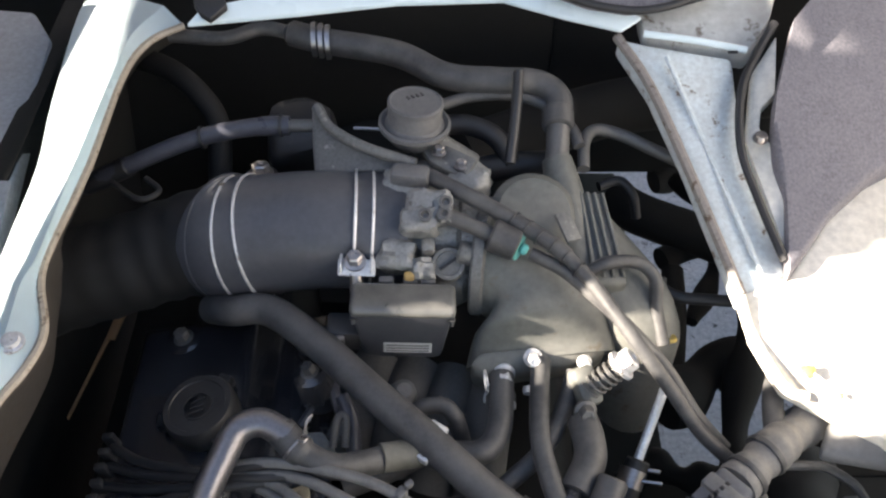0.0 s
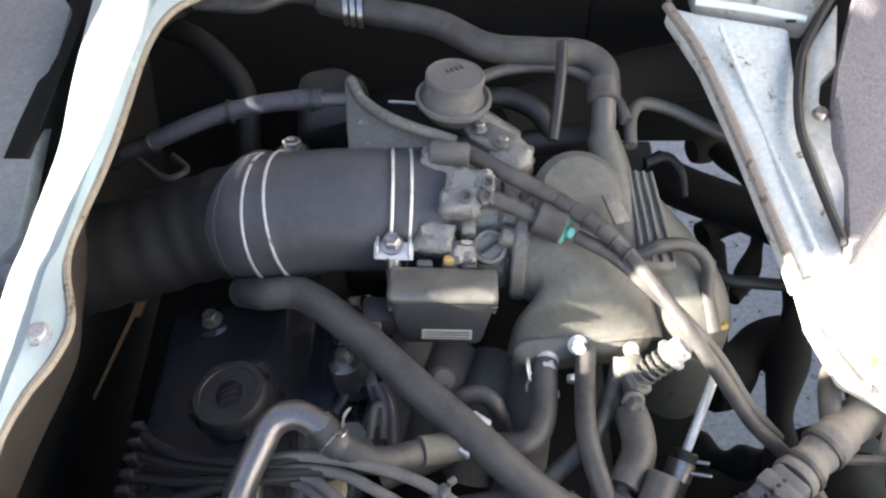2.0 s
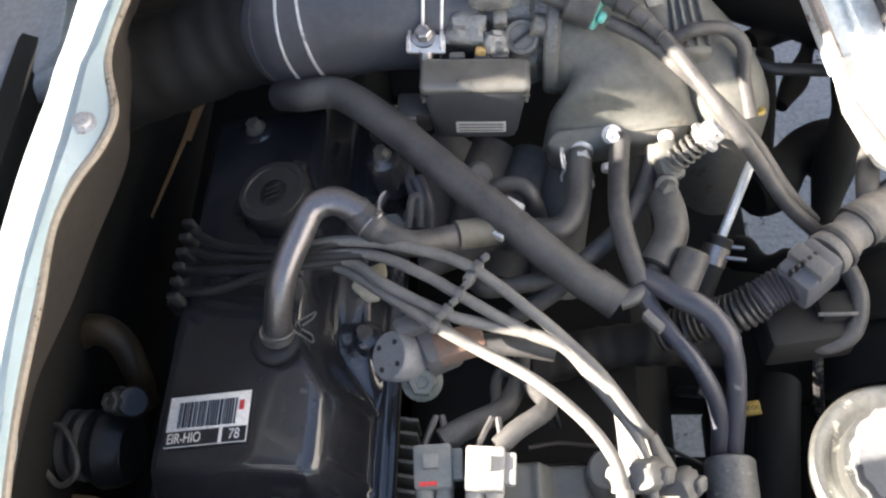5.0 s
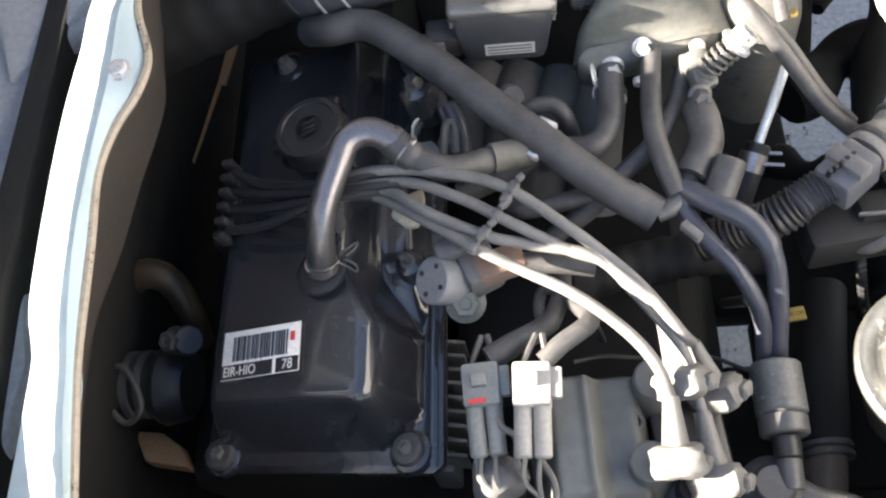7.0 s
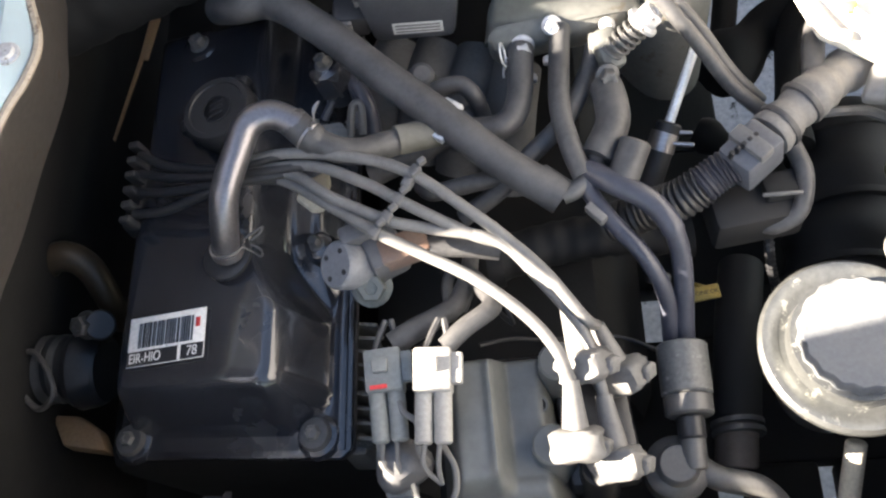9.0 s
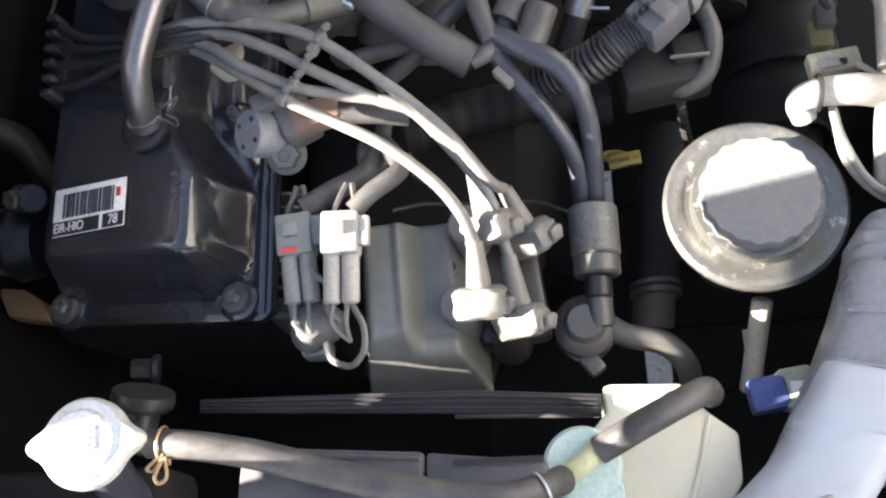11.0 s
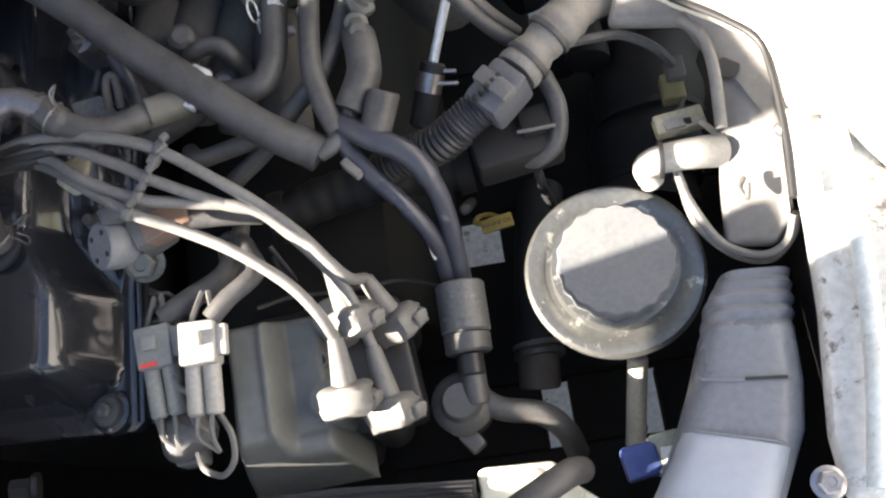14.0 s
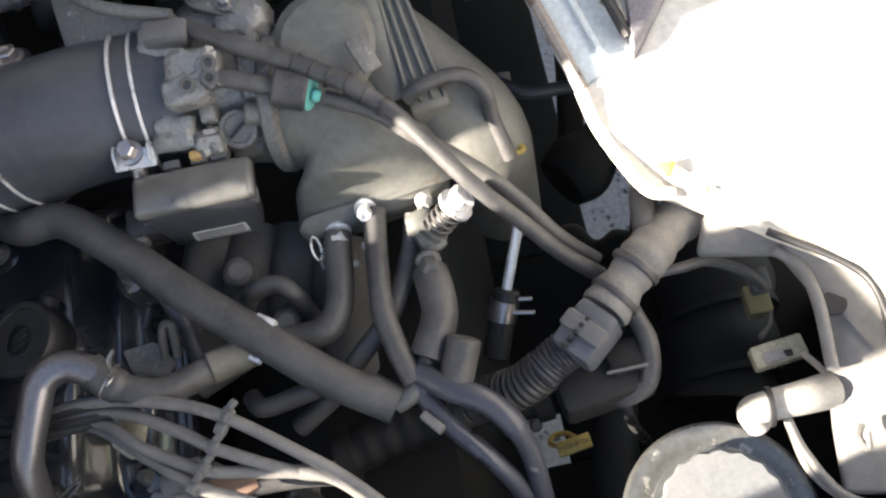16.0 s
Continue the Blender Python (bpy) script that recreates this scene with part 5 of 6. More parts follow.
hose_thing("wire_conduit", [(-0.051, 0.204, 0.775), (-0.035, 0.214, 0.775), (-0.013, 0.228, 0.770), (-0.006, 0.241, 0.765), (-0.001, 0.259, 0.760), (0.001, 0.281, 0.755)], lambda t: 0.0085 - 0.003 * t, RUBBER, "grey taped wire conduit behind the plugs", "wire conduit")
hose_thing("wire_conduit", [(-0.015, 0.196, 0.787), (-0.003, 0.207, 0.788), (0.016, 0.223, 0.785), (0.008, 0.243, 0.770), (-0.001, 0.257, 0.760)], 0.0065, RUBBER, "grey taped wire conduit behind the plugs", "wire conduit")
kn = thing("wire_grommet", (-0.056, 0.140, 0.700), "dusty grey grommet with looped wires", "grommet")
part("knob", lathe([(0, 0), (0.016, 0), (0.019, 0.008), (0.017, 0.02), (0.01, 0.028), (0, 0.03)], Matrix.Translation((-0.050, 0.136, 0.735)) @ pose(0, 0, 0, 15, 0, 0), 20, wave=lambda a, h: 1 + 0.12 * math.cos(3 * a)), PLASTIC_GREY, kn)
part("foot", rbox((0.02, 0.012, 0.02), Matrix.Translation((-0.052, 0.119, 0.730)), 0.003), PLUG_GREY, kn)
part("wire_loop", tube([(-0.021, 0.140, 0.765), (-0.013, 0.124, 0.765), (-0.014, 0.109, 0.760), (-0.024, 0.101, 0.755), (-0.038, 0.108, 0.750), (-0.043, 0.122, 0.750)], 0.0022, seg=7), LEAD, kn)
part("wire_loop", tube([(-0.047, 0.166, 0.775), (-0.043, 0.158, 0.775), (-0.035, 0.151, 0.775), (-0.035, 0.136, 0.770), (-0.030, 0.129, 0.760)], 0.0022, seg=7), LEAD, kn)
part("wire_loop", tube([(-0.061, 0.143, 0.768), (-0.059, 0.128, 0.760), (-0.051, 0.126, 0.750)], 0.002, seg=7), LEAD, kn)
fr = thing("cam_cover_ribs", (-0.103, 0.218, 0.660), "finned side casting beside the valve cover", "finned casting")
for k in range(9):
    a = Vector((-0.095, 0.250, 0.700)).lerp(Vector((-0.094, 0.164, 0.700)), k / 8)
    part("fin", rbox((0.03, 0.003, 0.03), Matrix.Translation(a) @ pose(0.004, 0, -0.012, 0, 0, -8), 0.001), CASTING, fr)
part("fin_base", plate([(-0.109, 0.268, 0.680), (-0.088, 0.256, 0.680), (-0.087, 0.157, 0.680), (-0.106, 0.158, 0.680)], 0.05, (0, 0, -1), 0.003), CASTING, fr)
# ---- hoses behind the distributor ----
hp = thing("hose_pair", (0.115, 0.304, 0.740), "two dark blue rubber hoses running to the coupling", "hose pair")
part("inner_hose", tube([(0.083, 0.307, 0.790), (0.085, 0.298, 0.785), (0.098, 0.278, 0.780), (0.116, 0.258, 0.770), (0.130, 0.239, 0.745), (0.134, 0.218, 0.710)], 0.006), HOSE_BLUE, hp)
part("outer_hose", tube([(0.084, 0.313, 0.792), (0.101, 0.299, 0.795), (0.122, 0.287, 0.790), (0.136, 0.270, 0.780), (0.142, 0.251, 0.755), (0.143, 0.217, 0.710)], lambda t: 0.008 if t < 0.45 else 0.0068), HOSE_BLUE, hp)
part("hose_clip", rbox((0.016, 0.006, 0.008), Matrix.Translation((0.087, 0.282, 0.787)) @ pose(0, 0, 0, 0, 0, -50), 0.001), LEAD, hp)
tp = thing("tee_pipe", (0.094, 0.333, 0.740), "dark metal pipe joining the hoses", "pipe")
part("bend", tube([(0.066, 0.298, 0.786), (0.077, 0.302, 0.788), (0.087, 0.313, 0.790), (0.091, 0.324, 0.790)], 0.0064), PIPE_GREY, tp)
part("cross_arm", tube([(0.087, 0.312, 0.792), (0.098, 0.304, 0.792), (0.110, 0.296, 0.790)], 0.0075), RUBBER_DARK, tp)
part("short_hose", tube([(0.091, 0.321, 0.792), (0.103, 0.344, 0.795), (0.104, 0.362, 0.795), (0.102, 0.378, 0.792)], 0.0118, seg=18), RUBBER, tp, "thick grey hose")
part("rubber_stub", cyl((0.104, 0.299, 0.790), (0.117, 0.326, 0.803), 0.0108, seg=22), RUBBER, tp, "grey rubber stub hose")
hose_thing("vacuum_hose", [(0.074, 0.426, 0.800), (0.071, 0.397, 0.800), (0.069, 0.359, 0.800), (0.074, 0.329, 0.797), (0.081, 0.308, 0.792)], 0.0075, RUBBER, "dusty grey vacuum hose from the plenum", group="vacuum hoses")
hose_thing("vacuum_hose", [(0.099, 0.419, 0.795), (0.091, 0.394, 0.790), (0.072, 0.359, 0.785), (0.045, 0.335, 0.778), (0.023, 0.318, 0.765), (-0.005, 0.306, 0.750)], 0.0068, RUBBER, "dusty grey vacuum hose from the plenum", group="vacuum hoses")
hose_thing("vacuum_hose", [(0.025, 0.325, 0.772), (0.003, 0.321, 0.772), (-0.023, 0.319, 0.768), (-0.033, 0.330, 0.760)], 0.0065, RUBBER, "dusty grey vacuum hose low beside the leads", group="vacuum hoses")
hose_thing("vacuum_hose", [(-0.028, 0.391, 0.770), (-0.017, 0.394, 0.785), (0.000, 0.394, 0.788), (0.010, 0.386, 0.782), (0.016, 0.375, 0.760)], 0.0065, RUBBER, "dusty grey looped vacuum hose under the diagonal hose", group="vacuum hoses")
hose_thing("wire_harness", [(-0.075, 0.401, 0.790), (-0.068, 0.385, 0.785), (-0.066, 0.370, 0.770), (-0.066, 0.357, 0.750)], 0.006, HOSE_BLUE, "dark wire harness between engine covers", "wire harness")
fi = thing("plenum_fittings", (0.093, 0.426, 0.780), "bright hose fittings and bolts on the plenum", "hose fittings")
for c, a, r in (((0.068, 0.430, 0.800), (0, -0.6, 0.5), 0.0054), ((0.107, 0.427, 0.798), (0, -0.6, 0.5), 0.0042), ((0.046, 0.423, 0.790), (0, -0.8, 0.3), 0.0066)):
    f = part("fitting", hexagon(frame_at(c, a), r, 0.014), ZINC, fi, "bright zinc fitting")
    band(Vector(c) + Vector((0, -0.022, -0.012)), (0, 1, 0.4), r + 0.0012, 0.005, f, ZINC)
s0, s1 = Vector((0.106, 0.398, 0.803)), Vector((0.131, 0.405, 0.828))
part("spring_post", cyl(s0, s1, 0.0045), PIPE_GREY, fi)
part("spring", tube([s0.lerp(s1, k / 48) + (frame_at((0, 0, 0), s1 - s0) @ Vector((0.0085 * math.cos(k * 0.9), 0.0085 * math.sin(k * 0.9), 0))) for k in range(44)], 0.0012, seg=6, n=2), PIPE_GREY, fi, "coiled steel spring")
part("spring_cap", hexagon(frame_at(s0.lerp(s1, 0.86), s1 - s0), 0.0088, 0.013), ZINC, fi, "bright hexagon cap")
part("valve_body", rbox((0.018, 0.03, 0.022), Matrix.Translation((0.105, 0.403, 0.800)) @ pose(0, 0, 0, 30, 0, 20), 0.005), PLENUM, fi)
part("drain_nut", hexagon(frame_at((0.103, 0.383, 0.800), (0.1, -0.8, 0.5)), 0.0062, 0.012), PIPE_GREY, fi)
ring_clip((0.032, 0.408, 0.800), (1, 0, 0.2), 0.008, fi)
rod = thing("dipstick_tube", (0.130, 0.333, 0.726), "bright steel rod with a clamp and rubber sleeve", "metal rod")
part("rod", cyl((0.170, 0.417, 0.779), (0.146, 0.368, 0.748), 0.0036), mat("bright_rod", (0.75, 0.78, 0.8), 0.3, 0.4), rod)
part("sleeve", cyl((0.148, 0.371, 0.750), (0.130, 0.333, 0.726), 0.0092), RUBBER_DARK, rod)
cl = part("clamp", lathe([(0.0092, -0.010), (0.0104, -0.010), (0.0104, 0.004), (0.0092, 0.004)], frame_at((0.143, 0.362, 0.744), (0.374, 0.783, 0.498)), 22), STEEL, rod)
for k in (-1, 1):
    part("clamp_ear", cyl(Vector((0.143, 0.360, 0.743)) + Vector((0.004, 0.005 * k, 0.004)), Vector((0.143, 0.360, 0.743)) + Vector((0.020, 0.005 * k - 0.004, 0.006)), 0.0017, seg=8), STEEL, cl)

# ---- control cables ----
tcb = thing("throttle_cable", (0.088, 0.495, 0.850), "long dusty throttle cable sheath over the plenum", "cable")
part("sheath", tube([(-0.012, 0.535, 0.890), (0.010, 0.516, 0.893), (0.050, 0.494, 0.885), (0.083, 0.474, 0.875), (0.107, 0.453, 0.862), (0.141, 0.410, 0.840), (0.167, 0.390, 0.810), (0.188, 0.374, 0.785), (0.210, 0.359, 0.770)], lambda t: 0.0062 if t < 0.4 else 0.0054, n=10), RUBBER, tcb)
for p in ((0.052, 0.493, 0.885), (0.062, 0.487, 0.882), (0.071, 0.481, 0.879), (0.081, 0.475, 0.876), (0.090, 0.468, 0.871), (0.099, 0.460, 0.867)):
    band(p, (0.72, -0.66, -0.2), 0.0056, 0.0012, tcb, PLASTIC, "spiral_wrap")
part("cable_end", rbox((0.03, 0.016, 0.016), Matrix.Translation((-0.025, 0.531, 0.892)) @ pose(0, 0, 0, 0, 0, -8), 0.004), PLASTIC_GREY, tcb)
tc = thing("vacuum_line", (0.053, 0.505, 0.850), "rubber vacuum line with a turquoise plug", "vacuum line")
part("line", tube([(-0.005, 0.495, 0.890), (0.014, 0.491, 0.885), (0.036, 0.484, 0.878)], 0.006), RUBBER, tc)
part("rubber_boot", cyl((0.035, 0.485, 0.878), (0.055, 0.479, 0.872), 0.0125, seg=24), RUBBER, tc)
part("turquoise_plug", cyl((0.055, 0.479, 0.872), (0.057, 0.478, 0.872), 0.0112, seg=28, edge=0.0006), TURQUOISE, tc, "turquoise plastic retainer")
part("turquoise_nib", cyl((0.057, 0.477, 0.872), (0.062, 0.475, 0.870), 0.0042), TURQUOISE, tc)
part("line_onward", tube([(0.064, 0.475, 0.868), (0.090, 0.464, 0.860), (0.114, 0.445, 0.850), (0.139, 0.430, 0.832), (0.164, 0.411, 0.812), (0.188, 0.387, 0.785), (0.210, 0.372, 0.765)], 0.0052, n=8), RUBBER, tc)
cw = thing("cable_clip", (0.184, 0.476, 0.760), "bent wire clip on the cable", "clip")
part("wire", tube([(0.148, 0.455, 0.800), (0.160, 0.453, 0.800), (0.174, 0.451, 0.800), (0.178, 0.446, 0.800), (0.167, 0.444, 0.800)], 0.0022, seg=8), YELLOW, cw)

# ---- behind the throttle ----
hose_thing("heater_hose", [(-0.237, 0.700, 0.900), (-0.188, 0.696, 0.900), (-0.155, 0.710, 0.900), (-0.104, 0.692, 0.900), (-0.040, 0.674, 0.900), (0.003, 0.643, 0.900), (0.045, 0.637, 0.900), (0.078, 0.640, 0.895), (0.095, 0.626, 0.890), (0.093, 0.596, 0.885)], lambda t: 0.0062 if t < 0.27 else 0.0112, RUBBER, "long dusty heater hose along the bulkhead", n=10, seg=18)
ph = thing("plenum_pipe", (0.100, 0.623, 0.820), "grey metal pipe rising from the plenum", "pipe")
part("upright", cyl((0.094, 0.603, 0.885), (0.091, 0.565, 0.865), 0.0095), PIPE_GREY, ph)
part("ferrule", cyl((0.094, 0.614, 0.888), (0.093, 0.597, 0.883), 0.013), RUBBER, ph)
hcl = thing("hose_clamp", (-0.110, 0.720, 0.880), "ribbed hose clamp on the heater hose", "hose clamp")
for k in range(3):
    band(Vector((-0.111, 0.694, 0.900)).lerp(Vector((-0.099, 0.690, 0.900)), k / 2), (1, 0.05, 0), 0.0135, 0.004, hcl, STEEL)
hose_thing("brake_pipe", [(-0.006, 0.615, 0.890), (0.021, 0.628, 0.890), (0.054, 0.631, 0.890), (0.082, 0.625, 0.885), (0.104, 0.602, 0.880), (0.110, 0.584, 0.875)], 0.0048, RUBBER, "thin rubber pipe behind the throttle body", "pipe")
hose_thing("brake_pipe", [(-0.002, 0.616, 0.870), (0.022, 0.616, 0.870), (0.045, 0.605, 0.865), (0.057, 0.591, 0.850)], 0.0085, RUBBER_DARK, "thin rubber pipe behind the throttle body", "pipe")
hose_thing("brake_pipe", [(0.113, 0.568, 0.865), (0.116, 0.596, 0.870), (0.127, 0.610, 0.870), (0.149, 0.609, 0.865), (0.171, 0.599, 0.860), (0.202, 0.589, 0.850)], 0.0052, PIPE_GREY, "bent grey pipe beside the bulkhead", "pipe")
hose_thing("strap", [(0.061, 0.629, 0.915), (0.058, 0.596, 0.900), (0.053, 0.564, 0.875)], 0.0045, PLASTIC, "dark plastic strap round the heater hose", "strap")
hose_thing("lower_pipe", [(0.022, 0.591, 0.840), (0.055, 0.593, 0.845), (0.093, 0.596, 0.845)], 0.0115, RUBBER_DARK, "thick dark pipe behind the plenum", "pipe")
sv = thing("servo_hose", (-0.302, 0.584, 0.820), "dark blue-black rubber hose clipped to the bracket", "hose")
part("hose_body", tube([(-0.124, 0.598, 0.885), (-0.140, 0.598, 0.885), (-0.176, 0.597, 0.880), (-0.214, 0.593, 0.870), (-0.266, 0.584, 0.850), (-0.302, 0.584, 0.830)], lambda t: 0.0080 if t < 0.12 else 0.0074, n=10, seg=16), HOSE_BLUE, sv)
part("ferrule", cyl((-0.100, 0.598, 0.885), (-0.126, 0.598, 0.885), 0.0052, seg=16), PIPE_GREY, sv, "dull steel ferrule")
for p, a in (((-0.131, 0.598, 0.885), (1, 0, 0)), ((-0.196, 0.595, 0.875), (0.97, 0.05, 0.2))):
    band(p, a, 0.0082, 0.0025, sv, RUBBER_DARK, "hose_band")
part("tip_sleeve", cyl((-0.258, 0.585, 0.853), (-0.300, 0.584, 0.831), 0.0088, seg=16), RUBBER_DARK, sv)
hose_thing("wheel_arch_pipe", [(-0.292, 0.750, 0.840), (-0.255, 0.729, 0.840), (-0.227, 0.708, 0.830), (-0.209, 0.687, 0.810), (-0.204, 0.640, 0.780), (-0.204, 0.600, 0.72)], 0.011, NEAR_BLACK, "dark pipe along the bay wall", "pipe")
bk = thing("pipe_bracket", (-0.072, 0.637, 0.820), "dusty grey sheet metal bracket", "bracket")
part("web", plate([(-0.106, 0.609, 0.895), (-0.098, 0.608, 0.895), (-0.091, 0.589, 0.893), (-0.064, 0.567, 0.893), (-0.020, 0.549, 0.890), (-0.020, 0.545, 0.888), (-0.041, 0.545, 0.885), (-0.082, 0.551, 0.875), (-0.101, 0.554, 0.875), (-0.104, 0.579, 0.885)], 0.012, (0, 0.3, -1), 0.003), CASTING, bk)
part("lip", tube([(-0.101, 0.603, 0.900), (-0.089, 0.581, 0.898), (-0.063, 0.559, 0.898), (-0.021, 0.544, 0.893)], 0.0045, seg=10), CASTING, bk)
part("pin", cyl((-0.073, 0.601, 0.880), (-0.048, 0.599, 0.880), 0.0013, seg=8), ZINC, bk)
part("rear_block", plate([(-0.158, 0.675, 0.850), (-0.124, 0.687, 0.850), (-0.097, 0.671, 0.850), (-0.090, 0.630, 0.840), (-0.155, 0.623, 0.820)], 0.05, (0, 0.2, -1), 0.012), PLASTIC, bk)
ic = thing("idle_valve", (-0.023, 0.622, 0.860), "round dusty grey valve can with a flanged base", "valve")
IV = frame_at((-0.021, 0.583, 0.922), (0.06, 0.10, 1))
part("can", lathe([(0, -0.03), (0.0212, -0.03), (0.0212, -0.003), (0.0195, 0), (0.0, 0.0005)], IV, 36), PLASTIC_GREY, ic)
part("rim", lathe([(0.0210, -0.004), (0.0218, -0.004), (0.0218, -0.0), (0.0202, 0.001), (0.0194, 0.0003)], IV, 36), PLASTIC_GREY, ic)
part("flange", lathe([(0, -0.036), (0.018, -0.036), (0.0245, -0.027), (0.0285, -0.022), (0.0285, -0.0185), (0.0265, -0.0175), (0.0235, -0.020), (0.0212, -0.017), (0, -0.017)], IV, 40), PLASTIC_GREY, ic)
part("neck", tube([(-0.020, 0.586, 0.885), (-0.002, 0.572, 0.880), (0.021, 0.568, 0.865)], 0.014, seg=16), CASTING, ic)
part("mount_plate", plate([(-0.017, 0.564, 0.892), (-0.004, 0.568, 0.892), (0.024, 0.547, 0.886), (0.013, 0.540, 0.884), (-0.010, 0.551, 0.890)], 0.006, (0, 0, -1), 0.001), CASTING, ic)
for p in ((-0.003, 0.556, 0.893), (0.014, 0.546, 0.888)):
    part("mount_screw", hexagon(Matrix.Translation(p) @ pose(0, 0, 0, -10, 0, 0), 0.0042, 0.006), STEEL, ic)
part("neck_flange", rbox((0.03, 0.016, 0.006), Matrix.Translation((0.011, 0.553, 0.888)) @ pose(0, 0, 0, 20, 0, -35), 0.003), CASTING, ic)
for k in range(4):
    part("stamp_mark", rbox((0.0016, 0.004, 0.0006), IV @ pose(-0.006 + 0.0035 * k, 0.004 + 0.002 * k, 0.0007, 0, 0, 30), 0), PLASTIC, ic)
hose_thing("wire_loop", [(0.111, 0.473, 0.850), (0.125, 0.477, 0.855), (0.148, 0.481, 0.850), (0.161, 0.473, 0.840), (0.163, 0.462, 0.820), (0.169, 0.442, 0.800)], 0.0052, RUBBER, "grey wire loop over the plenum end", "wire")
hose_thing("wire_loop", [(0.172, 0.501, 0.800), (0.188, 0.489, 0.800), (0.210, 0.486, 0.800), (0.245, 0.483, 0.800)], 0.0048, RUBBER_DARK, "dark wire crossing to the body flange", "wire")
hose_thing("wire_loop", [(0.131, 0.584, 0.830), (0.149, 0.591, 0.830), (0.161, 0.584, 0.820), (0.166, 0.577, 0.800)], 0.0042, RUBBER_DARK, "dark wire behind the plenum end", "wire")
hose_thing("loom", [(0.175, 0.508, 0.800), (0.174, 0.487, 0.790), (0.174, 0.464, 0.775)], 0.0065, RUBBER, "grey loom by the plenum end", "wire")

# ---- wiring conduit and plug ----
cd = thing("wiring_conduit", (0.208, 0.341, 0.740), "dusty grey taped wiring conduit with a large plug", "wiring conduit")
part("taped_section", tube([(0.277, 0.391, 0.775), (0.249, 0.368, 0.785), (0.225, 0.347, 0.790), (0.204, 0.328, 0.790)], lambda t: 0.0148 + 0.0011 * math.sin(15 * t) + 0.0006 * math.sin(47 * t), seg=22, n=14), mat("grey_taped_loom", (0.14, 0.135, 0.13), 0.6, dust=0.5, dust_col=(0.22, 0.21, 0.2), bump=0.8), cd)
cdir = (Vector((0.173, 0.303, 0.785)) - Vector((0.206, 0.330, 0.790))).normalized()
cm = frame_at((0.191, 0.315, 0.790), cdir)
NAVY = mat("blue_black_plastic", (0.022, 0.024, 0.034), 0.42, dust=0.25, dust_col=(0.07, 0.07, 0.08))
pg = part("plug_shell", rbox((0.030, 0.028, 0.034), cm, 0.004), mat("slate_plug", (0.07, 0.077, 0.095), 0.4, dust=0.35, dust_col=(0.14, 0.14, 0.145)), cd)
for k in range(5):
    part("plug_pin", rbox((0.003, 0.003, 0.008), Matrix.Translation(Vector((0.175, 0.307, 0.806)).lerp(Vector((0.192, 0.319, 0.806)), k / 4)) @ pose(0, 0, 0, 0, 0, 40), 0.0005), INK, pg)
part("plug_ledge", rbox((0.010, 0.029, 0.012), cm @ pose(0.0145, 0.0, 0.0), 0.002), PLASTIC_GREY, pg)
part("ribbed_gaiter", tube([(0.184, 0.312, 0.787), (0.172, 0.309, 0.782), (0.158, 0.302, 0.776)], ribbed(0.0118, 0.0016, 9), seg=22, n=24), NAVY, cd)
part("corrugated_tail", tube([(0.160, 0.303, 0.776), (0.145, 0.299, 0.766), (0.124, 0.300, 0.752), (0.098, 0.300, 0.735)], ribbed(0.0125, 0.0020, 16), seg=18, n=24), PLASTIC, cd)
part("branch", tube([(0.242, 0.371, 0.785), (0.246, 0.401, 0.790), (0.257, 0.431, 0.790)], 0.008), RUBBER, cd)
part("thin_branch", tube([(0.235, 0.349, 0.780), (0.258, 0.349, 0.780), (0.279, 0.353, 0.770), (0.300, 0.345, 0.760), (0.313, 0.337, 0.745)], 0.0036, seg=8), RUBBER, cd)
for k, c in enumerate(((0.213, 0.336, 0.790), (0.230, 0.352, 0.790))):
    band(c, cdir, 0.0155, 0.004, cd, RUBBER, "tape_band")
bx = thing("relay_block", (0.217, 0.317, 0.700), "black plastic relay block with a hanging wire", "relay block")
part("block", rbox((0.062, 0.036, 0.035), Matrix.Translation((0.196, 0.297, 0.745)) @ pose(0, 0, 0, 0, 0, 8), 0.005), NEAR_BLACK, bx)
part("block_step", rbox((0.03, 0.02, 0.02), Matrix.Translation((0.215, 0.304, 0.760)) @ pose(0, 0, 0, 0, 0, 8), 0.003), NEAR_BLACK, bx)
part("clip_line", rbox((0.026, 0.002, 0.003), Matrix.Translation((0.211, 0.294, 0.772)), 0.0005), PLASTIC_GREY, bx)
part("loop_wire", tube([(0.222, 0.331, 0.775), (0.228, 0.308, 0.770), (0.223, 0.287, 0.760), (0.209, 0.282, 0.750), (0.200, 0.286, 0.745)], 0.0062), RUBBER, bx)
part("hanging_wire", tube([(0.207, 0.288, 0.730), (0.212, 0.275, 0.700), (0.222, 0.269, 0.660)], ribbed(0.0028, 0.0012, 14), seg=8, n=20), PLASTIC, bx)

# ---- dipstick ----
dp = thing("oil_dipstick", (0.162, 0.292, 0.600), "yellow dipstick handle with raised lettering", "dipstick")
DP = Matrix.Translation((0.171, 0.281, 0.640)) @ pose(0, 0, 0, 8, 0, 8)
part("handle_band", rbox((0.026, 0.0115, 0.004), DP, 0.001), YELLOW, dp, "yellow handle band")
part("handle_ring", tube([DP @ Vector(p) for p in ((-0.011, 0.003, -0.002), (-0.016, 0.007, -0.006), (-0.012, 0.012, -0.012), (-0.003, 0.011, -0.012), (0.003, 0.005, -0.004))], 0.0022, seg=8), YELLOW, dp)
letters("ENGINE OIL", DP @ pose(0, 0, 0.0021), 0.0046, INK, dp)
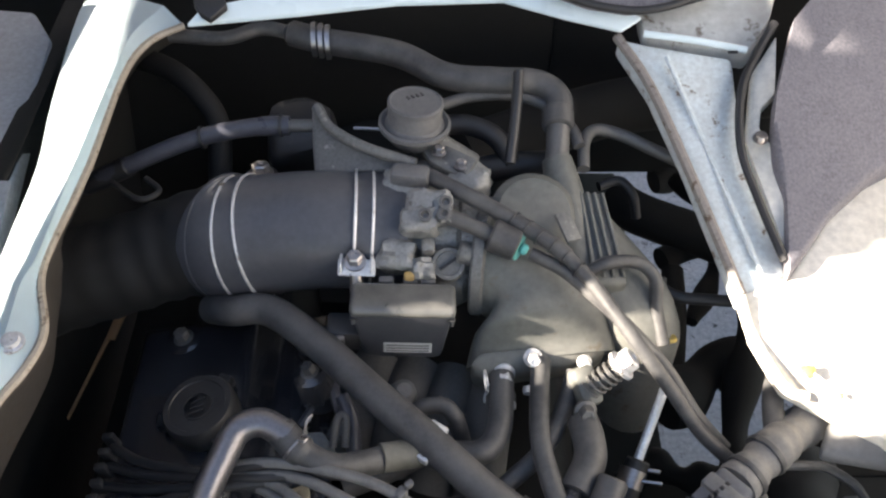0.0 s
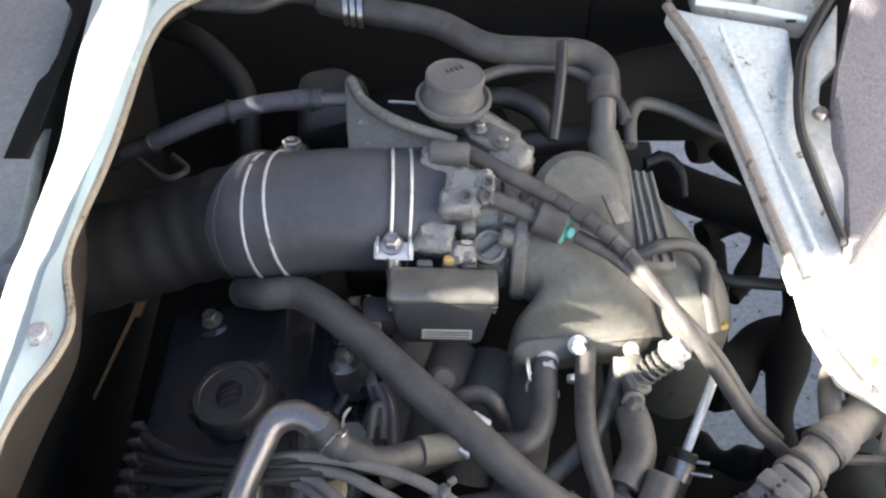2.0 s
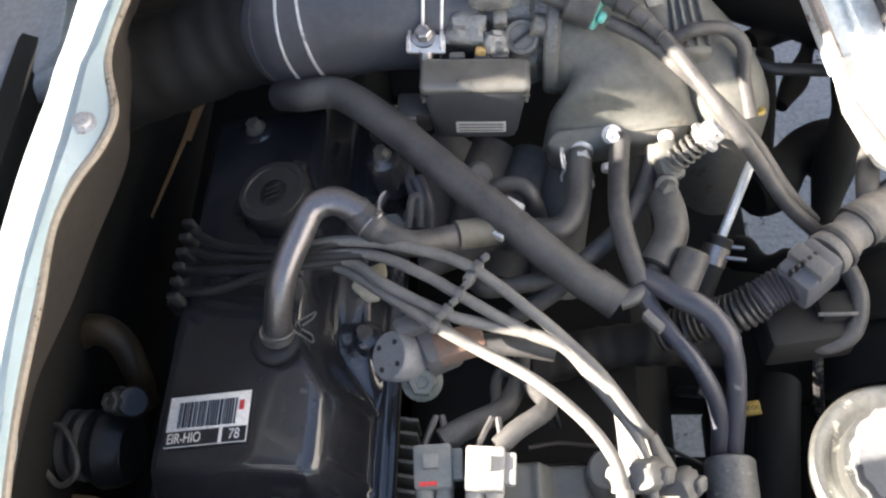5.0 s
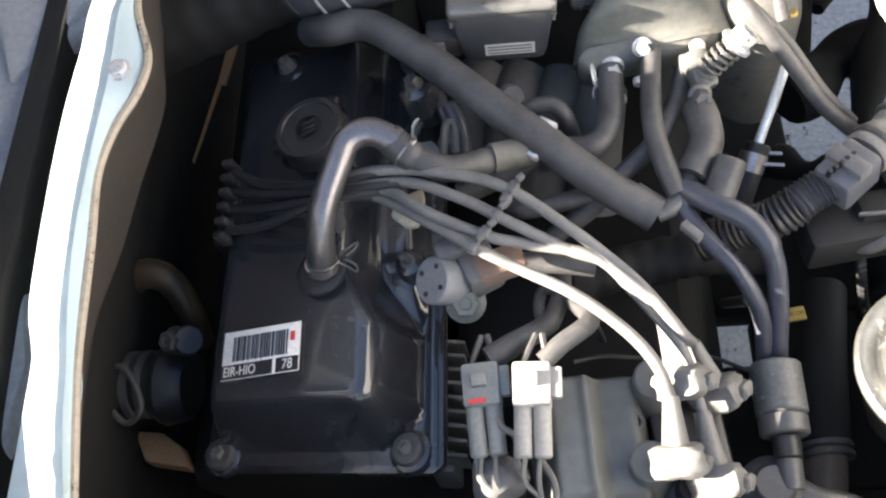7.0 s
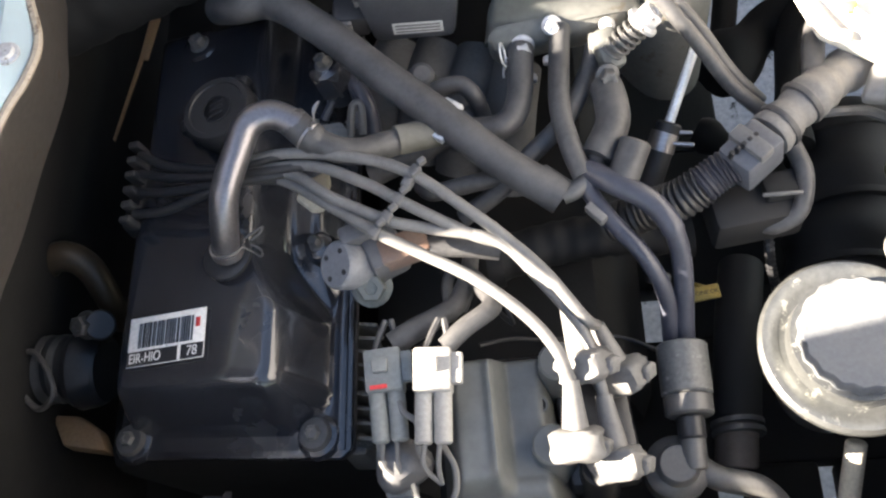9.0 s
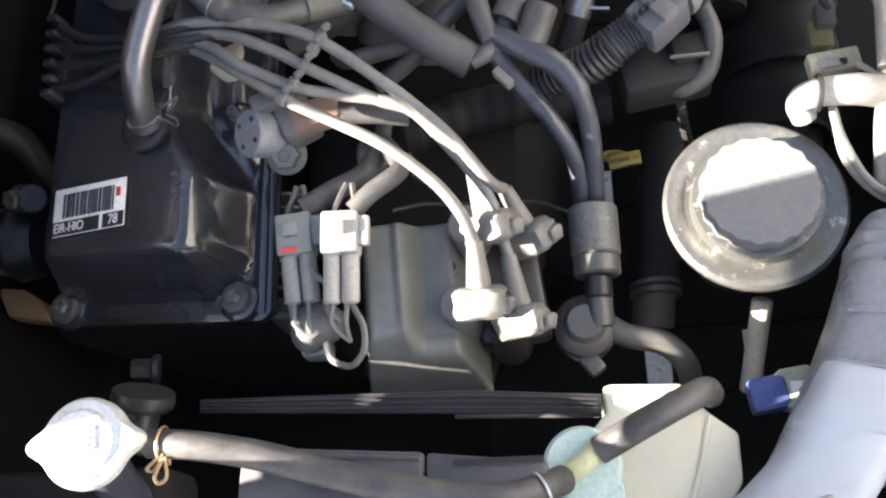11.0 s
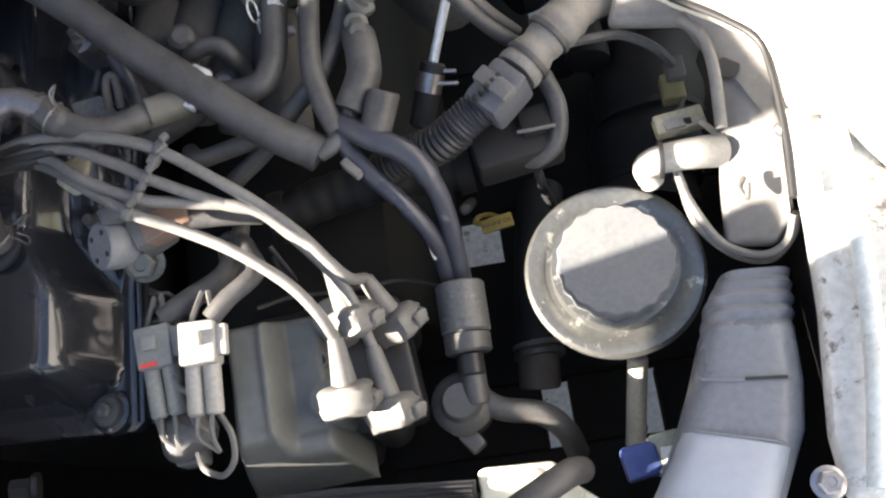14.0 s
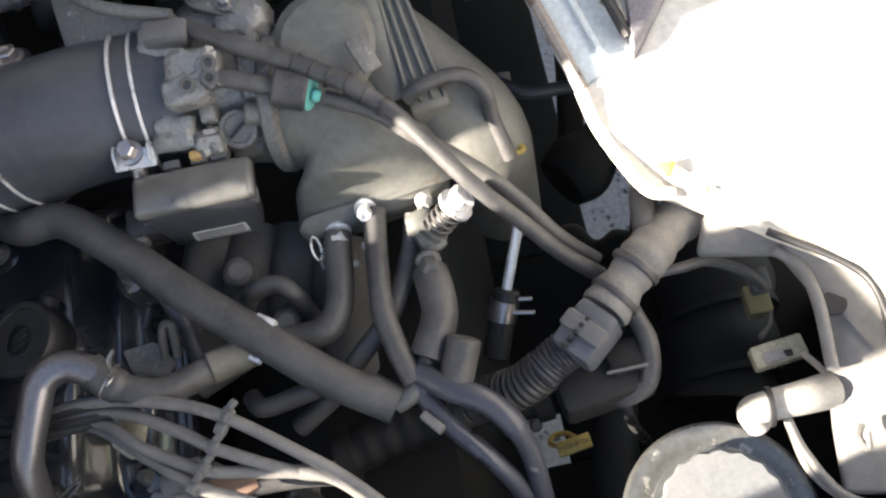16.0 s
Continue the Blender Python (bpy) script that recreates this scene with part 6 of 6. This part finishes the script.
part("dip_tube", cyl((0.146, 0.305, 0.620), (0.146, 0.358, 0.500), 0.005), PIPE_GREY, dp)

# ---- right side of the bay ----
ip = thing("inner_panel", (0.361, 0.292, 0.700), "grey painted inner panel with a bent flange", "inner panel")
part("panel_face", plate([(0.279, 0.376, 0.800), (0.313, 0.351, 0.810), (0.355, 0.313, 0.812), (0.363, 0.305, 0.800), (0.362, 0.257, 0.785), (0.357, 0.204, 0.775), (0.350, 0.192, 0.760), (0.318, 0.198, 0.755), (0.321, 0.237, 0.770), (0.326, 0.267, 0.780), (0.329, 0.315, 0.790), (0.317, 0.340, 0.795), (0.269, 0.353, 0.790)], 0.012, (0, 0, -1), 0.004), PANEL_GREY, ip)
part("bent_flange", tube([(0.313, 0.340, 0.800), (0.324, 0.325, 0.800), (0.327, 0.302, 0.798), (0.325, 0.264, 0.788)], 0.004, seg=10), PANEL_GREY, ip)
part("panel_hole_rim", lathe([(0.0045, -0.001), (0.0075, -0.001), (0.0075, 0.001), (0.0045, 0.001)], Matrix.Translation((0.336, 0.301, 0.796)), 20), PLASTIC, ip)
part("panel_hook", tube([(0.332, 0.231, 0.783), (0.328, 0.224, 0.783), (0.331, 0.217, 0.783), (0.333, 0.226, 0.785)], 0.002, seg=8), PIPE_GREY, ip)
part("panel_seal", tube([(0.307, 0.347, 0.816), (0.336, 0.325, 0.816), (0.353, 0.306, 0.816), (0.356, 0.282, 0.816), (0.355, 0.253, 0.816), (0.353, 0.229, 0.816), (0.349, 0.201, 0.816)], 0.0026, seg=10), INK, ip, "black rubber panel seal")
part("panel_screw", hexagon(Matrix.Translation((0.360, 0.255, 0.790)), 0.004, 0.005), STEEL, ip)
wa = thing("taped_wire_arm", (0.308, 0.268, 0.740), "white taped wire bundle leaving the panel", "wire bundle")
part("tape_sleeve", tube([(0.324, 0.256, 0.772), (0.305, 0.253, 0.782), (0.283, 0.252, 0.783), (0.276, 0.253, 0.770), (0.280, 0.246, 0.760)], lambda t: 0.011 - 0.003 * t, seg=16), PLASTIC_LIGHT, wa)
for k in range(2):
    part("wire", tube([(0.294, 0.246, 0.775), (0.300, 0.226, 0.765), (0.315, 0.200, 0.755), (0.337, 0.187, 0.755), (0.352, 0.190, 0.765), (0.358, 0.204, 0.775)] if k else [(0.295, 0.243, 0.772), (0.302, 0.214, 0.758), (0.322, 0.193, 0.748), (0.343, 0.185, 0.750), (0.357, 0.194, 0.760), (0.361, 0.206, 0.772)], 0.0028, seg=8), LEAD, wa)
band((0.284, 0.251, 0.785), (1, -0.1, 0), 0.0105, 0.003, wa, INK, "cable_tie")
yp = thing("yellow_wire_plug", (0.331, 0.377, 0.640), "old yellowish two-part wiring plug", "wiring plug")
part("upper_shell", rbox((0.014, 0.018, 0.012), Matrix.Translation((0.322, 0.356, 0.700)), 0.002), PANEL_GREY, yp)
part("lower_shell", rbox((0.017, 0.022, 0.014), Matrix.Translation((0.319, 0.345, 0.690)), 0.002), mat("old_yellow_plastic", (0.33, 0.29, 0.12), 0.5, dust=0.35), yp)
part("plug_wire", tube([(0.327, 0.342, 0.690), (0.320, 0.324, 0.700), (0.309, 0.313, 0.710)], 0.002, seg=6), RUBBER, yp)
sq = thing("clear_wire_plug", (0.316, 0.311, 0.700), "small pale translucent wiring plug", "wiring plug")
part("shell", rbox((0.034, 0.015, 0.012), Matrix.Translation((0.307, 0.290, 0.750)) @ pose(0, 0, 0, 0, 0, 6), 0.002), mat("clear_yellowed_plastic", (0.45, 0.42, 0.3), 0.25, dust=0.2), sq)
part("shell_window", rbox((0.014, 0.008, 0.003), Matrix.Translation((0.303, 0.287, 0.757)) @ pose(0, 0, 0, 0, 0, 6), 0.001), PLASTIC_LIGHT, sq)
part("plug_pin", rbox((0.006, 0.004, 0.003), Matrix.Translation((0.311, 0.287, 0.757)), 0.0005), INK, sq)
part("plug_wire", tube([(0.320, 0.288, 0.752), (0.323, 0.275, 0.765), (0.325, 0.264, 0.775)], 0.0022, seg=6), PLASTIC_LIGHT, sq)

# tape-wrapped air duct
du = thing("wrapped_air_duct", (0.329, 0.099, 0.620), "ribbed air duct wrapped in shiny grey tape", "air duct")


def duct(rows, thick, bm=None):
    """Rounded flat sections from one left and right edge to the next."""
    bm = bmesh.new()
    rings = []
    for a, b, th in rows:
        a, b = Vector(a), Vector(b)
        ring = []
        for k in range(28):
            t = 2 * math.pi * k / 28
            c, s = math.cos(t), math.sin(t)
            u = abs(c) ** 0.45 * (1 if c > 0 else -1)
            w = abs(s) ** 0.6 * (1 if s > 0 else -1)
            ring.append(bm.verts.new((a + b) / 2 + (b - a) / 2 * u + Vector((0, 0, th * w - th))))
        rings.append(ring)
    for a, b in zip(rings, rings[1:]):
        for k in range(28):
            bm.faces.new((a[k], a[(k + 1) % 28], b[(k + 1) % 28], b[k]))
    bm.faces.new(rings[0])
    bm.faces.new(rings[-1])
    return bm


EDGES = [((0.309, 0.178, 0.765), (0.353, 0.174, 0.765)), ((0.296, 0.161, 0.775), (0.349, 0.154, 0.775)), ((0.288, 0.140, 0.782), (0.343, 0.134, 0.782)), ((0.275, 0.111, 0.785), (0.340, 0.102, 0.785)), ((0.261, 0.083, 0.785), (0.334, 0.074, 0.785)), ((0.245, 0.054, 0.780), (0.316, 0.039, 0.780)), ((0.233, 0.031, 0.760), (0.301, 0.014, 0.760))]
rows = []
for k in range(3):
    (a0, b0), (a1, b1) = EDGES[k], EDGES[k + 1]
    for j in range(8):
        t = j / 8
        w = 0.5 + 0.5 * math.cos(2 * math.pi * t * (2 if k < 2 else 1))
        a, b = Vector(a0).lerp(Vector(a1), t), Vector(b0).lerp(Vector(b1), t)
        c = (a + b) / 2
        rows.append((c + (a - c) * (0.96 + 0.05 * w) + Vector((0, 0, 0.004 * w - 0.002)), c + (b - c) * (0.96 + 0.05 * w) + Vector((0, 0, 0.004 * w - 0.002)), 0.03))
part("ribbed_bellows", duct(rows[:17], 0.03), TAPE, du, "ribbed taped bellows")
part("taped_body", duct([(Vector(a) + Vector((0, 0, 0.002)), Vector(b) + Vector((0, 0, 0.002)), 0.031) for a, b in EDGES[2:]], 0.03), TAPE, du)
part("tape_fold", tube([(0.279, 0.1095, 0.7865), (0.303, 0.1055, 0.7875), (0.331, 0.1025, 0.7865)], 0.0010, seg=6), TAPE, du)
part("tape_fold", tube([(0.268, 0.0805, 0.7895), (0.289, 0.0745, 0.7905), (0.317, 0.067, 0.7895)], 0.0009, seg=6), TAPE, du)
part("tape_tear", rbox((0.024, 0.002, 0.0012), Matrix.Translation((0.315, 0.1045, 0.7885)) @ pose(0, 0, 0, 0, 0, -6), 0), INK, du)
part("smooth_tail", duct([(Vector(a), Vector(b), 0.03) for a, b in (((0.262, 0.082, 0.790), (0.323, 0.063, 0.790)), ((0.252, 0.065, 0.792), (0.316, 0.051, 0.792)), ((0.240, 0.048, 0.792), (0.307, 0.033, 0.792)), ((0.240, 0.044, 0.790), (0.299, 0.034, 0.790)), ((0.229, 0.029, 0.786), (0.287, 0.011, 0.786)), ((0.211, 0.012, 0.782), (0.269, -0.013, 0.782)), ((0.183, -0.006, 0.775), (0.249, -0.041, 0.775)))], 0.03), mat("pale_violet_plastic", (0.34, 0.38, 0.45), 0.38, dust=0.2, scale=18, grain=0.05, bump=0.05), du, "smooth pale violet duct end")
bp = thing("blue_wire_plug", (0.254, 0.084, 0.680), "blue plastic wiring plug with a pale housing", "wiring plug")
part("blue_shell", rbox((0.026, 0.022, 0.018), Matrix.Translation((0.242, 0.075, 0.715)) @ pose(0, 0, 0, 0, 0, 8), 0.003), BLUE, bp, "blue shell")
part("pale_housing", rbox((0.022, 0.026, 0.018), Matrix.Translation((0.259, 0.078, 0.715)) @ pose(0, 0, 0, 0, 0, 8), 0.003), mat("sage_housing", (0.3, 0.34, 0.27), 0.4, dust=0.2), bp, "sage housing")
part("housing_window", rbox((0.009, 0.008, 0.003), Matrix.Translation((0.258, 0.077, 0.725)), 0.001), LABEL, bp)
SILL_WORN = mat("chipped_sill_paint", (0.66, 0.68, 0.67), 0.45, dust=0.45, dust_col=(0.34, 0.31, 0.28), spots=0.55, spot_col=(0.2, 0.17, 0.15), scale=34, bump=0.4)
sl = thing("sill_flange", (0.372, 0.131, 0.750), "worn pale painted sill flange of the body", "body flange")
part("sill_top", plate([(0.363, 0.267, 0.800), (0.387, 0.258, 0.810), (0.422, 0.181, 0.810), (0.379, 0.024, 0.810), (0.342, 0.031, 0.800), (0.341, 0.067, 0.800), (0.353, 0.136, 0.800), (0.359, 0.193, 0.800)], 0.02, (0, 0, -1), 0.004), SILL_WORN, sl)
part("sill_ridge", tube([(0.384, 0.253, 0.815), (0.380, 0.181, 0.815), (0.369, 0.104, 0.815), (0.352, 0.034, 0.815)], 0.006, seg=10), BODY_WORN, sl)
part("sill_wall", plate([(0.365, 0.269, 0.795), (0.361, 0.194, 0.795), (0.355, 0.137, 0.795), (0.343, 0.068, 0.795), (0.343, 0.031, 0.795), (0.42, -0.05, 0.5), (0.42, 0.4, 0.5)], 0.004, (1, 0, 0), 0), BAY, sl)
part("sill_bolt", hexagon(Matrix.Translation((0.330, 0.041, 0.805)), 0.007, 0.008), STEEL, sl)
fs = thing("front_support", (0.173, -0.012, 0.750), "grey painted front body support with a bolt", "body support")
part("support_bar", plate([(0.097, -0.020, 0.825), (0.098, -0.009, 0.825), (0.108, -0.001, 0.825), (0.138, -0.004, 0.825), (0.178, -0.010, 0.825), (0.206, -0.006, 0.825), (0.247, 0.004, 0.825), (0.244, -0.044, 0.825), (0.096, -0.037, 0.825)], 0.015, (0, 0, -1), 0.003), mat("grey_blue_paint", (0.26, 0.27, 0.32), 0.42, dust=0.4, spots=0.3, spot_col=(0.12, 0.08, 0.06), scale=30), fs)
part("bar_seam", tube([(0.163, -0.019, 0.829), (0.199, -0.013, 0.829), (0.246, -0.001, 0.829)], 0.0012, seg=6), mat("rusty_seam", (0.1, 0.065, 0.05), 0.7, spots=0.4), fs)
part("support_bolt", hexagon(Matrix.Translation((0.117, -0.014, 0.827)), 0.007, 0.007), STEEL, fs)
fc = thing("front_corner_panel", (-0.22, -0.04, 0.80), "pale painted front corner panel over a brown inner wall", "corner panel")
part("painted_panel", plate([(-0.300, 0.004, 0.920), (-0.176, -0.005, 0.920), (-0.139, -0.009, 0.920), (-0.119, -0.018, 0.918), (-0.095, -0.040, 0.915), (-0.300, -0.090, 0.915)], 0.010, (0, 0, -1), 0.003), BODY, fc)
part("inner_wall", plate([(-0.300, 0.035, 0.800), (-0.236, 0.024, 0.800), (-0.202, 0.016, 0.800), (-0.165, 0.001, 0.800), (-0.137, -0.009, 0.800), (-0.140, -0.050, 0.800), (-0.300, -0.050, 0.800)], 0.05, (0, 0, -1), 0.004), BAY_BROWN, fc, "dusty brown inner wall")
# front left: thermostat hose and engine mount
DULL = mat("dull_oily_steel", (0.1, 0.095, 0.09), 0.45, 0.4, dust=0.4, dust_col=(0.07, 0.065, 0.06))
th = thing("thermostat_housing", (-0.390, 0.275, 0.600), "black thermostat housing with a clamped hose", "thermostat housing")
part("hose", tube([(-0.305, 0.239, 0.660), (-0.349, 0.247, 0.660), (-0.393, 0.243, 0.650), (-0.452, 0.229, 0.630)], 0.026, seg=22), RUBBER_DARK, th)
part("clamp_screw", hexagon(Matrix.Translation((-0.304, 0.265, 0.700)) @ pose(0, 0, 0, 25, -20, 0), 0.0085, 0.014), DULL, th)
part("wire_clip", tube([(-0.375, 0.243, 0.690), (-0.349, 0.247, 0.695), (-0.331, 0.217, 0.690), (-0.346, 0.206, 0.680), (-0.364, 0.221, 0.685)], 0.0025, seg=8), DULL, th)
part("lever_stub", cyl((-0.300, 0.268, 0.690), (-0.292, 0.262, 0.706), 0.012), PLASTIC, th)
part("lever", tube([(-0.415, 0.307, 0.600), (-0.395, 0.322, 0.640), (-0.368, 0.334, 0.670), (-0.346, 0.337, 0.680), (-0.328, 0.329, 0.670), (-0.316, 0.307, 0.650), (-0.317, 0.298, 0.620)], lambda t: 0.009 + 0.004 * math.sin(3.1 * t), seg=12), mat("brown_lever", (0.075, 0.052, 0.032), 0.4, 0.3, dust=0.3, dust_col=(0.06, 0.045, 0.03)), th, "brown curved lever")
for k in range(2):
    band(Vector((-0.352, 0.245, 0.660)) + Vector((0.012 * k, 0, 0)), (1, -0.06, 0.02), 0.0265, 0.006, th, PIPE_GREY)
part("hose_shoulder", lathe([(0.0, 0), (0.030, 0), (0.033, 0.006), (0.030, 0.020), (0.026, 0.026), (0, 0.026)], frame_at((-0.330, 0.244, 0.660), (1, -0.05, 0)), 26), PLASTIC, th)
part("tan_foot", plate([(-0.370, 0.220, 0.620), (-0.345, 0.218, 0.620), (-0.326, 0.205, 0.620), (-0.316, 0.186, 0.620), (-0.356, 0.193, 0.620)], 0.02, (0, 0, -1), 0.003), TAN, th)
sn = thing("sensor_stub", (-0.185, 0.102, 0.700), "black plastic filler stub beside the radiator cap", "sensor")
part("stub", lathe([(0, -0.006), (0.017, -0.006), (0.0195, -0.004), (0.0205, 0.0), (0.0195, 0.005), (0.016, 0.006), (0, 0.006)], frame_at((-0.156, 0.084, 0.772), (0.25, 0.88, 0.40)), 32), PLASTIC, sn)
part("stub_neck", cyl((-0.156, 0.082, 0.770), (-0.164, 0.052, 0.762), 0.0115), PLASTIC, sn)
part("stub_bolt", hexagon(frame_at((-0.179, 0.120, 0.700), (-1, 0, 0.3)), 0.008, 0.02), PLASTIC, sn)

# ---- deep in the bay ----
mf = thing("intake_runners", (-0.041, 0.536, 0.600), "dusty cast intake runners between plenum and head", "intake runners")
# casting colour dimmed to carry the shade between the covers
DEEP = mat("shade_toned_runner", (0.075, 0.073, 0.072), 0.65, 0.1, dust=0.5, dust_col=(0.14, 0.135, 0.13), bump=0.4)
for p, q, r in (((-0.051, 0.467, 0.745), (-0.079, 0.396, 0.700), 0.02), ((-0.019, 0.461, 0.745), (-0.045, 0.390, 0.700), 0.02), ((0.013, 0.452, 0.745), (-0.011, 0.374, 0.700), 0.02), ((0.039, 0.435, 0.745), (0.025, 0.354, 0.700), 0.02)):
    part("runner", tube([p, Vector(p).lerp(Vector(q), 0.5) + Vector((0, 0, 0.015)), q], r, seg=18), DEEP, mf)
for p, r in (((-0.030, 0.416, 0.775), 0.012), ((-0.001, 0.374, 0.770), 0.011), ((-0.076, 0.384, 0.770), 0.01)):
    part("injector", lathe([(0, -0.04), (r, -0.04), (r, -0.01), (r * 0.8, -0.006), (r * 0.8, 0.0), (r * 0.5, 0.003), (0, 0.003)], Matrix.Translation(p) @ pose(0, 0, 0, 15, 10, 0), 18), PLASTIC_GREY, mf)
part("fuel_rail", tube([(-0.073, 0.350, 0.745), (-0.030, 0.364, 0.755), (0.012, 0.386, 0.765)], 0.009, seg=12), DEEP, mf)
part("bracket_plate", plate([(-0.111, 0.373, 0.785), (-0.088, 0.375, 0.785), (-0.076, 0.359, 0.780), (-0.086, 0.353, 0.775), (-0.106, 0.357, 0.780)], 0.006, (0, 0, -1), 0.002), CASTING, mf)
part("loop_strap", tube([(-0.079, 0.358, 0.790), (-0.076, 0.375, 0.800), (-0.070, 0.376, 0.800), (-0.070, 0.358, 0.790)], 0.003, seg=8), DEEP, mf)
hose_thing("thin_wire", [(0.003, 0.211, 0.745), (0.023, 0.218, 0.735), (0.042, 0.222, 0.720), (0.071, 0.228, 0.700), (0.100, 0.231, 0.690), (0.132, 0.220, 0.680)], 0.0016, INK, "thin black wire behind the distributor", "wire", seg=7)
hose_thing("thin_wire", [(0.014, 0.256, 0.740), (0.022, 0.242, 0.730), (0.025, 0.235, 0.720), (0.016, 0.243, 0.725), (0.013, 0.252, 0.730)], 0.0018, RUBBER_DARK, "thin dark wire below the leads", "wire", seg=7)
hose_thing("thin_wire", [(-0.017, 0.241, 0.740), (-0.018, 0.256, 0.745), (-0.014, 0.264, 0.750), (-0.006, 0.262, 0.750), (-0.004, 0.251, 0.745), (-0.009, 0.242, 0.735)], 0.0042, RUBBER, "grey wire loop beside the regulator", "wire", seg=9)
ct = thing("ribbon_wires", (-0.104, 0.422, 0.720), "two flat blue-grey wires beside the engine cover", "wires")
part("wire", tube([(-0.092, 0.433, 0.765), (-0.099, 0.416, 0.760), (-0.111, 0.405, 0.745)], 0.0034, seg=8), HOSE_BLUE, ct)
part("wire", tube([(-0.086, 0.428, 0.770), (-0.081, 0.410, 0.765), (-0.078, 0.402, 0.750), (-0.079, 0.395, 0.730)], 0.0048, seg=8), HOSE_BLUE, ct)
cdu = thing("corrugated_duct", (0.104, 0.322, 0.670), "black corrugated duct deep in the bay", "air duct")
part("ribbed_body", tube([(0.011, 0.293, 0.700), (0.053, 0.304, 0.700), (0.100, 0.309, 0.700), (0.156, 0.311, 0.690)], lambda t: 0.0165 + 0.0006 * math.sin(60 * t), seg=20, n=30), NEAR_BLACK, cdu)
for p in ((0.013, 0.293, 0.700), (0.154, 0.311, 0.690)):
    band(p, (1, 0.1, 0), 0.0185, 0.012, cdu, NEAR_BLACK, "end_cuff")
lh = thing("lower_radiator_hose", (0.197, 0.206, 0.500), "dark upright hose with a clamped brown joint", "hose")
part("hose_body", tube([(0.211, 0.319, 0.600), (0.199, 0.265, 0.610), (0.187, 0.186, 0.610)], 0.0185, seg=20), NEAR_BLACK, lh)
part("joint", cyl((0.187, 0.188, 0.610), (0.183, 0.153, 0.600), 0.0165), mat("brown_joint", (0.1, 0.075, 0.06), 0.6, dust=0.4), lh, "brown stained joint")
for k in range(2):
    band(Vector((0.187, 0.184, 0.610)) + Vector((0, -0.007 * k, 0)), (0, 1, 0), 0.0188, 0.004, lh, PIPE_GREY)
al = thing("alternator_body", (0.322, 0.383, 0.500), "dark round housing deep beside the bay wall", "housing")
part("housing", tube([(0.329, 0.472, 0.560), (0.317, 0.390, 0.560), (0.298, 0.309, 0.550)], lambda t: 0.048 + 0.003 * math.sin(20 * t), seg=24, n=12), NEAR_BLACK, al)
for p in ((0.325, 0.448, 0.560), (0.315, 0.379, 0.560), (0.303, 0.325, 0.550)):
    band(p, (0, 1, 0), 0.05, 0.006, al, NEAR_BLACK, "housing_rib")
